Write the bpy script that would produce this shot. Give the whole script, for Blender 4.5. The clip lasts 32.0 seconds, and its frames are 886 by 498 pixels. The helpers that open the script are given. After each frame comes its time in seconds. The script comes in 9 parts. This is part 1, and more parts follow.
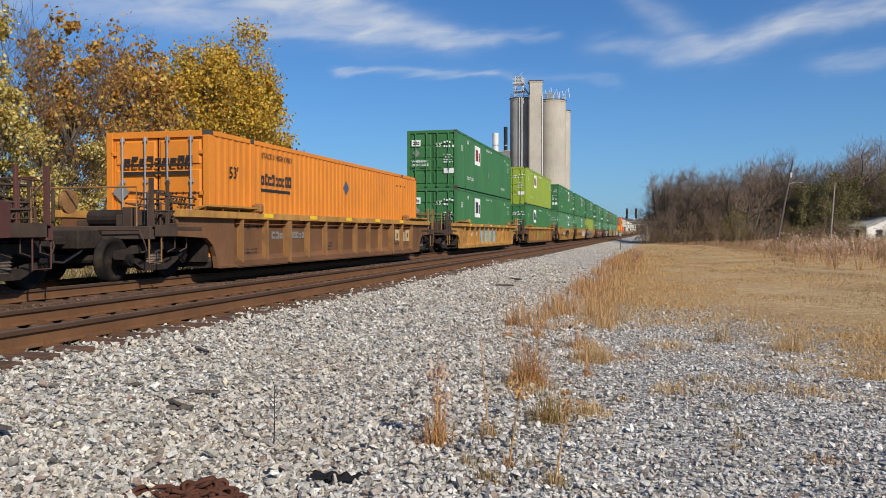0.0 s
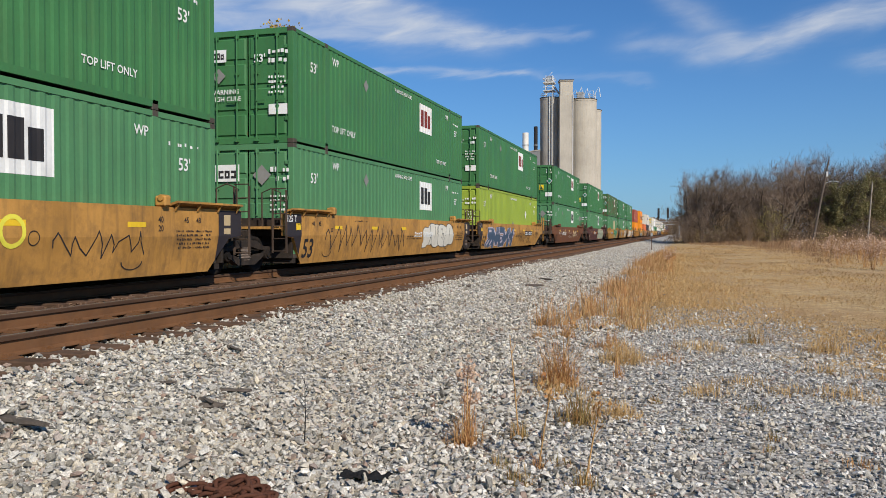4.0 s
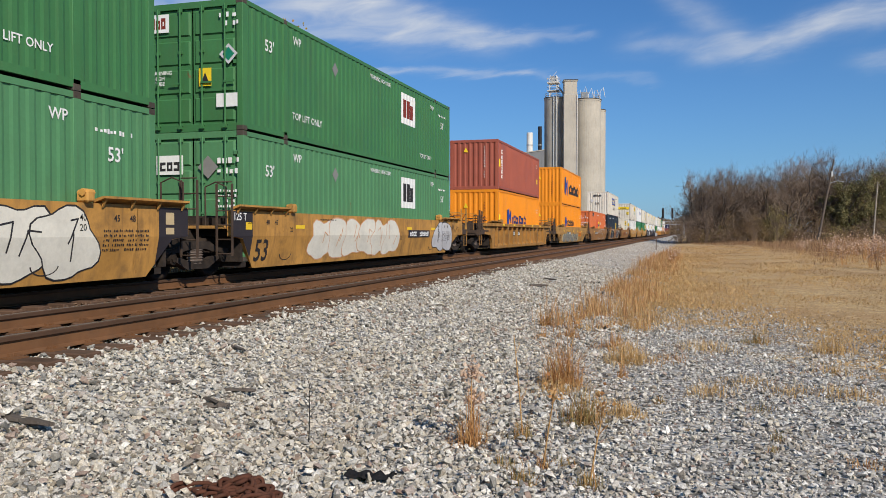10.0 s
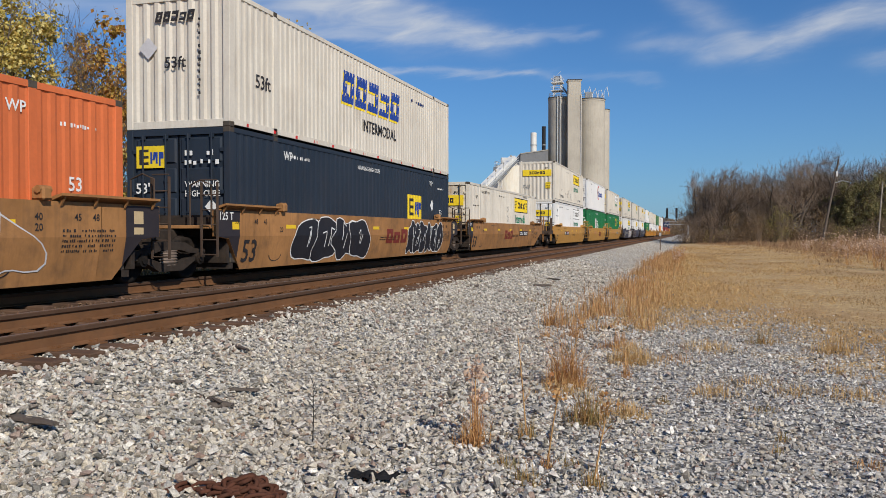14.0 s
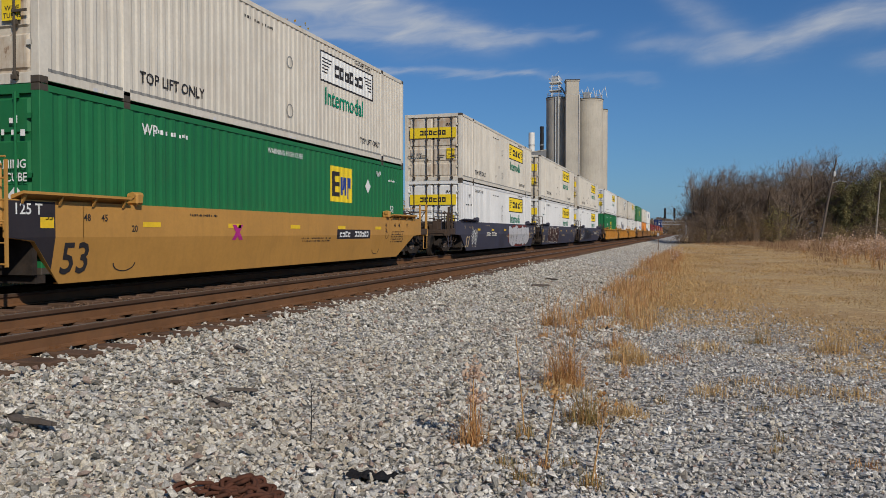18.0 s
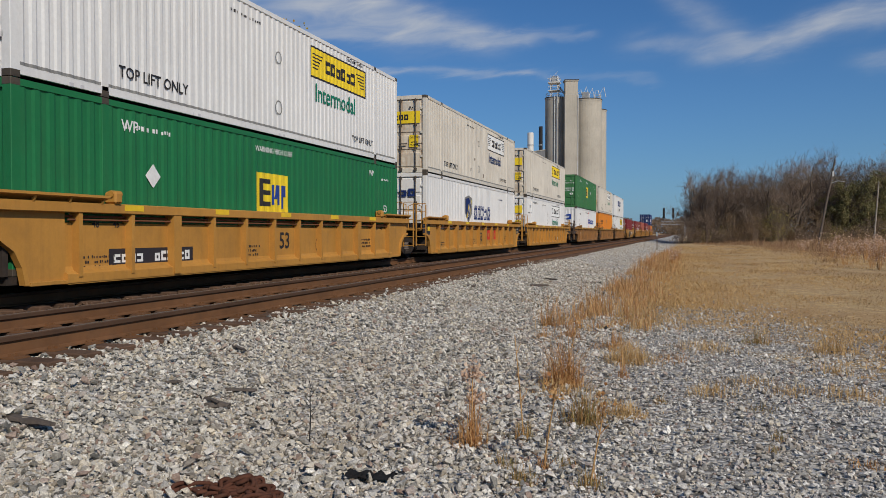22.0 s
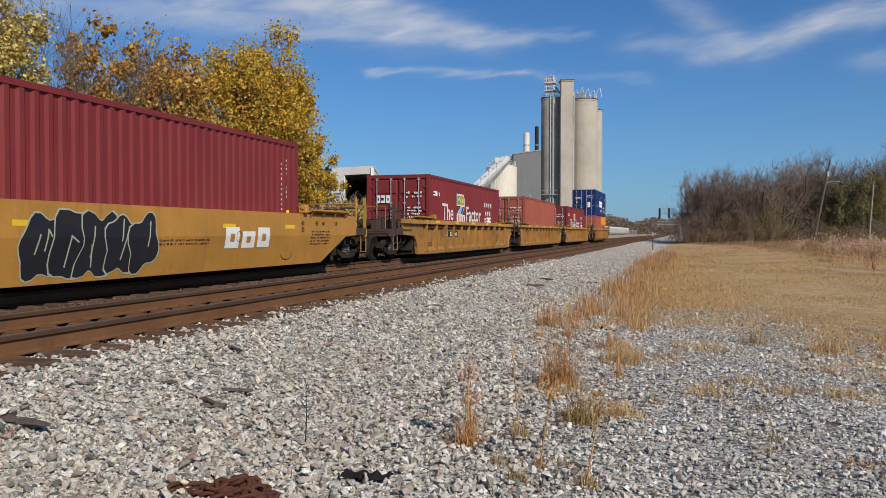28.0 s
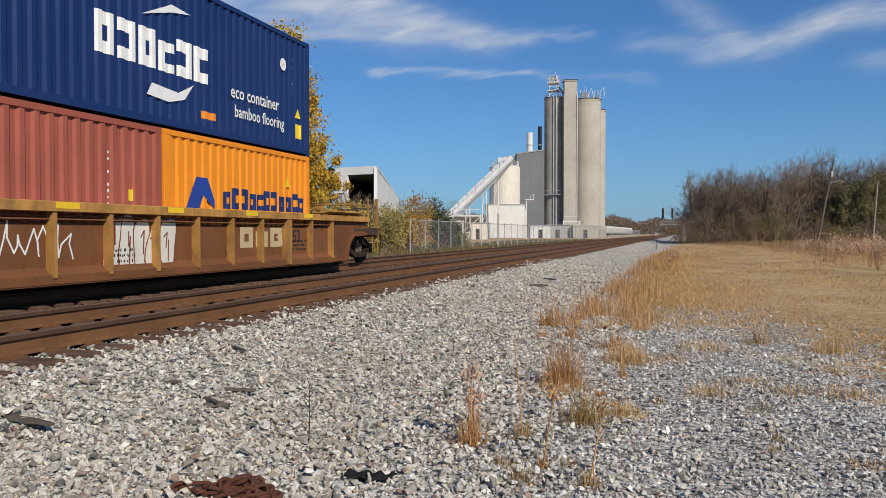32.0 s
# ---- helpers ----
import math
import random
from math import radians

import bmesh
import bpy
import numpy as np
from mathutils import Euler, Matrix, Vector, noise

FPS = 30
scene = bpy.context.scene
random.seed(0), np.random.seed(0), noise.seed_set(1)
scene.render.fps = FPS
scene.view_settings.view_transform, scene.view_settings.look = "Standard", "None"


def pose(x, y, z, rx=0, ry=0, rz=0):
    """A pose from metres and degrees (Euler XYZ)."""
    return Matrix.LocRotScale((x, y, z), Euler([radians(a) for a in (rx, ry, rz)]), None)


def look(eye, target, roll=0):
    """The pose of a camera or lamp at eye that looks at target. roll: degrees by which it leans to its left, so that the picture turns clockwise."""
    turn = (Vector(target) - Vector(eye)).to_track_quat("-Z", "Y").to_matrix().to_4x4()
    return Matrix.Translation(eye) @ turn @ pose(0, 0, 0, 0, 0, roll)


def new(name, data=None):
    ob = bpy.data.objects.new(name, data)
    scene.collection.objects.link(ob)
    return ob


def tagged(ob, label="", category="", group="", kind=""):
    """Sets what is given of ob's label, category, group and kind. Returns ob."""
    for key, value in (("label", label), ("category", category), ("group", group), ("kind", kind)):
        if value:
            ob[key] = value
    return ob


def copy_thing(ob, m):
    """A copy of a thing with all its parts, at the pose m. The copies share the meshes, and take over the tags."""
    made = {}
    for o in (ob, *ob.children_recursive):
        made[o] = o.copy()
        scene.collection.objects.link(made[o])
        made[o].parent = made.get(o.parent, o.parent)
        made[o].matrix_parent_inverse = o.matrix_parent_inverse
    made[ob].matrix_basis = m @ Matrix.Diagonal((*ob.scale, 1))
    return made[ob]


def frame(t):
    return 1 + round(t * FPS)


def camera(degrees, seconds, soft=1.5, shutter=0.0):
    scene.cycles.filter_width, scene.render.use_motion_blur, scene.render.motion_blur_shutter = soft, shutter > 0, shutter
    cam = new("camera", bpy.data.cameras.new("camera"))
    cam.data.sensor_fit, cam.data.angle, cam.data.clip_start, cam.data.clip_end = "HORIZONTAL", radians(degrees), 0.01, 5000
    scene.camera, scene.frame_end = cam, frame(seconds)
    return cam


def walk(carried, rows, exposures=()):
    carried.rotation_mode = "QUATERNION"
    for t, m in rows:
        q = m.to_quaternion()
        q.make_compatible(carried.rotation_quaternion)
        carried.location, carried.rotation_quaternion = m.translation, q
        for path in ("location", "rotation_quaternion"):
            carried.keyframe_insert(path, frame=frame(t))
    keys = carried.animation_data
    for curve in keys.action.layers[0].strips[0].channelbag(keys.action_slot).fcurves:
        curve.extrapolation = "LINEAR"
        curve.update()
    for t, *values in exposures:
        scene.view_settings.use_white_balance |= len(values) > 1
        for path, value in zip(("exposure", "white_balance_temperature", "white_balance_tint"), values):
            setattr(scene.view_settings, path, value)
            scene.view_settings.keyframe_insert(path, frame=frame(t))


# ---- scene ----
EYE = (0.0, 0.0, 1.5)
RAIL = 0.57            # height of the rail heads
NEAR_TRACK = -6.6      # centre lines of the two tracks
FAR_TRACK = -10.6

cam = camera(57.6, 32.0, soft=0.45)
TURN = [(0, 14.34), (0.3, 14.87), (0.5, 15.05), (1, 15.54), (1.5, 15.66), (2, 15.90), (2.5, 16.14), (3, 16.37), (3.5, 16.42),
        (4.5, 16.51), (5.5, 16.59), (6.5, 16.64), (7.5, 16.70), (8.5, 16.75), (10, 16.75), (11.5, 16.80), (12.5, 16.87), (13, 16.92),
        (13.5, 17.00), (14, 17.02), (14.5, 17.00), (15.5, 16.96), (16.5, 16.92), (17.5, 16.88), (18.5, 16.89), (20, 16.87), (21.5, 16.81),
        (22.5, 16.80), (23, 16.70), (24, 16.64), (25.5, 16.63), (26.5, 16.57), (27.5, 16.52), (28.2, 16.53), (29, 16.58), (29.5, 16.69),
        (30.2, 16.70), (30.8, 16.75), (32, 16.75)]
walk(cam, [(t, pose(*EYE, 90 - 1.157, 0, a)) for t, a in TURN],
     exposures=[(0, -0.09), (12, -0.10), (14, -0.22), (16.5, -0.53), (25.5, -0.55), (28, -0.27), (32, -0.23)])

# ---- sky and sun ----
SUN_FROM = Vector((0.59, -0.56, 0.585)).normalized()
world = bpy.data.worlds.new("sky")
scene.world = world
world.use_nodes = True
wn, wl = world.node_tree.nodes, world.node_tree.links
sky = wn.new("ShaderNodeTexSky")
sky.sky_type = 'NISHITA'
sky.sun_disc = False
sky.sun_elevation = math.asin(SUN_FROM.z)
sky.sun_rotation = math.atan2(SUN_FROM.x, SUN_FROM.y)
sky.air_density, sky.dust_density, sky.ozone_density = 1.0, 0.3, 3.0


def math_node(nodes, links, op, a, b=None, clamp=False):
    n = nodes.new("ShaderNodeMath")
    n.operation, n.use_clamp = op, clamp
    for i, v in enumerate((a, b)):
        if v is None:
            continue
        if isinstance(v, (int, float)):
            n.inputs[i].default_value = v
        else:
            links.new(v, n.inputs[i])
    return n.outputs[0]


def heading(px, py):
    """Azimuth and elevation of a point of the resting picture."""
    return math.atan((px - 784) / 1425.2) - radians(16.75), math.atan((412.2 - py) / math.hypot(1425.2, px - 784))


# cirrus strokes: from, to, half breadth at both ends, density
CIRRUS = (((60, 0), (420, 16), 26, 40, 0.42), ((380, 20), (600, 34), 34, 30, 0.4), ((540, -6), (700, 46), 26, 30, 0.75), ((660, 16), (830, 62), 26, 16, 0.72),
          ((540, 64), (930, 74), 9, 9, 0.5), ((860, 66), (1035, 60), 8, 5, 0.3), ((665, 132), (930, 130), 6, 6, 0.42), ((930, 130), (1150, 142), 5, 7, 0.16),
          ((1205, 8), (1290, 66), 18, 20, 0.32), ((1140, 82), (1290, 84), 15, 16, 0.32), ((1260, 96), (1400, 78), 14, 14, 0.36), ((1370, 74), (1480, 34), 14, 18, 0.6),
          ((1470, 40), (1640, 2), 17, 20, 0.6), ((1545, 108), (1680, 90), 11, 14, 0.35))


def world_clouds():
    """Thin wind-drawn cirrus, by azimuth (east of the track's heading) and elevation."""
    def m(op, a, b=None, clamp=False):
        return math_node(wn, wl, op, a, b, clamp)
    tc = wn.new("ShaderNodeTexCoord")
    sep = wn.new("ShaderNodeSeparateXYZ")
    wl.new(tc.outputs["Generated"], sep.inputs[0])
    x, y, z = sep.outputs
    az = m('ARCTAN2', x, y)
    el = m('ARCSINE', z)
    co = wn.new("ShaderNodeCombineXYZ")
    wl.new(az, co.inputs[0])
    wl.new(m('MULTIPLY', m('ADD', el, m('MULTIPLY', az, -0.12)), 3.6), co.inputs[1])

    def fbm(scale, rough, twist):
        n = wn.new("ShaderNodeTexNoise")
        n.inputs["Scale"].default_value, n.inputs["Detail"].default_value = scale, 9.0
        n.inputs["Roughness"].default_value, n.inputs["Distortion"].default_value = rough, twist
        wl.new(co.outputs[0], n.inputs["Vector"])
        return n
    warp = fbm(11.0, 0.6, 0.4)
    # the strokes' edges wander
    shift = m('MULTIPLY', m('SUBTRACT', warp.outputs["Fac"], 0.5), 0.032)
    el = m('ADD', el, shift)
    total = None
    for p0, p1, w0, w1, dens in CIRRUS:
        (a0, e0), (a1, e1) = heading(*p0), heading(*p1)
        length = math.hypot(a1 - a0, e1 - e0)
        ux, uy = (a1 - a0) / length, (e1 - e0) / length
        da, de = m('SUBTRACT', az, a0), m('SUBTRACT', el, e0)
        along = m('ADD', m('MULTIPLY', da, ux), m('MULTIPLY', de, uy))
        across = m('ADD', m('MULTIPLY', da, -uy), m('MULTIPLY', de, ux))
        over = m('SUBTRACT', m('ABSOLUTE', m('SUBTRACT', along, length / 2)), length / 2)
        over = m('MAXIMUM', over, 0.0)
        w = (w0 + w1) / 2 / 1425.2
        q = m('ADD', m('POWER', m('ABSOLUTE', m('DIVIDE', across, w)), 2.0), m('POWER', m('DIVIDE', over, w * 2.2), 2.0))
        g = m('MULTIPLY', m('EXPONENT', m('MULTIPLY', q, -0.8)), dens)
        total = g if total is None else m('SUBTRACT', m('ADD', total, g), m('MULTIPLY', total, g))
    ramp = wn.new("ShaderNodeMapRange")
    ramp.inputs["From Min"].default_value, ramp.inputs["From Max"].default_value = 0.30, 0.68
    ramp.inputs["To Min"].default_value = 0.42
    wl.new(fbm(15.0, 0.55, 0.5).outputs["Fac"], ramp.inputs["Value"])
    return m('MULTIPLY', m('MULTIPLY', total, ramp.outputs[0]), 1.0, True)


cloud = world_clouds()
mixc = wn.new("ShaderNodeMix")
mixc.data_type = 'RGBA'
tint = wn.new("ShaderNodeMix")
tint.data_type, tint.blend_type = 'RGBA', 'MULTIPLY'
tint.inputs["Factor"].default_value = 1.0
tint.inputs["B"].default_value = (0.49, 0.97, 1.48, 1)
wl.new(sky.outputs[0], tint.inputs["A"])
wl.new(cloud, mixc.inputs["Factor"])
# paler towards the horizon
air = wn.new("ShaderNodeMix")
air.data_type = 'RGBA'
air_c = wn.new("ShaderNodeTexCoord")
air_s = wn.new("ShaderNodeSeparateXYZ")
wl.new(air_c.outputs["Generated"], air_s.inputs[0])
wl.new(math_node(wn, wl, 'MULTIPLY', math_node(wn, wl, 'EXPONENT', math_node(wn, wl, 'MULTIPLY', math_node(wn, wl, 'MAXIMUM', air_s.outputs[2], 0.0), -9.0)), 0.55), air.inputs["Factor"])
wl.new(tint.outputs["Result"], air.inputs["A"])
air.inputs["B"].default_value = (4.4, 6.5, 9.8, 1)
wl.new(air.outputs["Result"], mixc.inputs["A"])
mixc.inputs["B"].default_value = (9.5, 10.0, 10.8, 1)
back = wn["Background"]
back.inputs["Strength"].default_value = 0.073
wl.new(mixc.outputs["Result"], back.inputs["Color"])

sun = new("sun", bpy.data.lights.new("sun", "SUN"))
sun.data.energy, sun.data.angle, sun.data.color = 5.0, radians(0.53), (1.0, 0.92, 0.80)
sun.matrix_basis = look(SUN_FROM * 300, (0, 0, 0))

# ---- mesh tools ----
class Form:
    """Collects the faces of one mesh."""

    def __init__(self):
        self.v, self.f = [], []

    def add(self, verts, faces):
        n = len(self.v)
        self.v += [tuple(p) for p in verts]
        self.f += [tuple(i + n for i in q) for q in faces]
        return self

    def box(self, x0, x1, y0, y1, z0, z1, c=0.0):
        """A box; c cuts its edges off."""
        if c <= 0:
            p = [(x, y, z) for z in (z0, z1) for y in (y0, y1) for x in (x0, x1)]
            return self.add(p, [(0, 2, 3, 1), (4, 5, 7, 6), (0, 1, 5, 4), (2, 6, 7, 3), (0, 4, 6, 2), (1, 3, 7, 5)])
        bm = bmesh.new()
        bmesh.ops.create_cube(bm, size=1, matrix=Matrix.Translation(((x0 + x1) / 2, (y0 + y1) / 2, (z0 + z1) / 2)) @ Matrix.Diagonal((x1 - x0, y1 - y0, z1 - z0, 1)))
        bmesh.ops.bevel(bm, geom=bm.edges[:], offset=c, segments=1, affect='EDGES')
        bm.verts.index_update()
        self.add([v.co for v in bm.verts], [[v.index for v in q.verts] for q in bm.faces])
        bm.free()
        return self

    def turned(self, m, start=0):
        self.v = self.v[:start] + [tuple(m @ Vector(p)) for p in self.v[start:]]
        return self

    def tube(self, points, radii, sides=8, caps=True):
        """A round bar along points."""
        pts = [Vector(p) for p in points]
        if isinstance(radii, (int, float)):
            radii = [radii] * len(pts)
        n0 = len(self.v)
        up = None
        for i, p in enumerate(pts):
            d = (pts[min(i + 1, len(pts) - 1)] - pts[max(i - 1, 0)]).normalized()
            if up is None:
                up = d.orthogonal().normalized()
            up = (up - d * up.dot(d))
            up = up.normalized() if up.length > 1e-6 else d.orthogonal().normalized()
            side = d.cross(up)
            for k in range(sides):
                a = 2 * math.pi * k / sides
                self.v.append(tuple(p + (up * math.cos(a) + side * math.sin(a)) * radii[i]))
        for i in range(len(pts) - 1):
            for k in range(sides):
                a, b = n0 + i * sides + k, n0 + i * sides + (k + 1) % sides
                self.f.append((a, b, b + sides, a + sides))
        if caps:
            self.f.append(tuple(n0 + k for k in reversed(range(sides))))
            self.f.append(tuple(n0 + (len(pts) - 1) * sides + k for k in range(sides)))
        return self

    def prism(self, outline, axis, a, b):
        """A closed outline of (u, v) pushed along an axis from a to b."""
        put = {'x': lambda u, v, w: (w, u, v), 'y': lambda u, v, w: (u, w, v), 'z': lambda u, v, w: (u, v, w)}[axis]
        n = len(outline)
        verts = [put(u, v, a) for u, v in outline] + [put(u, v, b) for u, v in outline]
        faces = [tuple(range(n)), tuple(reversed(range(n, 2 * n)))] + [(i, i + n, (i + 1) % n + n, (i + 1) % n) for i in range(n)]
        return self.add(verts, faces)

    def sheet(self, rows):
        """A grid of points."""
        n = len(rows[0])
        return self.add([p for r in rows for p in r], [(i * n + k, i * n + k + 1, (i + 1) * n + k + 1, (i + 1) * n + k) for i in range(len(rows) - 1) for k in range(n - 1)])

    def mesh(self, name, smooth=False, fix=True):
        me = bpy.data.meshes.new(name)
        me.from_pydata(self.v, [], self.f)
        if fix:
            bm = bmesh.new()
            bm.from_mesh(me)
            bmesh.ops.recalc_face_normals(bm, faces=bm.faces)
            bm.to_mesh(me)
            bm.free()
        if smooth:
            me.polygons.foreach_set("use_smooth", [True] * len(me.polygons))
        me.update()
        return me


MESHES = {}


def shared(key, make, smooth=False):
    """The mesh of that key, made once."""
    if key not in MESHES:
        MESHES[key] = make().mesh(key if isinstance(key, str) else str(key[0]), smooth)
        MESHES[key].materials.append(None)
    return MESHES[key]


def put(ob, material):
    ob.material_slots[0].link = 'OBJECT'
    ob.material_slots[0].material = material
    return ob


def part(name, form, material, parent=None, label="", at=None, smooth=False):
    """One mesh object under a thing, from a Form or a shared mesh."""
    if isinstance(form, Form):
        me = form.mesh(name, smooth)
        me.materials.append(material)
        ob = new(name, me)
    else:
        ob = put(new(name, form), material)
    ob.parent = parent
    if at is not None:
        ob.matrix_basis = at
    if label:
        ob["label"] = label
    return ob


def thing(name, label, category, group="", at=None):
    ob = new(name)
    ob.empty_display_size = 0.2
    if at is not None:
        ob.matrix_basis = at
    return tagged(ob, label, category, group)


def bulk(name, verts, faces, material, smooth=False):
    """A mesh object from numpy arrays of vertices and of triangles or quads."""
    me = bpy.data.meshes.new(name)
    k = faces.shape[1]
    me.vertices.add(len(verts))
    me.vertices.foreach_set("co", np.asarray(verts, np.float32).ravel())
    me.loops.add(faces.size)
    me.loops.foreach_set("vertex_index", np.asarray(faces, np.int32).ravel())
    me.polygons.add(len(faces))
    me.polygons.foreach_set("loop_start", np.arange(0, faces.size, k, dtype=np.int32))
    me.polygons.foreach_set("use_smooth", np.full(len(faces), smooth, bool))
    me.update(calc_edges=True)
    me.materials.append(material)
    return new(name, me)


# ---- materials ----
def mix_colour(nodes, links, fac, a, b, mode='MIX'):
    n = nodes.new("ShaderNodeMix")
    n.data_type, n.blend_type = 'RGBA', mode
    for key, v in (("Factor", fac), ("A", a), ("B", b)):
        if isinstance(v, (int, float)):
            n.inputs[key].default_value = v
        elif isinstance(v, tuple):
            n.inputs[key].default_value = (*v[:3], 1)
        else:
            links.new(v, n.inputs[key])
    return n.outputs["Result"]


def noise_node(nodes, links, vec, scale, detail=4.0, rough=0.55, stretch=None):
    if stretch:
        mp = nodes.new("ShaderNodeMapping")
        mp.inputs["Scale"].default_value = stretch
        links.new(vec, mp.inputs["Vector"])
        vec = mp.outputs[0]
    n = nodes.new("ShaderNodeTexNoise")
    n.inputs["Scale"].default_value, n.inputs["Detail"].default_value, n.inputs["Roughness"].default_value = scale, detail, rough
    links.new(vec, n.inputs["Vector"])
    return n.outputs["Fac"]


def span(nodes, links, v, a, b, lo=0.0, hi=1.0):
    n = nodes.new("ShaderNodeMapRange")
    n.inputs["From Min"].default_value, n.inputs["From Max"].default_value = a, b
    n.inputs["To Min"].default_value, n.inputs["To Max"].default_value = lo, hi
    links.new(v, n.inputs["Value"])
    return n.outputs[0]


def start_material(name, world_space=False):
    m = bpy.data.materials.new(name)
    m.use_nodes = True
    nodes, links = m.node_tree.nodes, m.node_tree.links
    if world_space:
        geo = nodes.new("ShaderNodeNewGeometry")
        vec = geo.outputs["Position"]
    else:
        tc = nodes.new("ShaderNodeTexCoord")
        info = nodes.new("ShaderNodeObjectInfo")
        add = nodes.new("ShaderNodeVectorMath")
        add.operation = 'ADD'
        links.new(tc.outputs["Object"], add.inputs[0])
        sc = math_node(nodes, links, 'MULTIPLY', info.outputs["Random"], 37.0)
        co = nodes.new("ShaderNodeCombineXYZ")
        for i in range(3):
            links.new(sc, co.inputs[i])
        links.new(co.outputs[0], add.inputs[1])
        vec = add.outputs[0]
    return m, nodes, links, nodes["Principled BSDF"], vec


def paint(name, colour, rough=0.55, metal=0.0, vary=0.18, scale=1.2, fine=14.0, grime=0.25, grime_colour=(0.09, 0.06, 0.04), streaks=0.0, rust=0.0, bump=0.15,
          world_space=False, island=0.0, rust_colour=(0.16, 0.055, 0.022)):
    """Weathered surface: broad fading, fine speckle, grime, vertical streaks and rust spots."""
    m, nodes, links, bsdf, vec = start_material(name, world_space)
    c = tuple(colour)
    broad = noise_node(nodes, links, vec, scale, 5.0, 0.6)
    speck = noise_node(nodes, links, vec, fine, 3.0, 0.7)
    col = mix_colour(nodes, links, span(nodes, links, broad, 0.3, 0.7), tuple(k * (1 - vary) for k in c), tuple(min(1, k * (1 + vary * 0.7) + 0.01 * vary) for k in c))
    if island:
        geo = nodes.new("ShaderNodeNewGeometry")
        col = mix_colour(nodes, links, 1.0, col, mix_colour(nodes, links, geo.outputs["Random Per Island"], (1 - island,) * 3, (1 + island,) * 3), 'MULTIPLY')
    if grime:
        f = math_node(nodes, links, 'MULTIPLY', span(nodes, links, noise_node(nodes, links, vec, scale * 2.3, 6.0, 0.65), 0.48, 0.8), grime * 1.6, True)
        col = mix_colour(nodes, links, f, col, grime_colour)
    if streaks:
        s = noise_node(nodes, links, vec, 2.2, 5.0, 0.6, (3.0, 3.0, 0.22))
        f = math_node(nodes, links, 'MULTIPLY', span(nodes, links, s, 0.5, 0.75), streaks, True)
        col = mix_colour(nodes, links, f, col, grime_colour)
    if rust:
        s = noise_node(nodes, links, vec, 1.7, 8.0, 0.68, (1.5, 1.5, 0.6))
        f = span(nodes, links, s, 0.70 - rust * 0.22, 0.74 - rust * 0.2)
        col = mix_colour(nodes, links, f, col, rust_colour)
    col = mix_colour(nodes, links, math_node(nodes, links, 'MULTIPLY', span(nodes, links, speck, 0.35, 0.75), 0.22), col, tuple(k * 0.55 for k in c))
    links.new(col, bsdf.inputs["Base Color"])
    links.new(span(nodes, links, broad, 0.3, 0.75, max(0.05, rough - 0.1), min(1, rough + 0.12)), bsdf.inputs["Roughness"])
    bsdf.inputs["Metallic"].default_value = metal
    bsdf.inputs["Specular IOR Level"].default_value = 0.2
    if bump:
        b = nodes.new("ShaderNodeBump")
        b.inputs["Strength"].default_value, b.inputs["Distance"].default_value = bump, 0.01
        links.new(speck, b.inputs["Height"])
        links.new(b.outputs[0], bsdf.inputs["Normal"])
    return m

def stone_material(name, tones):
    """Stones of several kinds, told apart piece by piece."""
    m, nodes, links, bsdf, vec = start_material(name, True)
    geo = nodes.new("ShaderNodeNewGeometry")
    ramp = nodes.new("ShaderNodeValToRGB")
    el = ramp.color_ramp.elements
    el[0].color, el[1].color = (*tones[0], 1), (*tones[-1], 1)
    for i, c in enumerate(tones[1:-1]):
        el.new((i + 1) / (len(tones) - 1)).color = (*c, 1)
    links.new(geo.outputs["Random Per Island"], ramp.inputs[0])
    grain = noise_node(nodes, links, vec, 60.0, 4.0, 0.7)
    broad = noise_node(nodes, links, vec, 0.45, 4.0, 0.6)
    col = mix_colour(nodes, links, 1.0, ramp.outputs[0], mix_colour(nodes, links, span(nodes, links, grain, 0.3, 0.7), (0.58, 0.57, 0.56), (1.18, 1.18, 1.18)), 'MULTIPLY')
    veins = noise_node(nodes, links, vec, 150.0, 3.0, 0.7)
    col = mix_colour(nodes, links, 1.0, col, mix_colour(nodes, links, span(nodes, links, veins, 0.35, 0.68), (0.80, 0.79, 0.78), (1.28, 1.28, 1.27)), 'MULTIPLY')
    col = mix_colour(nodes, links, math_node(nodes, links, 'MULTIPLY', span(nodes, links, broad, 0.5, 0.68), 0.35), col, (0.33, 0.27, 0.20))
    # cleaner blue-grey stone away from the track, cream beside it
    sep = nodes.new("ShaderNodeSeparateXYZ")
    links.new(vec, sep.inputs[0])
    side = span(nodes, links, math_node(nodes, links, 'ADD', sep.outputs[0], math_node(nodes, links, 'MULTIPLY', broad, 3.0)), -1.5, 2.2)
    col = mix_colour(nodes, links, 1.0, col, mix_colour(nodes, links, side, (0.98, 0.955, 0.90), (1.0, 0.995, 0.985)), 'MULTIPLY')
    links.new(col, bsdf.inputs["Base Color"])
    bsdf.inputs["Roughness"].default_value = 0.92
    b = nodes.new("ShaderNodeBump")
    b.inputs["Strength"].default_value, b.inputs["Distance"].default_value = 0.4, 0.01
    links.new(grain, b.inputs["Height"])
    links.new(b.outputs[0], bsdf.inputs["Normal"])
    return m


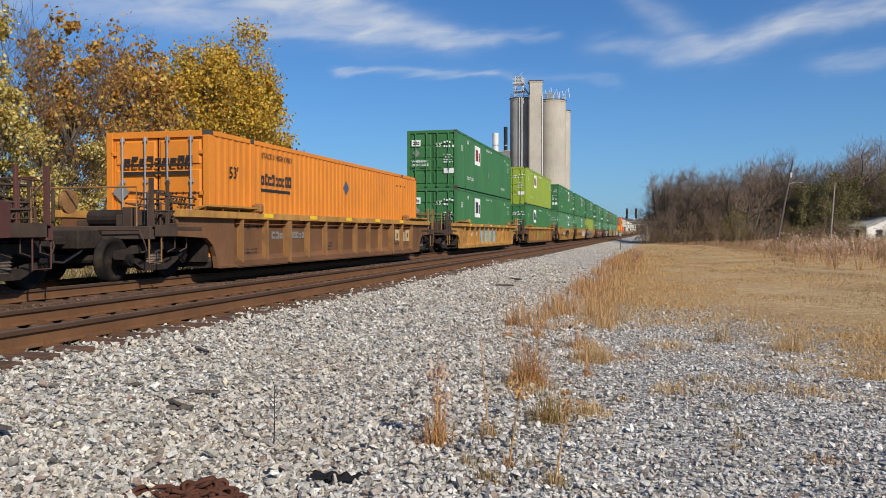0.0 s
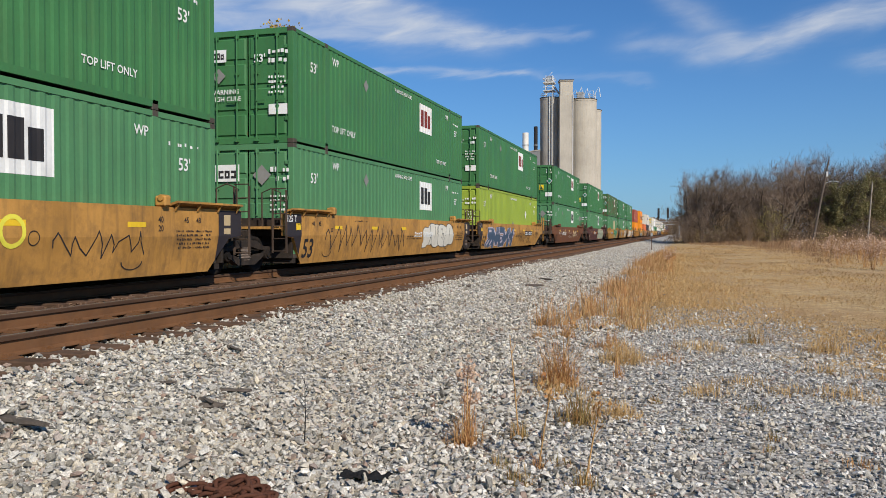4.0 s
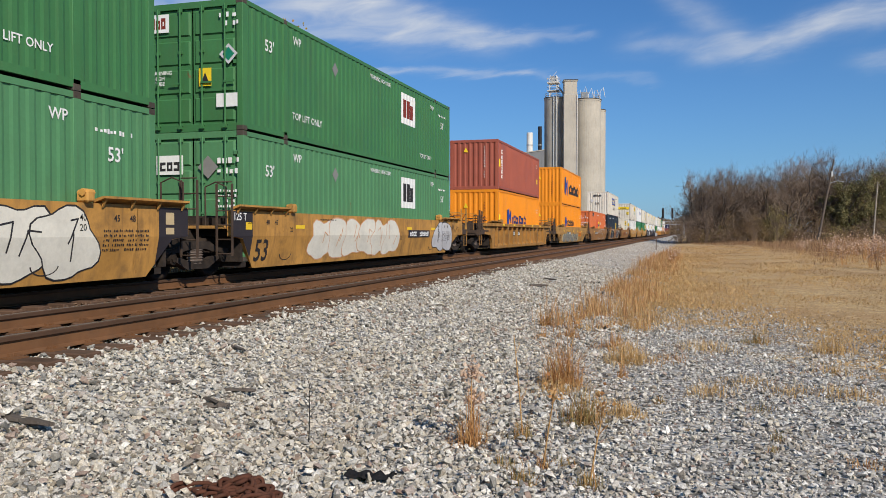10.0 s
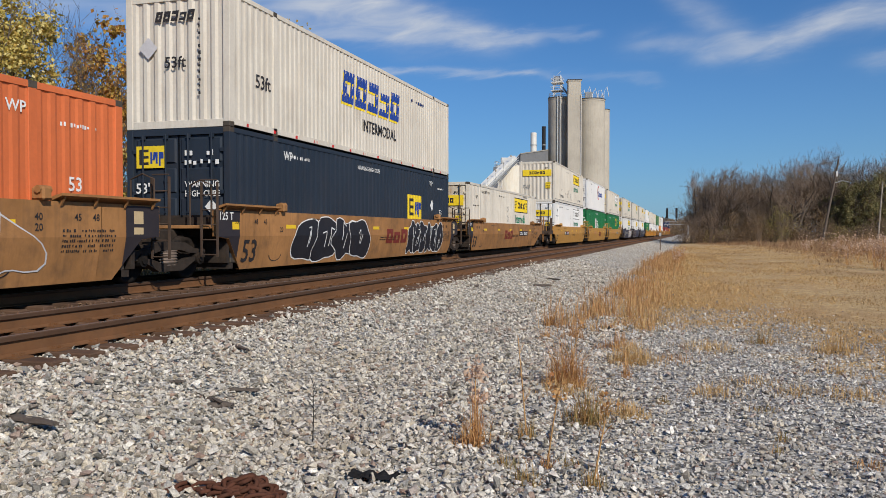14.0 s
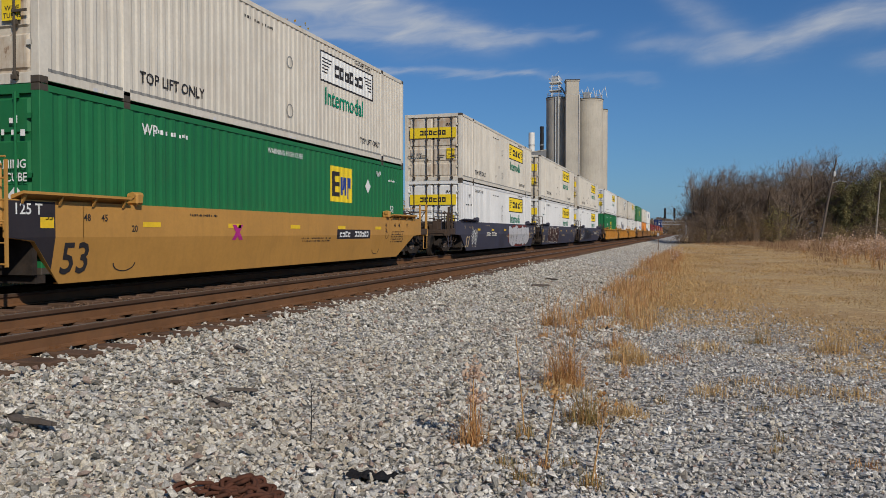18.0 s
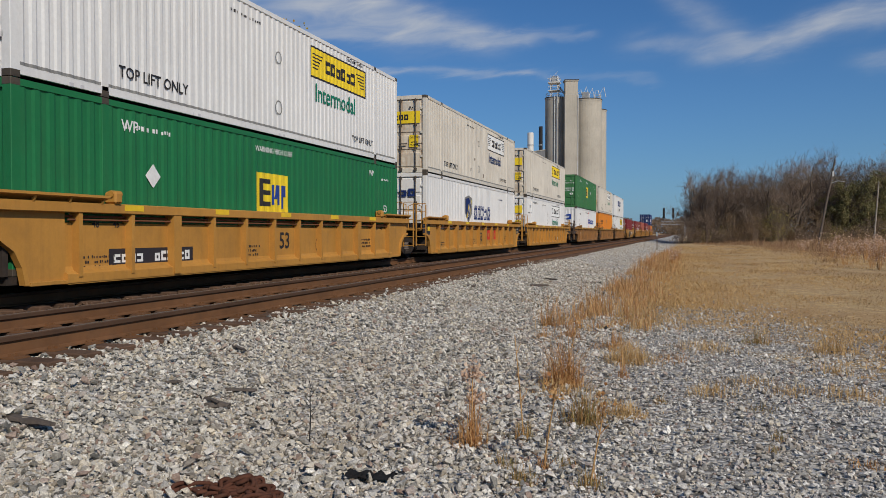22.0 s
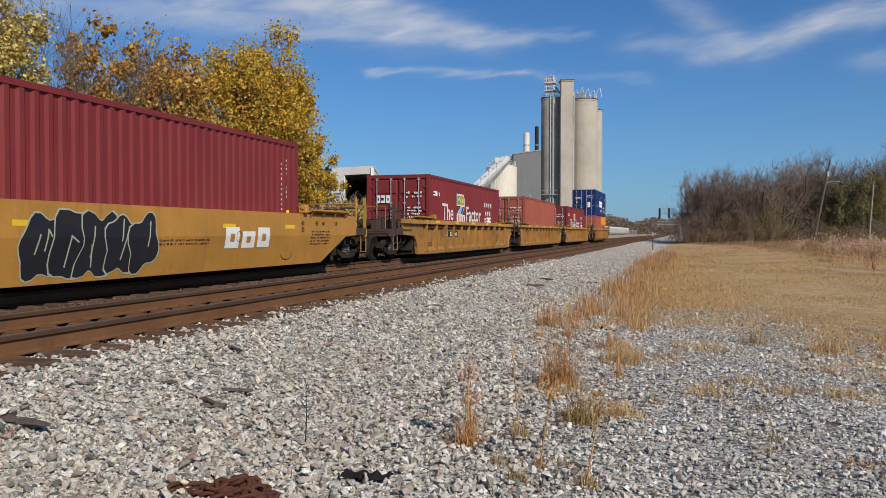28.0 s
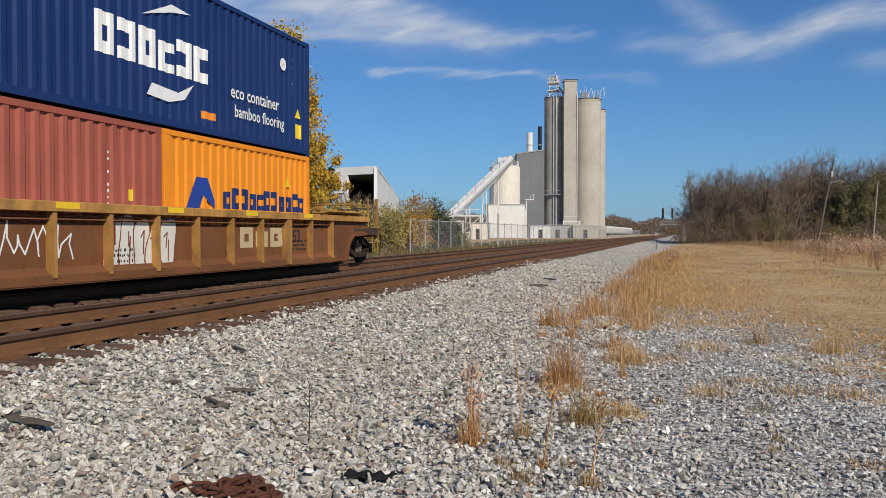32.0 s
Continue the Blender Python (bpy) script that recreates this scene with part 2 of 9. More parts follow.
BALLAST_MAT = stone_material("ballast_stone", [(0.80, 0.77, 0.70), (0.24, 0.235, 0.225), (0.62, 0.59, 0.53), (0.10, 0.10, 0.095), (0.72, 0.65, 0.53), (0.36, 0.355, 0.345), (0.86, 0.84, 0.79), (0.18, 0.16, 0.14), (0.52, 0.46, 0.37), (0.62, 0.61, 0.59), (0.26, 0.17, 0.13), (0.78, 0.76, 0.72), (0.42, 0.415, 0.40), (0.68, 0.65, 0.60)])
RAIL_MAT = paint("rusty_rail", (0.17, 0.08, 0.035), 0.75, 0.0, vary=0.2, scale=2, grime=0.3, world_space=True)
HEAD_MAT = paint("worn_rail_head", (0.20, 0.15, 0.12), 0.5, 0.35, vary=0.15, scale=2, grime=0.2, world_space=True)
TIE_MAT = paint("weathered_tie_wood", (0.125, 0.072, 0.046), 0.95, vary=0.35, scale=2.5, fine=30, grime=0.4, bump=0.6)
IRON_MAT = paint("dark_truck_iron", (0.036, 0.028, 0.023), 0.85, 0.0, vary=0.35, scale=3, grime=0.3, bump=0.3)
WHEEL_MAT = paint("worn_wheel_steel", (0.014, 0.012, 0.011), 0.75, 0.0, vary=0.2, grime=0.4)
for dull in (IRON_MAT, WHEEL_MAT):
    dull.node_tree.nodes["Principled BSDF"].inputs["Specular IOR Level"].default_value = 0.12
BLACK_MAT = paint("black_paint", (0.02, 0.02, 0.022), 0.6, vary=0.2, grime=0.2)
WHITE_MAT = paint("white_lettering", (0.80, 0.80, 0.77), 0.6, vary=0.05, grime=0.12)
DARK_MAT = paint("dark_lettering", (0.03, 0.028, 0.03), 0.6, vary=0.2, grime=0.1)
YELLOW_MAT = paint("yellow_reflector", (0.85, 0.55, 0.03), 0.45, vary=0.08, grime=0.12)
STEEL_MAT = paint("galvanised_steel", (0.45, 0.46, 0.46), 0.5, 0.6, vary=0.15, grime=0.2)


def ground_material():
    """Gravel by the track and mown dry grass beyond, with a ragged border."""
    m, nodes, links, bsdf, vec = start_material("gravel_and_dry_grass", True)

    def mm(op, a, b=None, clamp=False):
        return math_node(nodes, links, op, a, b, clamp)
    sep = nodes.new("ShaderNodeSeparateXYZ")
    links.new(vec, sep.inputs[0])
    x, y = sep.outputs[0], sep.outputs[1]
    vor = nodes.new("ShaderNodeTexVoronoi")
    vor.inputs["Scale"].default_value = 17.0
    links.new(vec, vor.inputs["Vector"])
    tone = nodes.new("ShaderNodeSeparateColor")
    links.new(vor.outputs["Color"], tone.inputs[0])
    stone = mix_colour(nodes, links, tone.outputs[0], (0.30, 0.29, 0.27), (0.66, 0.63, 0.58))
    # cells darken outwards: shade between the stones, painted in
    stone = mix_colour(nodes, links, span(nodes, links, vor.outputs["Distance"], 0.35, 0.75), stone, (0.10, 0.095, 0.085))
    broad = noise_node(nodes, links, vec, 0.5, 5.0, 0.6)
    stone = mix_colour(nodes, links, mm('MULTIPLY', span(nodes, links, broad, 0.45, 0.7), 0.4), stone, (0.27, 0.23, 0.18))
    fine = noise_node(nodes, links, vec, 22.0, 6.0, 0.7)
    patch = noise_node(nodes, links, vec, 0.35, 6.0, 0.6)
    grass = mix_colour(nodes, links, span(nodes, links, fine, 0.36, 0.64), (0.27, 0.175, 0.075), (0.66, 0.47, 0.23))
    grass = mix_colour(nodes, links, mm('MULTIPLY', span(nodes, links, patch, 0.42, 0.65), 0.7), grass, (0.42, 0.255, 0.11))
    grass = mix_colour(nodes, links, mm('MULTIPLY', span(nodes, links, noise_node(nodes, links, vec, 1.3, 5.0, 0.65), 0.5, 0.68), 0.75), grass, (0.30, 0.195, 0.09))
    grass = mix_colour(nodes, links, mm('MULTIPLY', span(nodes, links, noise_node(nodes, links, vec, 3.7, 5.0, 0.7), 0.52, 0.66), 0.7), grass, (0.70, 0.52, 0.27))
    grass = mix_colour(nodes, links, mm('MULTIPLY', span(nodes, links, noise_node(nodes, links, vec, 0.17, 5.0, 0.65), 0.52, 0.66), 0.55), grass, (0.33, 0.20, 0.09))
    # border of the grass: a line slanting in from the camera's right
    rag = mm('MULTIPLY', mm('SUBTRACT', noise_node(nodes, links, vec, 0.55, 7.0, 0.7), 0.5), 26.0)
    near = mm('SUBTRACT', mm('ADD', mm('MULTIPLY', y, 0.24), mm('MULTIPLY', x, 0.97)), 4.6)
    a = mm('ADD', mm('MULTIPLY', mm('MAXIMUM', near, mm('MULTIPLY', mm('SUBTRACT', y, 15.5), 0.5)), 2.0), rag)
    b = mm('ADD', mm('ADD', mm('MULTIPLY', x, 3.0), 4.2), mm('MULTIPLY', rag, 0.3))
    inside = mm('MINIMUM', a, b)
    far = mm('MULTIPLY', mm('SUBTRACT', mm('MULTIPLY', x, -1.0), 13.6), 2.0)
    f = span(nodes, links, mm('MAXIMUM', inside, far), -1.6, 1.6)
    # brown track bed, its tone deepened to paint the shade under the train
    bed = mm('SUBTRACT', 3.1, mm('ABSOLUTE', mm('ADD', x, 9.3)))
    stone = mix_colour(nodes, links, span(nodes, links, mm('ADD', bed, mm('MULTIPLY', rag, 0.06)), -0.15, 0.25), stone, mix_colour(nodes, links, tone.outputs[0], (0.05, 0.034, 0.024), (0.15, 0.10, 0.07)))
    links.new(mix_colour(nodes, links, f, stone, grass), bsdf.inputs["Base Color"])
    bsdf.inputs["Roughness"].default_value = 0.95
    bump = nodes.new("ShaderNodeBump")
    bump.inputs["Strength"].default_value, bump.inputs["Distance"].default_value = 0.8, 0.03
    links.new(mm('ADD', mm('MULTIPLY', vor.outputs["Distance"], -1.0), mm('MULTIPLY', fine, 0.6)), bump.inputs["Height"])
    links.new(bump.outputs[0], bsdf.inputs["Normal"])
    return m


GROUND_MAT = ground_material()

# ---- ground, tracks ----
TIE_TOP = RAIL - 0.19


def ground_height(x, y):
    """Height of the ground: level by the camera, up the ballast shoulder to the tracks, down again beyond."""
    x, y = np.asarray(x, float), np.asarray(y, float)
    near = np.clip((-3.0 - x) / 2.1, 0, 1)
    far = np.clip((x + 14.2) / 1.8, 0, 1)
    z = (TIE_TOP - 0.06) * near * near * (3 - 2 * near)
    z = np.where(x < -9, 0.16 + (TIE_TOP - 0.06 - 0.16) * far, z)
    dip = np.clip(1 - np.abs(x + 8.6) / 0.66, 0, 1)
    z = z - 0.26 * dip ** 0.6
    z += 0.03 * np.sin(x * 1.7 + 0.6 * np.sin(y * 0.5)) * np.sin(y * 0.9 + x * 0.3) * (x > -5) * np.clip((x + 5) / 2, 0, 1)
    return z


def build_ground():
    xs = np.unique(np.concatenate([np.linspace(-1400, -60, 8), np.linspace(-60, -16, 12), np.arange(-16, -2.4, 0.2), np.arange(-2.4, 14, 0.5), np.linspace(14, 70, 18), np.linspace(70, 1400, 8)]))
    ys = np.unique(np.concatenate([np.linspace(-1500, -40, 8), np.linspace(-40, 0, 12), np.arange(0, 30, 0.5), np.linspace(30, 140, 50), np.linspace(140, 3000, 14)]))
    gx, gy = np.meshgrid(xs, ys)
    v = np.stack([gx.ravel(), gy.ravel(), ground_height(gx.ravel(), gy.ravel())], 1)
    n = len(xs)
    i = (np.arange(len(ys) - 1)[:, None] * n + np.arange(n - 1)[None, :]).ravel()
    ob = bulk("ground", v, np.stack([i, i + 1, i + 1 + n, i + n], 1), GROUND_MAT, True)
    tagged(ob, "grey ballast gravel and mown dry yellow grass", "ground", kind="structure")


def stone_shapes(k, rng):
    """Crushed stones: the hulls of a few scattered points, with flat broken faces."""
    out = []
    for _ in range(k):
        bm = bmesh.new()
        p = []
        while len(p) < 8:
            many = rng.normal(0, 1, (6, 3))
            many /= np.linalg.norm(many, axis=1)[:, None]
            p.append(max(many, key=lambda q: min([np.linalg.norm(q - o) for o in p], default=0)))
        p = np.array(p) * rng.uniform(0.9, 1.22, (8, 1)) * np.array([1.12, rng.uniform(0.6, 0.92), rng.uniform(0.45, 0.72)])
        for q in p:
            bm.verts.new(q)
        hull = bmesh.ops.convex_hull(bm, input=bm.verts[:])
        bmesh.ops.delete(bm, geom=list({*hull["geom_interior"], *hull["geom_unused"]} & set(bm.verts)), context='VERTS')
        bmesh.ops.recalc_face_normals(bm, faces=bm.faces)
        bm.verts.index_update()
        out.append((np.array([v.co for v in bm.verts]), np.array([[v.index for v in f.verts] for f in bm.faces])))
        bm.free()
    return out


def scatter(name, shapes, x, y, z, size, rng, material, label, tilt=0.6):
    """Many pieces, each turned at random, in one mesh."""
    pick = rng.integers(0, len(shapes), len(x))
    vs, fs, base = [], [], 0
    for k, (p, q) in enumerate(shapes):
        s = np.nonzero(pick == k)[0]
        a, b = rng.uniform(0, 2 * np.pi, len(s)), rng.normal(0, tilt, len(s))
        ca, sa, cb, sb = np.cos(a), np.sin(a), np.cos(b), np.sin(b)
        w = p[None] * size[s][:, None, None]
        px, pz = w[..., 0] * cb[:, None] + w[..., 2] * sb[:, None], -w[..., 0] * sb[:, None] + w[..., 2] * cb[:, None]
        qx, qy = px * ca[:, None] - w[..., 1] * sa[:, None], px * sa[:, None] + w[..., 1] * ca[:, None]
        vs.append(np.stack([qx + x[s][:, None], qy + y[s][:, None], pz + z[s][:, None]], 2).reshape(-1, 3))
        fs.append((q[None] + (base + np.arange(len(s)) * len(p))[:, None, None]).reshape(-1, q.shape[1]))
        base += len(s) * len(p)
    ob = bulk(name, np.concatenate(vs), np.concatenate(fs), material)
    tagged(ob, label, name.replace("_", " "), kind="stuff")
    return ob


def grassy(x, y):
    """Above 0 where the mown grass grows."""
    return np.minimum(2.0 * np.maximum(0.24 * y + 0.97 * x - 4.6, 0.5 * (y - 15.5)), 3.0 * x + 4.2)


def build_ballast():
    rng = np.random.default_rng(5)
    shapes = stone_shapes(28, rng)
    # denser near the camera
    n = 350000
    u = rng.uniform(0, 1, n)
    y = 3.4 + 31 * u ** 1.9
    x = rng.uniform(-6.2, 7.5, n)
    lim = (x > -0.95 * y - 0.8) & (x < 0.32 * y + 1.2)
    g = grassy(x, y) + rng.normal(0, 1.3, n)
    keep = lim & (g < 0.2)
    x, y = x[keep], y[keep]
    on_tie = (x < -5.24) & (np.abs((y - 2.0 + 0.265) % 0.53 - 0.265) < 0.13)
    x, y = x[~on_tie], y[~on_tie]
    coarse = np.clip((-0.2 - x) / 1.4, 0, 1)
    size = np.clip(rng.lognormal(-4.16, 0.40, len(x)), 0.008, 0.040) * (1 + 0.010 * (y - 3.5)) * (0.78 + 0.30 * coarse)
    lift = np.where(rng.uniform(0, 1, len(x)) < 0.28, rng.uniform(0.5, 1.3, len(x)), rng.uniform(-0.7, 0.45, len(x)))
    z = ground_height(x, y) + size * lift + np.where(x < -5.1, 0.01, 0)
    scatter("ballast", shapes, x, y, z, size, rng, BALLAST_MAT, "loose grey and white crushed stone ballast", 0.6)
    # shoulder further off
    n = 15000
    y = 30 + 75 * rng.uniform(0, 1, n) ** 1.3
    x = rng.uniform(-5.6, -1.6, n)
    size = rng.uniform(0.018, 0.032, n) * (1 + 0.006 * y)
    scatter("shoulder_ballast", shapes, x, y, ground_height(x, y) + size * 0.2, size, rng, BALLAST_MAT, "pale crushed stone of the ballast shoulder", 0.33)
    # between the rails
    n = 15000
    x = rng.uniform(-12.6, -5.75, n)
    y = 4 + 52 * rng.uniform(0, 1, n) ** 1.6
    size = rng.uniform(0.025, 0.045, n) * (1 + 0.008 * y)
    z = ground_height(x, y) + size * 0.3
    scatter("track_ballast", shapes, x, y, z, size, rng, TRACK_BALLAST_MAT, "rust-stained ballast stones between the ties, darkened for the train's shade", 0.5)


# rusty stone, base darkened to carry the shade beneath the train
TRACK_BALLAST_MAT = paint("rusty_shade_dark_stone", (0.16, 0.10, 0.065), 0.95, vary=0.25, scale=1.2, grime=0.4, bump=0.5, world_space=True, island=0.5)


HEAD_SIDE_MAT = paint("dark_rail_side", (0.085, 0.046, 0.027), 0.8, 0.0, vary=0.2, scale=2, grime=0.3, world_space=True)


def rail_outline():
    h = 0.186
    half = [(0.070, 0), (0.070, 0.012), (0.012, 0.03), (0.010, 0.135), (0.034, 0.145), (0.036, 0.178), (0.026, h)]
    return [(u, v) for u, v in half] + [(-u, v) for u, v in reversed(half)]


def build_track(x, name, rng):
    t = thing(name, "railway track with rusty rails on dark wooden ties", "track", "tracks", pose(x, 0, TIE_TOP))
    for s in (-1, 1):
        f = Form().prism([(s * 0.7525 + u, v + 0.004) for u, v in rail_outline()], 'y', -760, 1500)
        r = part("rail", f, RAIL_MAT, t)
        c = s * 0.7525
        part("rail_head", Form().prism([(c - 0.0375, 0.146), (c + 0.0375, 0.146), (c + 0.0385, 0.184), (c + 0.027, 0.1915), (c - 0.027, 0.1915), (c - 0.0385, 0.184)], 'y', -760, 1500), HEAD_SIDE_MAT, r, "dark brown rail head")
        part("running_band", Form().box(c - 0.024, c + 0.026, -760, 1500, 0.1895, 0.1935), HEAD_MAT, r, "worn pale running band")
    tie = shared("tie", lambda: Form().box(-1.32, 1.32, -0.115, 0.115, -0.17, 0.0, 0.012))
    plate = shared("tie_plate", lambda: Form().box(-0.19, 0.19, -0.09, 0.09, 0.0, 0.014).box(0.08, 0.12, -0.05, -0.02, 0.014, 0.045).box(-0.12, -0.08, 0.02, 0.05, 0.014, 0.045).box(0.08, 0.12, 0.03, 0.06, 0.014, 0.04))
    y = 2.0
    n = 0
    rest = Form()
    while y < 330:
        dy, turn = rng.uniform(-0.04, 0.04), rng.uniform(-1.2, 1.2)
        if n < 130:
            ob = part("tie", tie, TIE_MAT, t, at=pose(rng.uniform(-0.06, 0.06), y + dy, rng.uniform(-0.012, 0.004), 0, 0, turn))
            if n < 40 and x == NEAR_TRACK:
                for s in (-1, 1):
                    part("tie_plate", plate, RAIL_MAT, ob, at=pose(s * 0.7525, 0, 0.001))
        else:
            rest.box(-1.32, 1.32, y - 0.115, y + 0.115, -0.17, 0)
        y += 0.53
        n += 1
    ob = part("far_ties", rest, TIE_MAT, t)
    ob["kind"] = "stuff"
    return t


build_ground()
build_ballast()
rng_track = random.Random(3)
build_track(NEAR_TRACK, "railway_track", rng_track)
build_track(FAR_TRACK, "railway_track", rng_track)

# ---- the train: cars and what they carry ----
def way(t):
    """How far the train has gone after t seconds."""
    return 21.8094 * t + 0.01261 * t * t - 0.000522 * t ** 3


CARS = []              # (object, distance of its middle along the track at the start, height)

PAINTS = {
    'rustbrown': paint("rusty_orange_brown_paint", (0.20, 0.078, 0.03), 0.7, vary=0.25, scale=0.7, grime=0.3, streaks=0.35, rust=0.2),
    'brown': paint("brown_car_paint", (0.185, 0.088, 0.04), 0.7, vary=0.3, scale=0.7, grime=0.4, streaks=0.4, rust=0.25),
    'tan': paint("faded_yellow_car_paint", (0.50, 0.255, 0.064), 0.65, vary=0.28, scale=0.9, grime=0.5, streaks=0.5, rust=0.18),
    'redbrown': paint("red_brown_car_paint", (0.19, 0.075, 0.035), 0.7, vary=0.25, scale=0.8, grime=0.35, streaks=0.35, rust=0.15),
    'maroon': paint("maroon_car_paint", (0.105, 0.042, 0.036), 0.7, vary=0.25, scale=0.8, grime=0.3, streaks=0.3),
    'gold': paint("grey_gold_car_paint", (0.48, 0.26, 0.078), 0.65, vary=0.3, scale=0.8, grime=0.6, streaks=0.6, rust=0.22),
    'dust': paint("dusty_brown_car_paint", (0.37, 0.18, 0.066), 0.7, vary=0.28, scale=0.8, grime=0.45, streaks=0.45, rust=0.1),
    'fresh': paint("fresh_yellow_car_paint", (0.52, 0.268, 0.068), 0.5, vary=0.1, scale=0.6, grime=0.1, streaks=0.12),
    'navy': paint("dark_slate_car_paint", (0.058, 0.058, 0.086), 0.6, vary=0.3, scale=0.8, grime=0.25, grime_colour=(0.09, 0.07, 0.06), streaks=0.2),
    'yellow': paint("bright_yellow_car_paint", (0.49, 0.238, 0.05), 0.5, vary=0.14, scale=0.7, grime=0.16, streaks=0.2),
    'umber': paint("umber_car_paint", (0.33, 0.165, 0.06), 0.65, vary=0.26, scale=0.9, grime=0.5, streaks=0.5, rust=0.2),
    'ochre': paint("ochre_car_paint", (0.40, 0.20, 0.052), 0.6, vary=0.26, scale=0.9, grime=0.5, streaks=0.5, rust=0.2),
}
BOXES = {
    'orange': paint("orange_container_paint", (0.74, 0.245, 0.03), 0.5, vary=0.10, scale=0.5, grime=0.08, streaks=0.12),
    'green': paint("green_container_paint", (0.054, 0.185, 0.066), 0.5, vary=0.13, scale=0.5, grime=0.1, streaks=0.16, rust=0.04),
    'faded': paint("faded_green_container_paint", (0.085, 0.235, 0.105), 0.55, vary=0.1, scale=0.5, grime=0.08, streaks=0.14, rust=0.02),
    'rusted': paint("rusted_green_container_paint", (0.055, 0.18, 0.066), 0.55, vary=0.2, scale=0.5, grime=0.2, streaks=0.35, rust=0.85, rust_colour=(0.14, 0.045, 0.028)),
    'lime': paint("lime_container_paint", (0.29, 0.385, 0.05), 0.5, vary=0.1, scale=0.5, grime=0.06, streaks=0.1),
    'oxide': paint("oxide_red_container_paint", (0.35, 0.095, 0.062), 0.55, vary=0.15, scale=0.6, grime=0.12, streaks=0.15),
    'hapag': paint("bright_orange_container_paint", (0.82, 0.275, 0.018), 0.5, vary=0.08, scale=0.5, grime=0.08, streaks=0.14),
    'coral': paint("coral_container_paint", (0.66, 0.165, 0.056), 0.55, vary=0.12, scale=0.5, grime=0.08, streaks=0.1),
    'slate': paint("slate_container_paint", (0.022, 0.032, 0.048), 0.5, vary=0.2, scale=0.5, grime=0.1, streaks=0.1),
    'white': paint("white_container_paint", (0.75, 0.74, 0.715), 0.5, vary=0.06, scale=0.5, grime=0.06, grime_colour=(0.3, 0.22, 0.14), streaks=0.10),
    'cream': paint("stained_white_container_paint", (0.67, 0.62, 0.53), 0.6, vary=0.1, scale=0.5, grime=0.14, grime_colour=(0.28, 0.19, 0.11), streaks=0.3),
    'grass': paint("deep_green_container_paint", (0.017, 0.165, 0.058), 0.5, vary=0.12, scale=0.5, grime=0.06, streaks=0.1),
    'wine': paint("wine_red_container_paint", (0.205, 0.030, 0.032), 0.5, vary=0.12, scale=0.5, grime=0.08, streaks=0.12),
    'blue': paint("deep_blue_container_paint", (0.010, 0.032, 0.125), 0.45, vary=0.1, scale=0.5, grime=0.04, streaks=0.06),
}
STAINED_DOOR = paint("rust_stained_door_paint", (0.66, 0.59, 0.48), 0.7, vary=0.2, scale=0.9, grime=0.5, grime_colour=(0.30, 0.16, 0.07), streaks=0.75, rust=0.3, rust_colour=(0.17, 0.08, 0.035))
WIDE, TALL = 2.59, 2.895
LONG = {53: 16.15, 40: 12.19, 20: 6.06}


def wave(a, b, pitch, depth, top, side):
    """The zigzag of pressed sheet from a to b: pairs of (along, out)."""
    n = max(2, round((b - a) / pitch))
    p = (b - a) / n
    pts = []
    for i in range(n):
        s = a + i * p
        pts += [(s, 0.0), (s + p * top, 0.0), (s + p * (top + side), -depth), (s + p * (1 - side), -depth)]
    return pts + [(b, 0.0)]


def corrugated(a, b, z0, z1, x, sign, pitch=0.30, depth=0.034, top=0.32, side=0.18):
    """A pressed wall in the plane x, with closed back."""
    f = Form()
    w = wave(a, b, pitch, depth, top, side)
    f.sheet([[(x + sign * d, s, z0) for s, d in w], [(x + sign * d, s, z1) for s, d in w]])
    return f


def corrugated_end(x0, x1, z0, z1, y, sign):
    f = Form()
    w = wave(x0, x1, 0.28, 0.036, 0.3, 0.2)
    f.sheet([[(s, y + sign * d, z0) for s, d in w], [(s, y + sign * d, z1) for s, d in w]])
    return f


def box_side(feet, kind, x, sign, H):
    L = LONG[feet]
    if feet == 53:
        posts = (-6.1, 6.1)
        pitch, depth = (0.235, 0.018) if kind == 'fine' else (0.30, 0.016)
    else:
        posts, pitch, depth = (), 0.28, 0.036
    edges = [-L / 2 + 0.10, *posts, L / 2 - 0.10]
    f = Form()
    for a, b in zip(edges[:-1], edges[1:]):
        g = corrugated(a + 0.07, b - 0.07, 0.17, H - 0.10, x - sign * 0.012, sign, pitch, depth)
        f.add(g.v, g.f)
    return f


def box_posts(feet):
    L, W = LONG[feet], WIDE / 2
    out = []
    for sy in (-1, 1):
        for sx in (-1, 1):
            y = sy * (L / 2 - 0.09)
            out.append(("corner_post", (sx * (W - 0.08), y), (0.08, 0.09)))
    if feet == 53:
        for sy in (-1, 1):
            for sx in (-1, 1):
                out.append(("stacking_post", (sx * (W - 0.045), sy * 6.1), (0.045, 0.085)))
    return out


def door_leaf(tall):
    """Half of the door end: one sheet with pressed fields and a gasket edge."""
    W, H = WIDE / 2 - 0.17, tall - 0.32
    n = 4
    zs = [(0.0, 0.06), (0.0, 0.04)]
    for i in range(n):
        z0, z1 = 0.05 + i * H / n, (i + 1) * H / n - 0.05
        zs += [(z0, 0.04), (z0 + 0.03, 0.008), (z1 - 0.03, 0.008), (z1, 0.04)]
    zs += [(H, 0.04), (H, 0.06)]
    xs = [(0.016, 1.0), (0.05, 1.0), (0.09, 0.0), (W - 0.09, 0.0), (W - 0.05, 1.0), (W, 1.0)]
    return Form().sheet([[(x, y + (0.04 - y) * k if 0 < z < H else y, z) for x, k in xs] for z, y in zs])


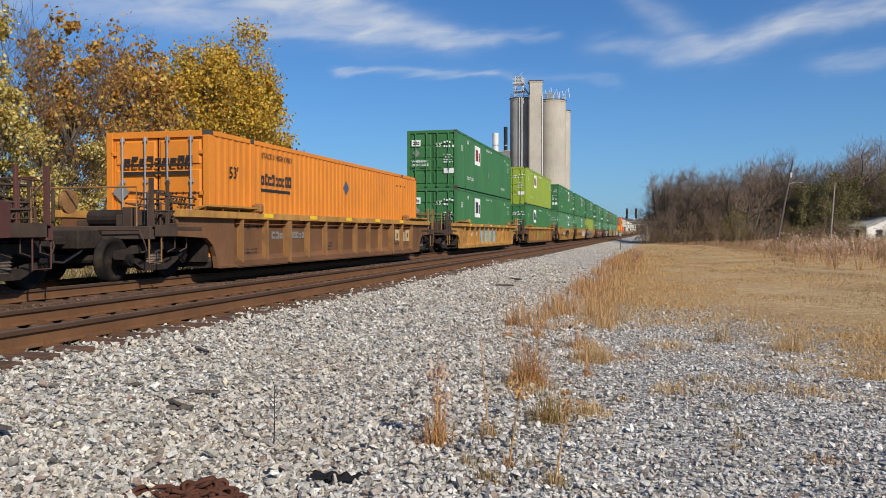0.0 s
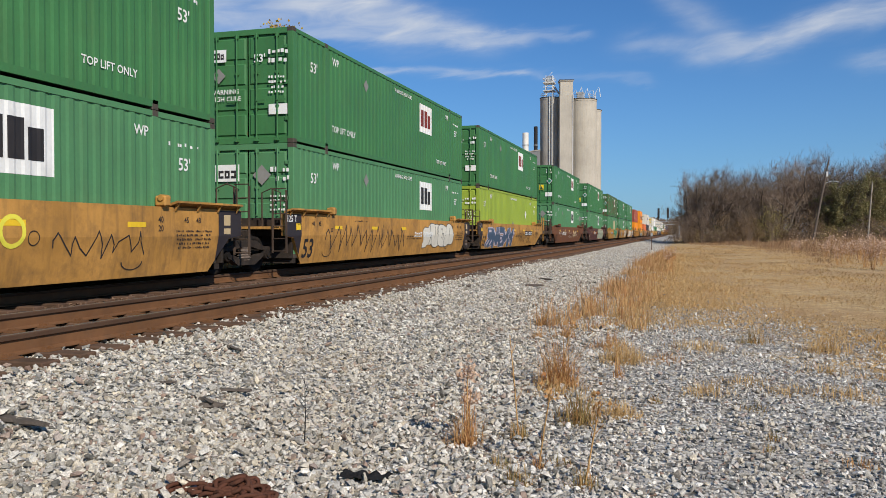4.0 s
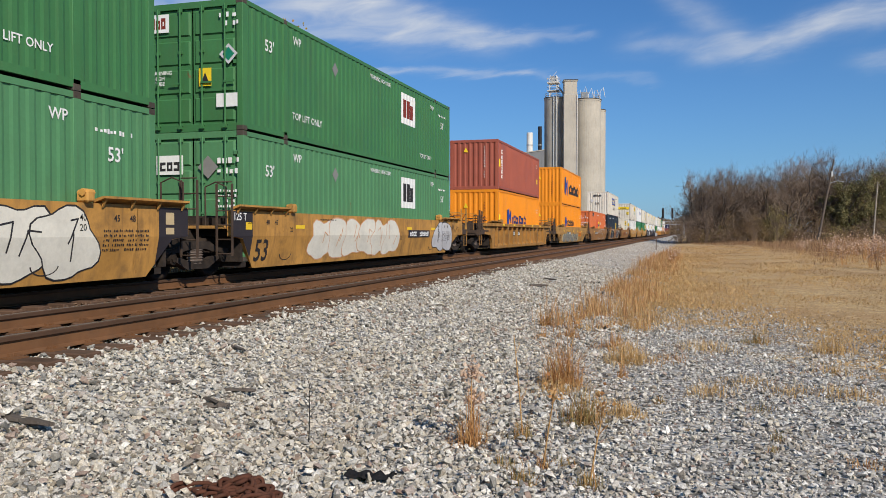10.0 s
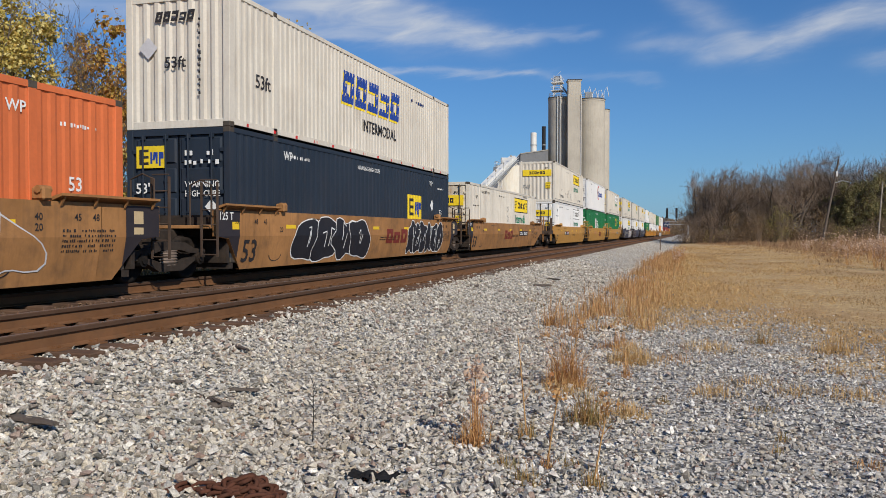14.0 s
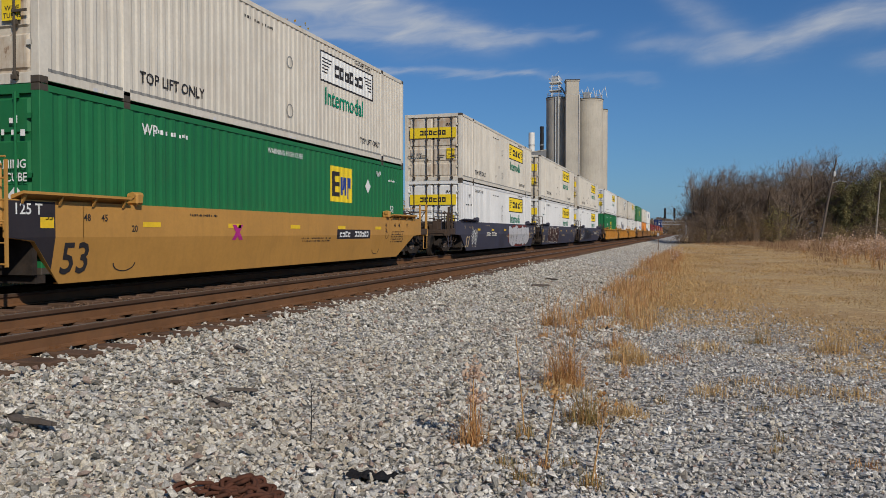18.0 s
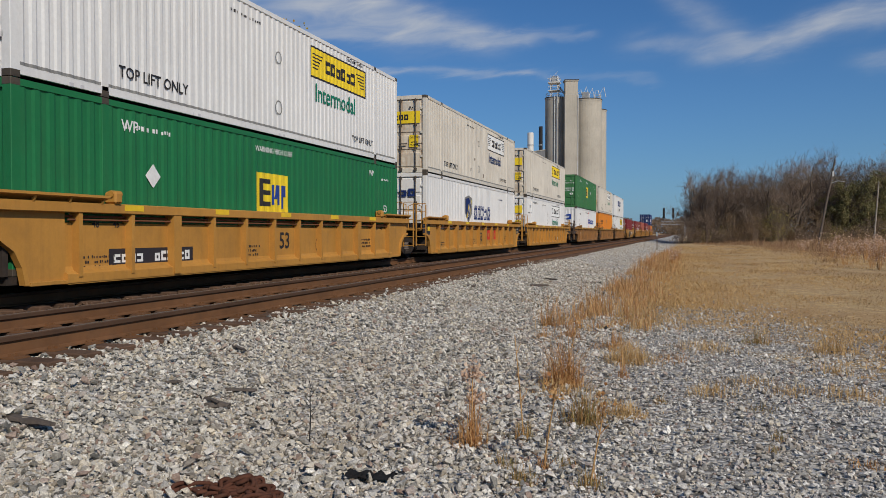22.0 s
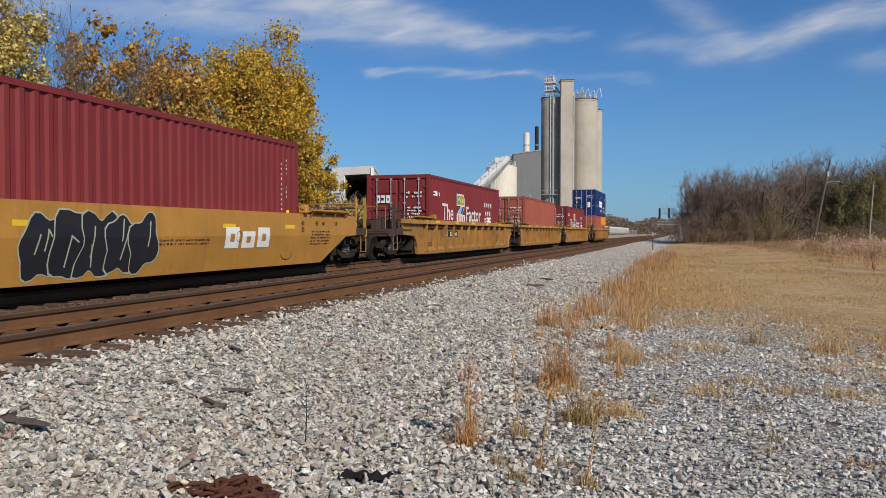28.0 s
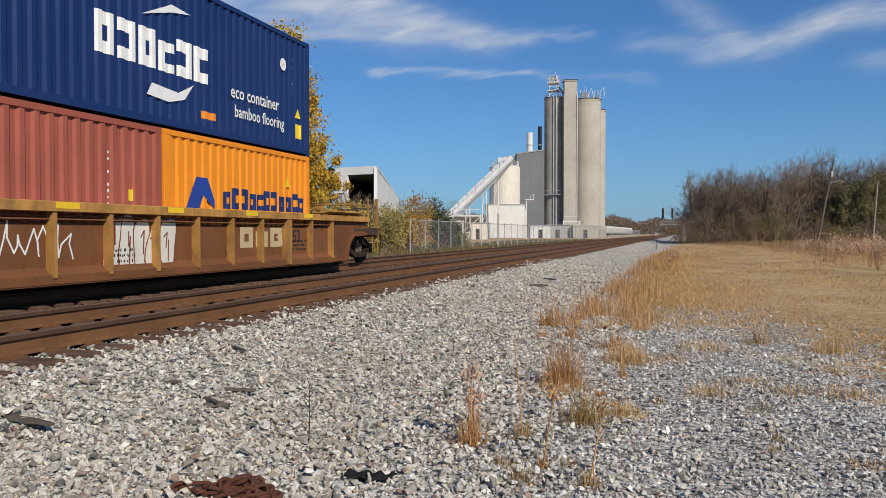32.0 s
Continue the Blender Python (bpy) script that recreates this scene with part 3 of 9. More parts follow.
def lock_bar(tall):
    H = tall - 0.2
    f = Form().tube([(0, 0, 0), (0, 0, H)], 0.021, 8)
    for z in (0.03, H * 0.3, H * 0.62, H - 0.1):
        f.box(-0.05, 0.05, 0.0, 0.035, z, z + 0.07)
    f.box(-0.05, 0.05, -0.03, 0.03, -0.02, 0.05)
    f.box(-0.02, 0.26, -0.035, -0.02, 0.98, 1.02)
    return f


def container(name, feet, paint_key, label, doors=True, kind='', bar=None, leaf=None, tall=TALL):
    """A shipping container with its base in the middle; the end towards -y is the one that the camera sees."""
    col = BOXES[paint_key]
    L, H, W = LONG[feet], tall, WIDE / 2
    t = thing(name, label, "container", "containers on the train")
    for s in (-1, 1):
        part("side_wall", shared(("side_wall", feet, kind, s, H), lambda: box_side(feet, kind, s * W, s, H)), col, t)
        part("top_rail", shared(("top_rail", feet, s, H), lambda: Form().box(s * W - 0.05 * (s > 0), s * W + 0.05 * (s < 0), -L / 2 + 0.17, L / 2 - 0.17, H - 0.11, H - 0.012)), col, t)
        part("bottom_rail", shared(("bottom_rail", feet, s), lambda: Form().box(s * W - 0.05 * (s > 0), s * W + 0.05 * (s < 0), -L / 2 + 0.17, L / 2 - 0.17, 0.052, 0.18)), col, t)
    for nm, (x, y), (hx, hy) in box_posts(feet):
        z0 = 0.0 if nm == "corner_post" else 0.012
        p = part(nm, shared((nm, feet, H), lambda: Form().box(-hx, hx, -hy, hy, z0, H, 0.008)), col, t, at=pose(x, y, 0))
        if nm == "corner_post" and x > 0 or nm == "stacking_post" and x > 0:
            for z in (0, H - 0.118):
                part("corner_casting", shared("corner_casting", lambda: casting()), CASTING_MAT if feet == 53 else col, p, at=pose(hx - 0.085 if nm == "corner_post" else hx - 0.083, 0, z))
    part("roof", shared(("roof", feet, H), lambda: Form().box(-W + 0.02, W - 0.02, -L / 2 + 0.02, L / 2 - 0.02, H - 0.05, H - 0.004)), col, t)
    part("underframe", shared(("underframe", feet), lambda: Form().box(-W + 0.05, W - 0.05, -L / 2 + 0.03, L / 2 - 0.03, 0.056, 0.16)), BLACK_MAT, t)
    # far end: pressed wall
    part("end_wall", shared(("far_end", feet, H), lambda: corrugated_end(-W + 0.16, W - 0.16, 0.1, H - 0.1, L / 2 - 0.02, 1)), col, t)
    ye = -L / 2
    for z, h in ((0.0, 0.17), (H - 0.15, 0.15)):
        part("end_beam", shared(("end_beam", feet, z > 1, H), lambda: Form().box(-W + 0.16, W - 0.16, ye + 0.01, ye + 0.1, z, z + h - 0.003, 0.006)), col, t)
        part("end_beam", shared(("rear_beam", feet, z > 1, H), lambda: Form().box(-W + 0.16, W - 0.16, -ye - 0.1, -ye - 0.01, z, z + h - 0.003)), col, t)
    if doors:
        lf = shared(("door", feet, H), lambda: door_leaf(H))
        bar = bar or {'white': CASTING_MAT, 'cream': CASTING_MAT, 'orange': STEEL_MAT, 'wine': STEEL_MAT, 'blue': STEEL_MAT, 'oxide': STEEL_MAT}.get(paint_key, col)
        for s in (-1, 1):
            d = part("door", lf, leaf or (STAINED_DOOR if paint_key == 'cream' else col), t, at=Matrix.Translation((0, ye + 0.02, 0.165)) @ Matrix.Diagonal((s, 1, 1, 1)))
            for u in (0.28, 0.86):
                part("locking_bar", shared(("locking_bar", H), lambda: lock_bar(H)), bar, t, at=Matrix.Translation((s * u, ye - 0.025, 0.08)) @ Matrix.Diagonal((s, 1, 1, 1)))
            for z in (0.4, 1.3, 2.2):
                part("hinge", shared("hinge", lambda: Form().box(-0.06, 0.06, -0.02, 0.02, 0, 0.09, 0.008)), col, d, at=pose(W - 0.19, 0.0, z))
    else:
        part("end_wall", shared(("near_end", feet, H), lambda: corrugated_end(-W + 0.16, W - 0.16, 0.17, H - 0.14, ye + 0.02, -1)), col, t)
    return t


CASTING_MAT = paint("casting_steel", (0.09, 0.075, 0.06), 0.7, 0.2, vary=0.3, grime=0.3)


def casting():
    return Form().box(-0.085, 0.087, -0.0925, 0.0925, 0, 0.118, 0.01).box(0.0855, 0.089, -0.045, 0.045, 0.03, 0.085)



def rib_form():
    return Form().prism([(-0.042, 0.24), (0.042, 0.24), (0.042, 1.245), (-0.042, 1.245)], 'x', 1.25, 1.475)


def ribbed_end(s, joint):
    """End of a ribbed side: the plate goes on over the wheels in an arch."""
    far = 8.75 if joint else 9.45
    pts = [(7.15, 0.16), (8.0, 0.16), (8.06, 0.42), (8.2, 0.66), (8.45, 0.82), (far, 0.86), (far, 1.25), (7.15, 1.25)]
    return Form().prism([(s * a, b) for a, b in pts], 'x', 1.34, 1.385).prism([(s * 8.0, 0.16), (s * 8.06, 0.42), (s * 8.2, 0.66), (s * 8.45, 0.82), (s * far, 0.86), (s * far, 0.92), (s * 8.4, 0.88), (s * 8.13, 0.70), (s * 7.98, 0.44), (s * 7.92, 0.16)], 'x', 1.385, 1.45)


def smooth_end(s, joint):
    """End of a smooth side: a sloping lower edge."""
    if joint:
        pts = [(7.35, 0.14), (7.75, 0.14), (8.35, 0.80), (8.85, 0.86), (8.85, 1.41), (7.35, 1.41), (7.35, 0.86)]
    else:
        pts = [(7.35, 0.14), (8.75, 0.82), (9.5, 0.86), (9.5, 1.36), (9.3, 1.41), (7.35, 1.41), (7.35, 0.86)]
    f = Form()
    for half in ([p for p in pts if p[1] <= 0.86], [p for p in pts if p[1] >= 0.86]):
        n = len(half)
        out = [1.445 - max(0.0, 0.86 - b) * 0.19 for a, b in half]
        f.add([(o, s * a, b) for o, (a, b) in zip(out, half)] + [(o - 0.08, s * a, b) for o, (a, b) in zip(out, half)],
              [tuple(range(n)), tuple(range(2 * n - 1, n - 1, -1))] + [(i, (i + 1) % n, (i + 1) % n + n, i + n) for i in range(n)])
    return f


def smooth_side():
    o = [(1.25, 0.14), (1.3082, 0.14), (1.445, 0.86), (1.445, 1.41), (1.30, 1.41)]
    return Form().prism(o, 'y', -7.36, 7.36)


def guide(s):
    """Flared container guide on the top of a side."""
    o = [(1.36, 1.412), (1.585, 1.49), (1.585, 1.53), (1.36, 1.47)]
    f = Form().prism(o, 'y', *sorted((s * 6.35, s * 8.7)))
    for k in range(4):
        y = s * (6.45 + k * 0.72)
        f.prism([(1.475, 1.34), (1.56, 1.482), (1.475, 1.46)], 'y', y - 0.02, y + 0.02)
    return f


def latch():
    return Form().box(-0.10, 0.14, -0.09, 0.09, 0, 0.2, 0.03).tube([(0.05, -0.12, 0.16), (0.05, 0.12, 0.16)], 0.06, 8)


def truck_frame(sx):
    """Cast side frame with its window."""
    x = sx * 1.0
    out = [(-1.12, -0.02), (-1.12, 0.14), (-0.75, 0.17), (-0.42, 0.30), (0.42, 0.30), (0.75, 0.17), (1.12, 0.14), (1.12, -0.02), (0.80, -0.06), (0.36, -0.26), (-0.36, -0.26), (-0.80, -0.06)]
    f = Form()
    w = 0.075
    for a, b in zip(out, out[1:] + out[:1]):
        m0 = (a[0] * 0.72, a[1] * 0.45 + 0.01)
        m1 = (b[0] * 0.72, b[1] * 0.45 + 0.01)
        f.prism([a, b, m1, m0], 'x', x - w, x + w)
    return f


def springs(sx):
    """Three coil springs side by side, as one pressed form."""
    n, rows = 36, []
    for k in range(13):
        z = -0.17 + k * 0.027
        g = 1.0 if k % 2 else 0.82
        row = []
        for i in range(n + 1):
            a = 2 * math.pi * i / n
            lobe = 0.80 + 0.20 * abs(math.cos(1.5 * a + math.pi / 2))
            row.append((sx * 1.0 + 0.095 * g * math.cos(a) * lobe, 0.275 * g * math.sin(a) * (0.9 + 0.1 * lobe), z))
        rows.append(row)
    return Form().sheet(rows)


def wheel_form():
    f = Form()
    prof = [(0.0, 0.06), (0.12, 0.07), (0.15, 0.03), (0.30, 0.02), (0.34, 0.06), (0.42, 0.065), (0.425, -0.05), (0.45, -0.06), (0.45, -0.085), (0.34, -0.08), (0.30, -0.03), (0.12, -0.04), (0.0, -0.05)]
    n = 28
    rows = [[(x, r * math.cos(2 * math.pi * k / n), r * math.sin(2 * math.pi * k / n)) for k in range(n + 1)] for r, x in prof]
    return f.sheet(rows)


def truck(parent, y):
    b = part("truck", shared("bolster", lambda: Form().box(-0.95, 0.95, -0.2, 0.2, 0.02, 0.24, 0.02).tube([(0, 0, 0.2), (0, 0, 0.34)], 0.25, 12)), IRON_MAT, parent, at=pose(0, y, 0.45))
    for s in (-1, 1):
        part("side_frame", shared(("side_frame", s), lambda: truck_frame(s)), IRON_MAT, b)
        if s > 0:
            part("spring", shared(("spring", s), lambda: springs(s)), SPRING_MAT, b)
        part("axle", shared("axle", lambda: Form().tube([(-0.98, 0, 0), (0.98, 0, 0)], 0.085, 10)), IRON_MAT, b, at=pose(0, s * 0.88, -0.03))
        for sx in (-1, 1):
            part("wheel", shared("wheel", wheel_form, True), WHEEL_MAT, b, at=pose(sx * 0.72, s * 0.88, -0.03, 0, 0, 0 if sx > 0 else 180))
            if sx > 0:
                part("bearing", shared("bearing", lambda: Form().tube([(0, 0, 0), (0.15, 0, 0)], 0.12, 12).tube([(0.15, 0, 0), (0.18, 0, 0)], 0.07, 8)), WHEEL_MAT, b, at=pose(sx * 0.97 - (0.0 if sx > 0 else 0.15), s * 0.88, -0.03))
        part("brake_beam", shared("brake_beam", lambda: Form().box(-0.8, 0.8, -0.04, 0.04, -0.04, 0.04).box(-0.78, -0.66, -0.06, 0.06, -0.16, 0.14).box(0.66, 0.78, -0.06, 0.06, -0.16, 0.14)), IRON_MAT, b, at=pose(0, s * 0.36, -0.05))
    return b


SPRING_MAT = paint("spring_steel", (0.19, 0.145, 0.115), 0.7, 0.2, vary=0.3, grime=0.3)


END_MAT = paint("dark_brown_end_steel", (0.075, 0.05, 0.036), 0.75, vary=0.35, scale=2, grime=0.4)


def rung_ladder(h):
    f = Form().box(-0.2, -0.165, -0.02, 0.02, 0, h).box(0.165, 0.2, -0.02, 0.02, 0, h)
    n = int(h / 0.3)
    for k in range(n + 1):
        f.tube([(-0.18, 0, 0.04 + k * 0.3), (0.18, 0, 0.04 + k * 0.3)], 0.013, 6)
    return f


def stirrup():
    return Form().tube([(0, -0.2, 0.5), (0, -0.2, 0.0), (0, 0.2, 0.0), (0, 0.2, 0.5)], 0.016, 6)


def hand_rail():
    return Form().tube([(0, -0.3, 0), (0, -0.3, 0.62), (0, -0.24, 0.7), (0, 0.24, 0.7), (0, 0.3, 0.62), (0, 0.3, 0)], 0.016, 6)


def end_clutter(s):
    """Pipes, levers and brackets crowded over the end platform."""
    r = random.Random(40 + s)
    f = Form()
    for j in range(9):
        x, y = r.uniform(0.7, 1.36), s * r.uniform(8.75, 10.2)
        h = r.uniform(0.25, 0.7)
        f.tube([(x, y, 1.05), (x, y, 1.05 + h), (x - r.uniform(0.1, 0.5), y + s * r.uniform(-0.3, 0.3), 1.05 + h + r.uniform(-0.05, 0.12))], r.choice((0.014, 0.02, 0.03)), 6)
    for j in range(5):
        z, x = 1.12 + 0.13 * j, r.uniform(1.22, 1.38)
        f.tube([(x, s * 8.7, z), (x, s * r.uniform(9.4, 10.2), z + r.uniform(-0.05, 0.05))], r.choice((0.016, 0.024)), 6)
    for j in range(5):
        x, y = r.uniform(0.6, 1.2), s * r.uniform(8.9, 10.1)
        f.box(x, x + r.uniform(0.08, 0.22), *sorted((y, y + s * r.uniform(0.1, 0.3))), 1.05, 1.05 + r.uniform(0.1, 0.38), 0.012)
    # bars that hang below the deck
    for j in range(4):
        y = s * (9.0 + 0.42 * j)
        f.tube([(1.3, y, 0.9), (1.3, y, 0.62), (1.3, y + s * 0.25, 0.55)], 0.016, 6)
    return f.v, f.f


def car_end(car, s, col, post_col):
    """Platform over the truck, draft box, coupler, posts, rails, ladder."""
    part("draft_box", shared(("draft_box", s), lambda: Form().box(-0.36, 0.36, *sorted((s * 8.3, s * 11.1)), 0.62, 0.98, 0.02).prism([(s * 8.3, 0.35), (s * 9.0, 0.7), (s * 8.3, 0.7)], 'x', -0.36, 0.36)), IRON_MAT, car)
    part("end_platform", shared(("end_platform", s), lambda: Form().box(-1.40, 1.40, *sorted((s * 8.55, s * 10.27)), 0.99, 1.05).box(-1.42, -1.34, *sorted((s * 8.6, s * 10.3)), 0.86, 1.08).box(1.34, 1.42, *sorted((s * 9.5, s * 10.3)), 0.86, 1.08).box(-1.3, 1.3, *sorted((s * 8.9, s * 9.05)), 1.05, 1.2).box(-1.3, 1.3, *sorted((s * 8.35, s * 8.45)), 0.9, 1.42)), END_MAT, car)
    part("end_sill", shared(("end_sill", s), lambda: Form().box(-1.42, 1.42, *sorted((s * 10.26, s * 10.42)), 0.80, 1.06, 0.015)), END_MAT if s < 0 else col, car)
    part("coupler", shared(("coupler", s), lambda: Form().box(-0.08, 0.08, *sorted((s * 11.0, s * 11.5)), 0.70, 0.86, 0.02).box(-0.16, 0.14, *sorted((s * 11.42, s * 11.66)), 0.64, 0.92, 0.04).box(0.02, 0.16, *sorted((s * 11.6, s * 11.72)), 0.66, 0.9, 0.03)), IRON_MAT, car)
    part("air_hose", shared(("air_hose", s), lambda: Form().tube([(0.3, s * 10.7, 0.8), (0.3, s * 11.0, 0.55), (0.28, s * 11.4, 0.38), (0.2, s * 11.68, 0.42)], 0.025, 6)), BLACK_MAT, car)
    for x in (-1.38, 1.38):
        part("corner_post", shared("end_post", lambda: Form().prism([(-0.04, -0.028), (0.04, -0.028), (0.04, 0.028), (0.025, 0.028), (0.025, -0.015), (-0.025, -0.015), (-0.025, 0.028), (-0.04, 0.028)], 'z', 0, 0.98)), END_MAT if s < 0 else post_col, car, at=pose(x, s * 10.32, 1.0))
        part("guide_post", shared("guide_post", lambda: Form().box(-0.03, 0.03, -0.028, 0.028, 0, 0.92, 0.01)), END_MAT if s < 0 else post_col, car, at=pose(x - (0.04 if x > 0 else -0.04), s * 9.72, 1.05))
        part("step", shared("stirrup", stirrup), post_col, car, at=pose(x, s * 10.2, 0.36))
    part("hand_rail", shared("hand_rail", hand_rail), END_MAT if s < 0 else post_col, car, at=pose(1.34, s * 10.08, 1.05))
    part("hand_rail", shared("cross_rail", lambda: Form().tube([(-1.3, 0, 0), (-1.3, 0, 0.75), (1.1, 0, 0.75), (1.1, 0, 0)], 0.018, 6)), post_col, car, at=pose(0, s * 10.38, 1.06))
    part("uncoupling_lever", shared(("uncoupling_lever", s), lambda: Form().tube([(0.1, s * 10.9, 0.95), (0.35, s * 10.52, 0.98), (1.25, s * 10.5, 0.98), (1.36, s * 10.5, 0.72), (1.36, s * 10.45, 0.6)], 0.014, 6).tube([(1.30, s * 9.2, 1.08), (1.30, s * 9.2, 1.5), (1.1, s * 9.35, 1.62), (0.5, s * 9.35, 1.62), (0.4, s * 9.5, 1.1)], 0.022, 6).tube([(1.38, s * 9.6, 1.2), (1.2, s * 10.0, 1.34), (1.38, s * 10.3, 1.75)], 0.018, 6).box(0.5, 0.75, *sorted((s * 9.95, s * 10.2)), 1.05, 1.28, 0.02).add(*end_clutter(s))), END_MAT, car)
    if s < 0:
        part("brake_gear", shared("brake_gear", lambda: Form().tube([(0.9, 0, 0), (0.97, 0, 0)], 0.24, 16).box(0.78, 0.92, -0.14, 0.14, -0.14, 0.14, 0.02)), post_col, car, at=pose(-1.5, s * 10.2, 1.55))
        part("control_box", shared("control_box", lambda: Form().box(-0.22, 0.22, -0.2, 0.2, 0, 0.3, 0.02)), END_MAT, car, at=pose(0.9, s * 9.9, 1.06))
        part("reservoir", shared("reservoir", lambda: Form().tube([(-0.7, 0, 0), (0.55, 0, 0)], 0.17, 12)), IRON_MAT, car, at=pose(0, s * 9.35, 1.24))
    else:
        part("tank", shared("valve_tank", lambda: Form().tube([(-0.5, 0, 0), (0.6, 0, 0)], 0.15, 12)), IRON_MAT, car, at=pose(0, s * 9.3, 1.21))


def joint_end(car, s, col, post_col):
    """Articulated end: a short nose over the shared truck."""
    if post_col not in (PAINTS['fresh'], PAINTS['yellow']):
        post_col = END_MAT
    part("joint_nose", shared(("joint_nose", s), lambda: Form().box(-0.5, 0.5, *sorted((s * 8.2, s * 9.62)), 0.62, 1.0, 0.03).box(-1.36, 1.36, *sorted((s * 8.2, s * 8.6)), 0.85, 1.25)), IRON_MAT, car)
    part("end_platform", shared(("joint_deck", s), lambda: Form().box(-1.34, 1.34, *sorted((s * 8.3, s * 8.95)), 1.01, 1.08, 0.01)), col, car)
    for x in (-1.38, 1.38):
        part("ladder", shared("ladder", lambda: rung_ladder(1.5)), post_col, car, at=pose(x, s * 8.98, 0.45, 0, 0, 0 if x > 0 else 180))
    part("hand_rail", shared("joint_rail", lambda: Form().tube([(0, 0, 0), (0, 0, 0.85), (-0.25, 0, 0.95), (-0.5, 0, 0.85), (-0.5, 0, 0)], 0.018, 6)), post_col, car, at=pose(1.34, s * 8.85, 1.05))


def well_car(style, front, rear, paint_key, label, post_key=None, chord_key=None):
    """One well unit. front, rear: 'car' for a coupler end, 'joint' for an articulated end with the shared truck behind."""
    col = PAINTS[paint_key]
    post = PAINTS[post_key or paint_key]
    chord = PAINTS[chord_key or paint_key]
    car = thing("well_car", label, "rail car", "cars of the train")
    ends = [(-1, front), (1, rear)]
    for sx in (-1, 1):
        m = pose(0, 0, 0, 0, 0, 0 if sx > 0 else 180)
        if style == 'ribbed':
            part("side_panel", shared("ribbed_panel", lambda: Form().prism([(1.31, 0.15), (1.455, 0.15), (1.455, 0.285), (1.36, 0.34), (1.333, 0.40), (1.333, 1.06), (1.30, 1.09), (1.25, 1.10), (1.25, 1.25), (1.20, 1.25), (1.20, 1.05), (1.29, 1.03)], 'y', -7.16, 7.16)), col, car, at=m)
            if sx > 0:
                part("air_pipe", shared("air_pipe", lambda: Form().tube([(1.40, -7.1, 1.135), (1.40, 7.1, 1.135)], 0.017, 6).tube([(1.33, -7.1, 1.19), (1.33, 7.1, 1.19)], 0.022, 6)), PAINTS['redbrown'] if chord_key != 'fresh' else col, car, at=m)
            part("bottom_chord", shared("bottom_chord", lambda: Form().box(1.31, 1.452, -7.9, -7.14, 0.14, 0.20, 0.006).box(1.31, 1.452, 7.14, 7.9, 0.14, 0.20, 0.006).box(1.30, 1.44, -7.14, 7.14, 0.125, 0.149)), col, car, at=m)
            half = [8.75 if e == 'joint' else 9.5 for _, e in ends]
            if sx < 0:
                half = half[::-1]
            part("top_chord", shared(("top_chord", *half), lambda: Form().box(1.31, 1.50, -half[0], half[1], 1.245, 1.41, 0.012)), chord, car, at=m)
            for k in range(12 if sx > 0 else 0):
                y = -6.9 + 13.8 * k / 11
                big = k in (2, 9)
                part("rib", shared("wide_rib" if big else "rib", (lambda: Form().prism([(-0.09, 0.17), (0.09, 0.17), (0.115, 0.42), (0.115, 1.245), (-0.115, 1.245), (-0.115, 0.42)], 'x', 1.25, 1.487)) if big else rib_form), post if post_key else col, car, at=m @ pose(0, y, 0))
        else:
            part("side_panel", shared("smooth_panel", smooth_side), col, car, at=m)
        for s, e in ends:
            k = s * sx
            j = e == 'joint'
            fn = ribbed_end if style == 'ribbed' else smooth_end
            part("end_panel", shared((style + "_end", k, j), lambda: fn(k, j)), col, car, at=m)
            if sx > 0:
                part("container_guide", shared(("guide", k), lambda: guide(k)), chord, car, at=m)
                part("latch", shared("latch", latch), post, car, at=m @ pose(1.42, k * 6.1, 1.412))
    part("well_floor", shared("well_floor", lambda: Form().box(-1.3, 1.3, -8.2, -5.2, 0.17, 0.289).box(-1.3, 1.3, 5.2, 8.2, 0.17, 0.289).box(-1.3, 1.3, -0.5, 0.5, 0.17, 0.289).box(-1.3, -1.1, -8, 8, 0.17, 0.289).box(1.1, 1.3, -8, 8, 0.17, 0.289)), IRON_MAT, car)
    for s, e in ends:
        part("bulkhead", shared(("bulkhead", s), lambda: Form().box(-1.34, 1.34, *sorted((s * 8.2, s * 8.3)), 0.3, 1.3)), IRON_MAT, car)
        if e == 'car':
            car_end(car, s, col, post)
            truck(car, s * 9.72)
        else:
            joint_end(car, s, col, post)
    if rear == 'joint':
        truck(car, 9.72)
    return car


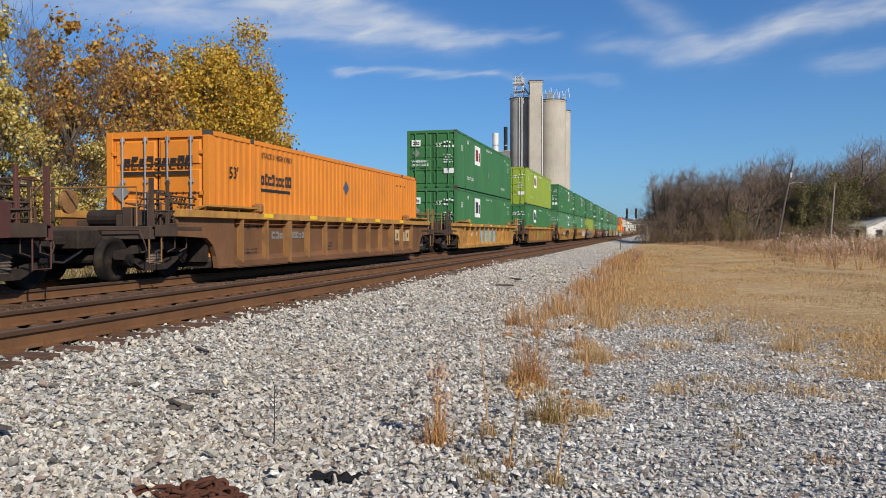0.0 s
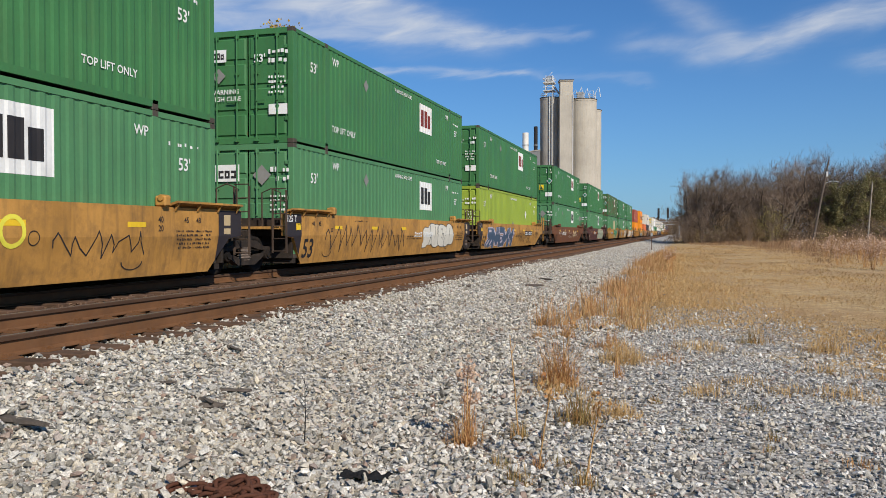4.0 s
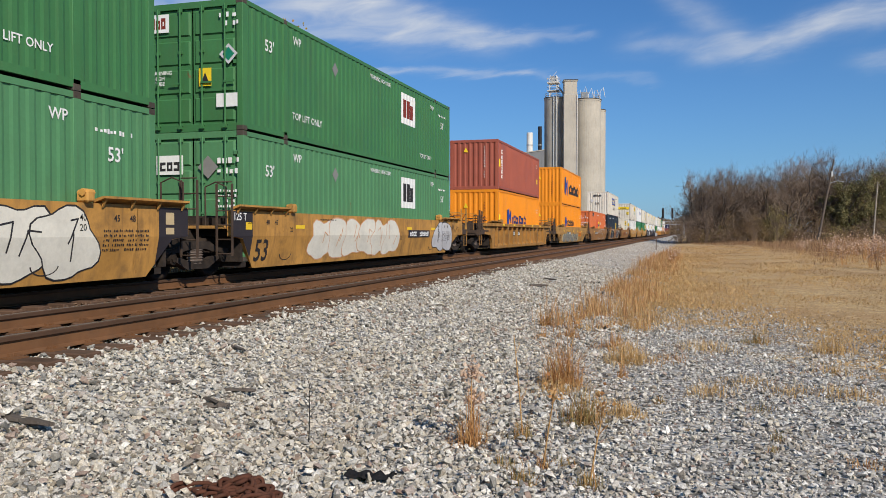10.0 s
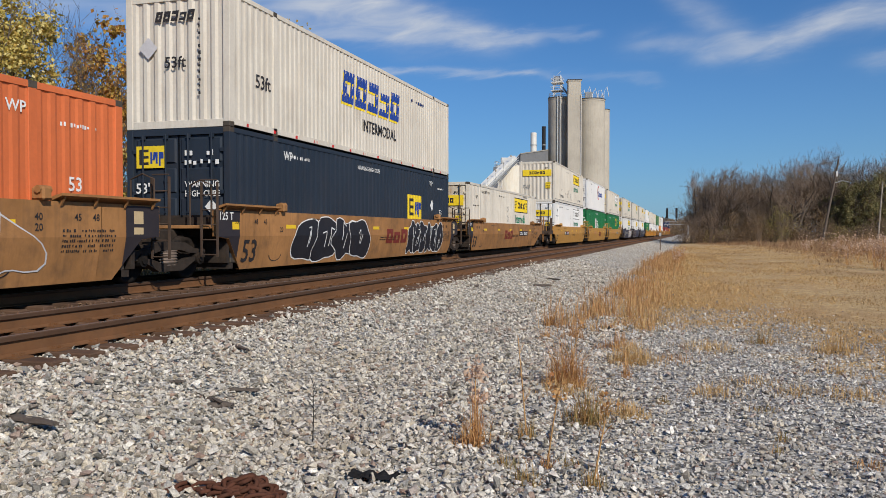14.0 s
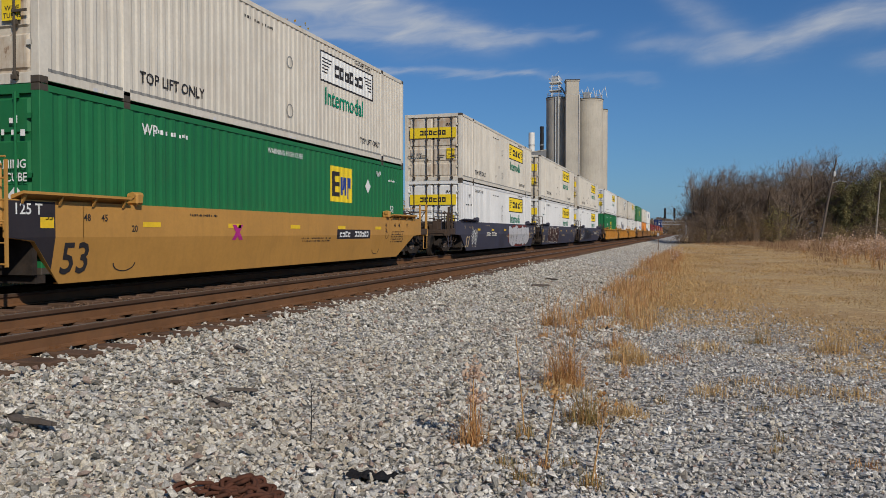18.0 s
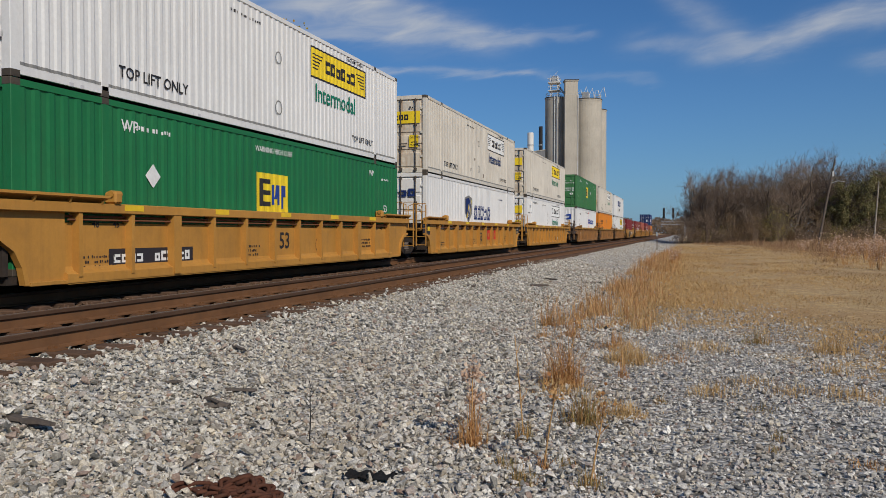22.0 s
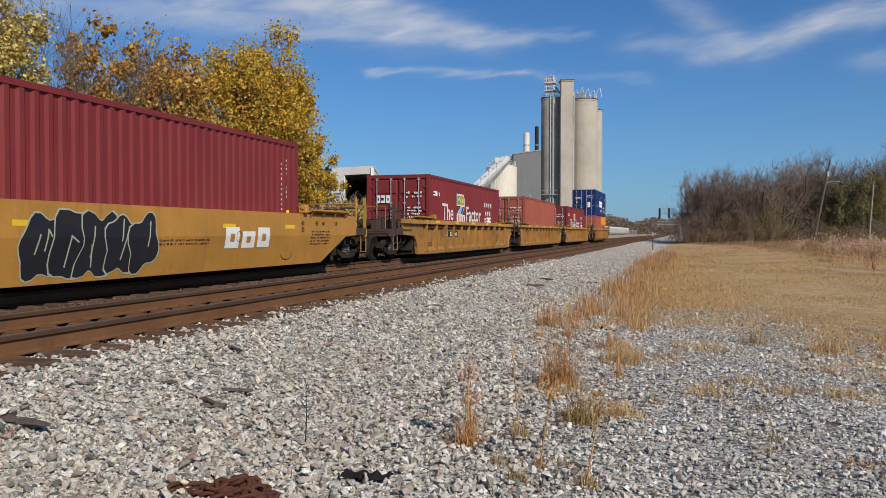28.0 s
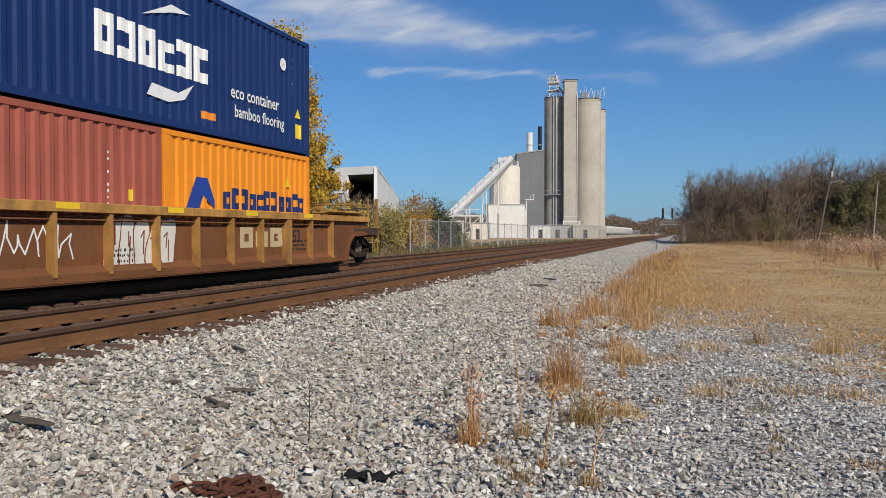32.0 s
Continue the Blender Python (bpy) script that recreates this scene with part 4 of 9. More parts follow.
# front of the load at the start, style, front end, rear end, paint, posts, chords, words
UNITS = [
    (-7.60, 'smooth', 'car', 'car', 'maroon', None, None, "dark maroon empty well car with white stencils"),
    (15.80, 'ribbed', 'car', 'car', 'brown', 'umber', 'tan', "brown weathered well car with ribbed sides"),
    (39.19, 'ribbed', 'car', 'car', 'tan', None, None, "faded yellow well car with ribbed sides"),
    (62.67, 'ribbed', 'car', 'car', 'brown', 'ochre', 'tan', "dull brown well car with ribbed sides and graffiti"),
    (86.02, 'smooth', 'car', 'joint', 'tan', None, None, "faded yellow smooth-sided articulated well car with graffiti"),
    (105.71, 'smooth', 'joint', 'joint', 'tan', None, None, "faded yellow smooth-sided articulated well car with graffiti"),
    (125.00, 'smooth', 'joint', 'car', 'tan', None, None, "faded yellow smooth-sided articulated well car with graffiti"),
    (148.66, 'smooth', 'car', 'car', 'redbrown', None, None, "red-brown smooth-sided well car with white scribbles"),
    (172.29, 'smooth', 'car', 'car', 'maroon', None, None, "dark maroon smooth-sided well car with sand graffiti"),
    (195.88, 'smooth', 'car', 'joint', 'tan', None, None, "faded yellow smooth-sided articulated well car"),
    (215.33, 'smooth', 'joint', 'joint', 'tan', None, None, "faded yellow smooth-sided articulated well car with graffiti"),
    (234.54, 'smooth', 'joint', 'car', 'tan', None, None, "faded yellow smooth-sided articulated well car with graffiti"),
    (259.64, 'ribbed', 'car', 'car', 'ochre', None, None, "dirty yellow well car with ribbed sides"),
    (281.91, 'smooth', 'car', 'car', 'gold', None, None, "grey-yellow smooth-sided well car with graffiti"),
    (301.86, 'smooth', 'car', 'joint', 'dust', None, None, "dusty brown smooth-sided articulated well car"),
    (321.38, 'smooth', 'joint', 'joint', 'dust', None, None, "dusty brown smooth-sided articulated well car with graffiti"),
    (340.69, 'smooth', 'joint', 'car', 'dust', None, None, "dusty brown smooth-sided articulated well car"),
    (364.25, 'smooth', 'car', 'joint', 'fresh', None, None, "clean yellow smooth-sided articulated well car"),
    (383.64, 'smooth', 'joint', 'joint', 'fresh', None, None, "clean yellow smooth-sided articulated well car"),
    (403.45, 'smooth', 'joint', 'car', 'fresh', None, None, "clean yellow smooth-sided articulated well car"),
    (427.03, 'smooth', 'car', 'joint', 'navy', None, None, "dark slate articulated well car with graffiti"),
    (446.57, 'smooth', 'joint', 'joint', 'navy', None, None, "dark slate articulated well car with graffiti"),
    (466.10, 'smooth', 'joint', 'car', 'navy', None, None, "dark slate articulated well car with graffiti"),
    (489.68, 'ribbed', 'car', 'joint', 'yellow', None, None, "bright yellow articulated well car with ribbed sides"),
    (509.03, 'ribbed', 'joint', 'joint', 'yellow', None, None, "bright yellow articulated well car with ribbed sides"),
    (528.60, 'ribbed', 'joint', 'car', 'yellow', None, None, "bright yellow articulated well car with ribbed sides"),
    (551.90, 'ribbed', 'car', 'joint', 'umber', None, 'ochre', "ochre articulated well car with ribbed sides"),
    (571.39, 'ribbed', 'joint', 'joint', 'umber', None, 'ochre', "ochre articulated well car with ribbed sides"),
    (590.96, 'ribbed', 'joint', 'car', 'umber', None, 'ochre', "ochre articulated well car with ribbed sides"),
    (615.41, 'smooth', 'car', 'car', 'yellow', None, None, "yellow smooth-sided well car with black graffiti"),
    (638.64, 'ribbed', 'car', 'joint', 'ochre', None, 'tan', "ochre articulated well car with ribbed sides"),
    (658.23, 'ribbed', 'joint', 'joint', 'ochre', None, 'tan', "ochre articulated well car with ribbed sides"),
    (677.55, 'ribbed', 'joint', 'car', 'ochre', None, 'tan', "ochre articulated well car with ribbed sides"),
    (700.48, 'ribbed', 'car', 'car', 'rustbrown', 'ochre', 'tan', "brown last well car with yellow ribs and white graffiti"),
]
# what each unit carries: lower row, upper row; each (feet, paint, doors towards the camera, fine)
LOADS = [
    ([], []),
    ([(53, 'orange', 1, '')], []),
    ([(53, 'green', 1, '')], [(53, 'green', 1, '')]),
    ([(53, 'green', 1, '')], [(53, 'lime', 1, '')]),
    ([(53, 'faded', 1, '')], [(53, 'green', 1, '')]),
    ([(53, 'faded', 1, '')], [(53, 'green', 1, '')]),
    ([(53, 'lime', 1, '')], [(53, 'green', 1, '')]),
    ([(53, 'faded', 1, '')], [(53, 'green', 1, '')]),
    ([(53, 'faded', 1, '')], [(53, 'green', 1, '')]),
    ([(53, 'faded', 1, '')], [(53, 'rusted', 1, '')]),
    ([(53, 'faded', 1, '')], [(53, 'green', 1, '')]),
    ([(53, 'faded', 1, '')], [(53, 'green', 1, '')]),
    ([(40, 'hapag', 0, '')], [(40, 'oxide', 0, '', 2.591)]),
    ([(40, 'hapag', 0, '')], [(40, 'hapag', 0, '')]),
    ([(53, 'coral', 1, '')], []),
    ([(53, 'slate', 1, '')], [(53, 'cream', 0, 'fine')]),
    ([(53, 'cream', 1, 'fine')], []),
    ([(53, 'white', 1, 'fine')], [(53, 'cream', 0, 'fine')]),
    ([(53, 'grass', 1, '')], [(53, 'white', 1, 'fine')]),
    ([(53, 'grass', 1, '')], [(53, 'cream', 1, 'fine')]),
    ([(53, 'white', 1, 'fine')], [(53, 'cream', 1, 'fine')]),
    ([(53, 'white', 1, 'fine')], [(53, 'cream', 1, 'fine')]),
    ([(53, 'white', 1, 'fine')], [(53, 'cream', 1, 'fine')]),
    ([(53, 'grass', 0, '')], [(53, 'white', 1, 'fine')]),
    ([(53, 'white', 1, 'fine')], [(53, 'cream', 1, 'fine')]),
    ([(53, 'white', 1, 'fine')], [(53, 'cream', 1, 'fine')]),
    ([(53, 'white', 0, 'fine')], [(53, 'green', 1, '')]),
    ([(53, 'orange', 1, '')], [(53, 'cream', 1, 'fine')]),
    ([(53, 'white', 1, 'fine')], [(53, 'white', 1, 'fine')]),
    ([(40, 'wine', 1, '')], []),
    ([(40, 'wine', 1, '')], []),
    ([(40, 'oxide', 1, '')], []),
    ([(40, 'wine', 1, '')], []),
    ([(20, 'oxide', 1, '', 2.591), (20, 'hapag', 0, '', 2.591)], [(40, 'blue', 1, '')]),
]
WORDS = {'orange': "orange", 'green': "dark green", 'faded': "faded green", 'rusted': "rust-streaked dark green", 'lime': "lime green", 'oxide': "oxide red", 'hapag': "bright orange", 'coral': "coral red",
         'slate': "dark slate", 'white': "white", 'cream': "stained off-white", 'grass': "deep green", 'wine': "wine red", 'blue': "deep blue"}
BED = 0.29             # container floor above the rail
AFT = 0.25             # how far the last car's load sits towards its front
RIDE = []              # what the train carries along: object, place along the track, height


def build_train():
    loads = []
    for (s, style, fr, re, pk, postk, chordk, words), (low, high) in zip(UNITS, LOADS):
        feet = (high or low or [(53,)])[0][0]
        mid = s + LONG[feet] / 2
        car = well_car(style, fr, re, pk, words, postk, chordk)
        RIDE.append((car, mid + (AFT if len(low) > 1 else 0.0), RAIL))
        row, z = [], RAIL + BED
        for level, boxes in enumerate((low, high)):
            y = mid - LONG[feet] / 2
            for ft, key, doors, kind, *rest in boxes:
                tall = rest[0] if rest else TALL
                where = "in the well of its rail car" if level == 0 else "stacked on another container"
                c = container("shipping_container", ft, key, f"{WORDS[key]} {ft}-foot steel container {where}", bool(doors), kind, tall=tall)
                m = mid
                if len(boxes) > 1:
                    m = y + LONG[ft] / 2
                    y += LONG[ft] + 0.07
                RIDE.append((c, m, z))
                row.append(c)
            if boxes:
                z += tall + 0.004
        loads.append((car, row))
    return loads


TRAIN = build_train()


# ---- lettering, marks and graffiti on the train ----
def ink(name, c, rough=0.55):
    return paint(name, c, rough, vary=0.1, scale=1.5, grime=0.1, bump=0.05)


INK = {'white': WHITE_MAT, 'black': DARK_MAT, 'yellow': YELLOW_MAT,
       'panel': ink("panel_yellow", (0.86, 0.62, 0.03)), 'blue': ink("lettering_blue", (0.02, 0.06, 0.30)), 'navyblue': ink("lettering_dark_blue", (0.012, 0.03, 0.13)),
       'green': ink("lettering_green", (0.005, 0.24, 0.13)), 'red': ink("lettering_red", (0.62, 0.03, 0.03)), 'grey': ink("plate_grey", (0.24, 0.235, 0.22)),
       'plate': ink("dark_number_plate", (0.035, 0.03, 0.035)), 'orange': ink("mark_orange", (0.80, 0.25, 0.03)), 'brown': ink("logo_brown", (0.20, 0.035, 0.025)),
       'teal': ink("spray_teal", (0.008, 0.29, 0.19)), 'deepteal': ink("spray_deep_teal", (0.012, 0.20, 0.12)), 'sky': ink("spray_light_blue", (0.22, 0.52, 0.72)), 'sprayblue': ink("spray_blue", (0.03, 0.17, 0.55)),
       'slateblue': ink("spray_slate_blue", (0.07, 0.11, 0.17)), 'sand': ink("spray_sand", (0.55, 0.45, 0.27)), 'peach': ink("spray_peach", (0.62, 0.33, 0.18)), 'sage': ink("spray_sage", (0.40, 0.43, 0.31)),
       'silver': ink("spray_silver", (0.58, 0.57, 0.58), 0.4), 'lilac': ink("spray_lilac", (0.50, 0.44, 0.50)), 'lemon': ink("spray_lemon", (0.80, 0.72, 0.08)), 'cream': ink("spray_cream", (0.72, 0.68, 0.58)),
       'leafgreen': ink("emblem_leaf_green", (0.16, 0.42, 0.04)), 'tanmark': ink("mark_tan", (0.55, 0.42, 0.24)), 'sootgrey': ink("spray_soot", (0.022, 0.022, 0.028)), 'pink': ink("spray_pink", (0.45, 0.03, 0.22)), 'darkbrown': ink("spray_dark_brown", (0.06, 0.025, 0.02))}


def wall_profile(feet, kind):
    """The pressed side of a container as (along, out) pairs from end to end."""
    L = LONG[feet]
    posts = (-6.1, 6.1) if feet == 53 else ()
    pitch, depth = ((0.235, 0.018) if kind == 'fine' else (0.30, 0.016)) if feet == 53 else (0.28, 0.036)
    edges = [-L / 2 + 0.10, *posts, L / 2 - 0.10]
    pts = []
    for a, b in zip(edges[:-1], edges[1:]):
        pts += wave(a + 0.07, b - 0.07, pitch, depth, 0.32, 0.18)
    return pts


class Face:
    """Where marks go: the near side or end of a container, or the near side of a car."""

    def __init__(self, parent, kind, feet=53, press='', ribbed=False):
        self.parent, self.kind, self.feet = parent, kind, feet
        if kind == 'side':
            self.base = WIDE / 2 - 0.012
            self.wave = wall_profile(feet, press)
        elif kind == 'car':
            self.base = 1.334 if ribbed else 1.446
            self.wave = None
        else:
            self.base = LONG[feet] / 2 + 0.016
            self.wave = None
        self.level = 0

    def place(self, a, z, out):
        return (a, -self.base - out, z) if self.kind == 'end' else (self.base + out - self.slant(z), a, z)

    def slant(self, z):
        """The lower half of a smooth car side leans in."""
        return max(0.0, 0.86 - z) * 0.19 if self.kind == 'car' and abs(self.base - 1.446) < 0.006 else 0.0

    def cut(self, a0, a1):
        """Points along the wall between a0 and a1."""
        if self.wave is None:
            return [(a0, 0.0), (a1, 0.0)]
        s = [p[0] for p in self.wave]
        d = [p[1] for p in self.wave]
        mid = [(u, v) for u, v in self.wave if a0 < u < a1]
        return [(a0, float(np.interp(a0, s, d)))] + mid + [(a1, float(np.interp(a1, s, d)))]

    def strip(self, form, a0, a1, z0, z1, out, lean=0.0):
        pts = self.cut(a0, a1)
        zs = [z0, 0.86, z1] if z0 < 0.86 < z1 and self.kind == 'car' else [z0, z1]
        form.sheet([[self.place(u + lean * (z - z0) / (z1 - z0), z, v + out) for u, v in pts] for z in zs])

    def patch(self, name, a0, a1, z0, z1, colour, layer=1, lean=0.0):
        f = Form()
        self.strip(f, a0, a1, z0, z1, 0.0035 * layer, lean)
        return part(name, f, INK[colour], self.parent)

    def blocks(self, a0, a1, z0, z1, n, colour, layer=2, seed=1, name="emblem", lean=0.0, holes=True):
        """A word that stands as plain blocks."""
        r = random.Random(seed)
        f = Form()
        w = (a1 - a0) / n
        out = 0.0035 * layer
        for k in range(n):
            u0, u1 = a0 + k * w + 0.09 * w, a0 + (k + 1) * w - 0.09 * w
            h = (z1 - z0) * (1.0 if r.random() < 0.6 else 0.8)
            if holes:
                # a block with a small counter, open at one side now and then
                kind, stem, zl, zh = r.randrange(4), (u1 - u0) * 0.34, z0 + h * 0.3, z0 + h * 0.68
                l0, l1 = lean * 0.3, lean * 0.68
                self.strip(f, u0, u1, z0, zl, out, l0)
                self.strip(f, u0 + l1, u1 + l1, zh, z0 + h, out, lean * 0.32)
                if kind != 1:
                    self.strip(f, u0 + l0, u0 + stem + l0, zl, zh, out, l1 - l0)
                if kind != 2:
                    self.strip(f, u1 - stem + l0, u1 + l0, zl, zh, out, l1 - l0)
            else:
                self.strip(f, u0, u1, z0, z0 + h, out, lean)
        ob = part(name, f, INK[colour], self.parent)
        ob["kind"] = "stuff"
        return ob

    def bars(self, a0, a1, z0, z1, rows, colour, layer=2, seed=1, name="lettering"):
        """Small writing that cannot be read."""
        r = random.Random(seed)
        f = Form()
        h = (z1 - z0) / rows
        for k in range(rows):
            u = a0
            while u < a1 - 0.04:
                w = min(r.uniform(0.25, 0.5) * h, a1 - u)
                if r.random() > 0.16:
                    self.strip(f, u, u + w, z0 + k * h + h * r.choice((0.0, 0.0, 0.12)), z0 + k * h + h * r.choice((0.5, 0.56, 0.4)), 0.0035 * layer)
                u += w + h * r.choice((0.14, 0.18, 0.22, 0.5))
        ob = part(name, f, INK[colour], self.parent)
        ob["kind"] = "stuff"
        return ob

    def words(self, text, a, z, h, colour, layer=2, stretch=1.0, upright=False, name="lettering"):
        """Writing that can be read; a, z is its lower near corner."""
        me = text_mesh(text)
        s = h / 0.70
        out = 0.0035 * layer
        if self.kind == 'end':
            m = Matrix(((s * stretch, 0, 0, a), (0, 0, -s, -self.base - out), (0, s, 0, z), (0, 0, 0, 1)))
        else:
            lo, hi = self.slant(z), self.slant(z + h)
            m = Matrix(((0, s * (lo - hi) / h, s, self.base + out - lo), (s * stretch, 0, 0, a), (0, s, 0, z), (0, 0, 0, 1)))
            if lo != hi:
                # bend the mesh itself onto the leaning plate
                me = me.copy()
                me.transform(m)
                m = None
        ob = part(name, me, INK[colour], self.parent, at=m)
        ob["kind"] = "stuff"
        return ob

    def diamond(self, a, z, r, colour, layer=2, name="placard_holder"):
        f = Form()
        o = 0.0035 * layer
        f.add([self.place(a - r, z, o), self.place(a, z - r, o), self.place(a + r, z, o), self.place(a, z + r, o)], [(0, 1, 2, 3)])
        return part(name, f, INK[colour], self.parent)

    def poly(self, f, pts, out):
        """One flat shape, folded at the crease of a smooth car side."""
        if self.slant(0.0) and min(p[1] for p in pts) < 0.86 < max(p[1] for p in pts):
            for up in (True, False):
                half = []
                for p, q in zip(pts, pts[1:] + pts[:1]):
                    if (p[1] >= 0.86) == up:
                        half.append(p)
                    if (p[1] >= 0.86) != (q[1] >= 0.86):
                        half.append((p[0] + (q[0] - p[0]) * (0.86 - p[1]) / (q[1] - p[1]), 0.86))
                if len(half) > 2:
                    f.add([self.place(a, z, out) for a, z in half], [tuple(range(len(half)))])
        else:
            f.add([self.place(a, z, out) for a, z in pts], [tuple(range(len(pts)))])
        return f

    def shape(self, pts, colour, layer=2, name="emblem"):
        return part(name, self.poly(Form(), list(pts), 0.0035 * layer), INK[colour], self.parent)

    def ring(self, a, z, r0, r1, colour, layer=2, sx=1.0, start=0, end=360, name="emblem"):
        f = Form()
        n = 30
        o = 0.0035 * layer
        t = [radians(start + (end - start) * k / n) for k in range(n + 1)]
        f.sheet([[self.place(a + sx * r0 * math.cos(q), z + r0 * math.sin(q), o) for q in t], [self.place(a + sx * r1 * math.cos(q), z + r1 * math.sin(q), o) for q in t]])
        return part(name, f, INK[colour], self.parent)

    def spray(self, f, colour, label):
        ob = part("graffiti", f, INK[colour], self.parent, label)
        ob["kind"] = "stuff"

    def stroke(self, f, p, q, w, out):
        d = Vector((q[0] - p[0], q[1] - p[1]))
        L = d.length or 1e-6
        nx, nz = -d.y / L * w / 2, d.x / L * w / 2
        ex, ez = d.x / L * w * 0.35, d.y / L * w * 0.35
        pts = [(p[0] + nx - ex, p[1] + nz - ez), (p[0] - nx - ex, p[1] - nz - ez), (q[0] - nx + ex, q[1] - nz + ez), (q[0] + nx + ex, q[1] + nz + ez)]
        zlo, zhi = self.limits
        pts = [(u, min(max(v, zlo), zhi)) for u, v in pts]
        self.poly(f, pts, out)

    def graffiti(self, a0, a1, z0, z1, n, fill, edge, seed, back=None, shine=None, wild=0.3, fat=0.3):
        """Sprayed letters: thick crossing strokes with an outline, on a cloud of colour."""
        r = random.Random(seed)
        self.limits = (z0 - 0.02, z1 + 0.02)
        if wild < 0.5 and seed not in (31, 41, 93):
            return self.bubbles(a0, a1, z0, min(z1 + 0.16, 1.37), n, fill, edge, r, back)
        w = (a1 - a0) / n
        h = z1 - z0
        strokes = []
        for k in range(n):
            u = a0 + k * w
            grid = [(u + w * gx, z0 + h * gz) for gx in (0.15, 0.5, 0.88) for gz in (0.12, 0.5, 0.88)]
            order = r.choice(([0, 2, 8, 6], [0, 2, 4, 8, 6], [2, 0, 6, 8], [2, 5, 8, 4, 1], [0, 2, 5, 4, 6], [8, 2, 1, 4, 7, 6, 0], [2, 4, 8, 4, 1], [0, 4, 2, 8, 6, 3]))
            pts = [(grid[i][0] + r.uniform(-1, 1) * w * wild * 0.35, grid[i][1] + r.uniform(-1, 1) * h * wild * 0.3) for i in order]
            strokes += list(zip(pts[:-1], pts[1:]))
        t = min(w, h) * fat * 1.2
        if back:
            f = Form()
            for k in range(n + 1):
                u, z = a0 + k * w, (z0 + z1) / 2 + r.uniform(-0.1, 0.1) * h
                m = 14
                c = [(u + w * 0.75 * math.cos(2 * math.pi * i / m) * r.uniform(0.75, 1.15), min(max(z + h * 0.55 * math.sin(2 * math.pi * i / m) * r.uniform(0.8, 1.1), z0), z1)) for i in range(m)]
                self.poly(f, c, 0.0012 * (k % 3) + 0.001)
            self.spray(f, back, "sprayed cloud of colour")
        f = Form()
        for i, (p, q) in enumerate(strokes):
            self.stroke(f, p, q, t * 1.32, 0.0045 + 0.00004 * i)
        self.spray(f, edge, "sprayed letter outlines")
        f = Form()
        for i, (p, q) in enumerate(strokes):
            self.stroke(f, p, q, t, 0.0075 + 0.00004 * i)
        self.spray(f, fill, "sprayed letters")
        if shine:
            f = Form()
            for i, (p, q) in enumerate(strokes[::2]):
                e = (p[0] + (q[0] - p[0]) * 0.6, p[1] + (q[1] - p[1]) * 0.6)
                self.stroke(f, (p[0] + t * 0.2, p[1] + t * 0.2), (e[0] + t * 0.2, e[1] + t * 0.2), t * 0.30, 0.0105 + 0.00004 * i)
            self.spray(f, shine, "sprayed highlights")

    def bubbles(self, a0, a1, z0, z1, n, fill, edge, r, back):
        """Fat rounded letters that overlap, each with its outline and a few inner lines."""
        w, h = (a1 - a0) / n, z1 - z0
        outer, inner, lines = Form(), Form(), Form()
        t = 0.028
        if back and back != fill:
            f = Form()
            m = 40
            self.poly(f, [((a0 + a1) / 2 + (a1 - a0) * 0.57 * math.cos(2 * math.pi * i / m) * r.uniform(0.9, 1.06), min(max((z0 + z1) / 2 + (z1 - z0) * 0.62 * math.sin(2 * math.pi * i / m) * r.uniform(0.85, 1.1), z0), z1)) for i in range(m)], 0.0022)
            self.spray(f, back, "sprayed cloud of colour")
        for k in range(n):
            c, lean = a0 + (k + 0.5) * w, r.uniform(-0.2, 0.2) * w
            lo, hi = z0 + r.uniform(0, 0.06) * h, z1 - r.uniform(0, 0.10) * h
            p1, p2, p3 = r.uniform(0, 6), r.uniform(0.06, 0.24), r.choice((2, 3, 3, 4, 5))
            for form, cut, out in ((outer, 0.0, 0.004 + 0.0012 * k), (inner, t, 0.0046 + 0.0012 * k)):
                pts = []
                for i in range(26):
                    a = 2 * math.pi * i / 26
                    x, z = math.cos(a), math.sin(a)
                    g = (abs(x) ** 4 + abs(z) ** 4) ** -0.25 * (1 + p2 * math.sin(p3 * a + p1))
                    pts.append((c + x * g * (w * 0.66 - cut) + lean * z, min(max((lo + hi) / 2 + z * g * ((hi - lo) / 2 - cut), z0 + cut), z1 - cut)))
                self.poly(form, pts, out)
            top = 0.0056 + 0.0012 * n
            for i in range(r.choice((1, 2, 2))):
                u = c + r.uniform(-0.22, 0.22) * w
                g0 = r.uniform(0.12, 0.5)
                p, q = (u, lo + h * g0), (u + r.uniform(-0.1, 0.2) * w, lo + h * min(0.9, g0 + r.uniform(0.2, 0.45)))
                self.stroke(lines, p, q, t * 1.1, top + 0.0001 * i)
                if r.random() < 0.5:
                    self.stroke(lines, q, (q[0] + r.uniform(-0.3, 0.3) * w, q[1] - r.uniform(0.0, 0.12) * h), t, top + 0.0002)
        self.spray(outer, edge, "sprayed letter outlines")
        self.spray(inner, fill, "sprayed rounded letters")
        self.spray(lines, edge, "sprayed inner lines")

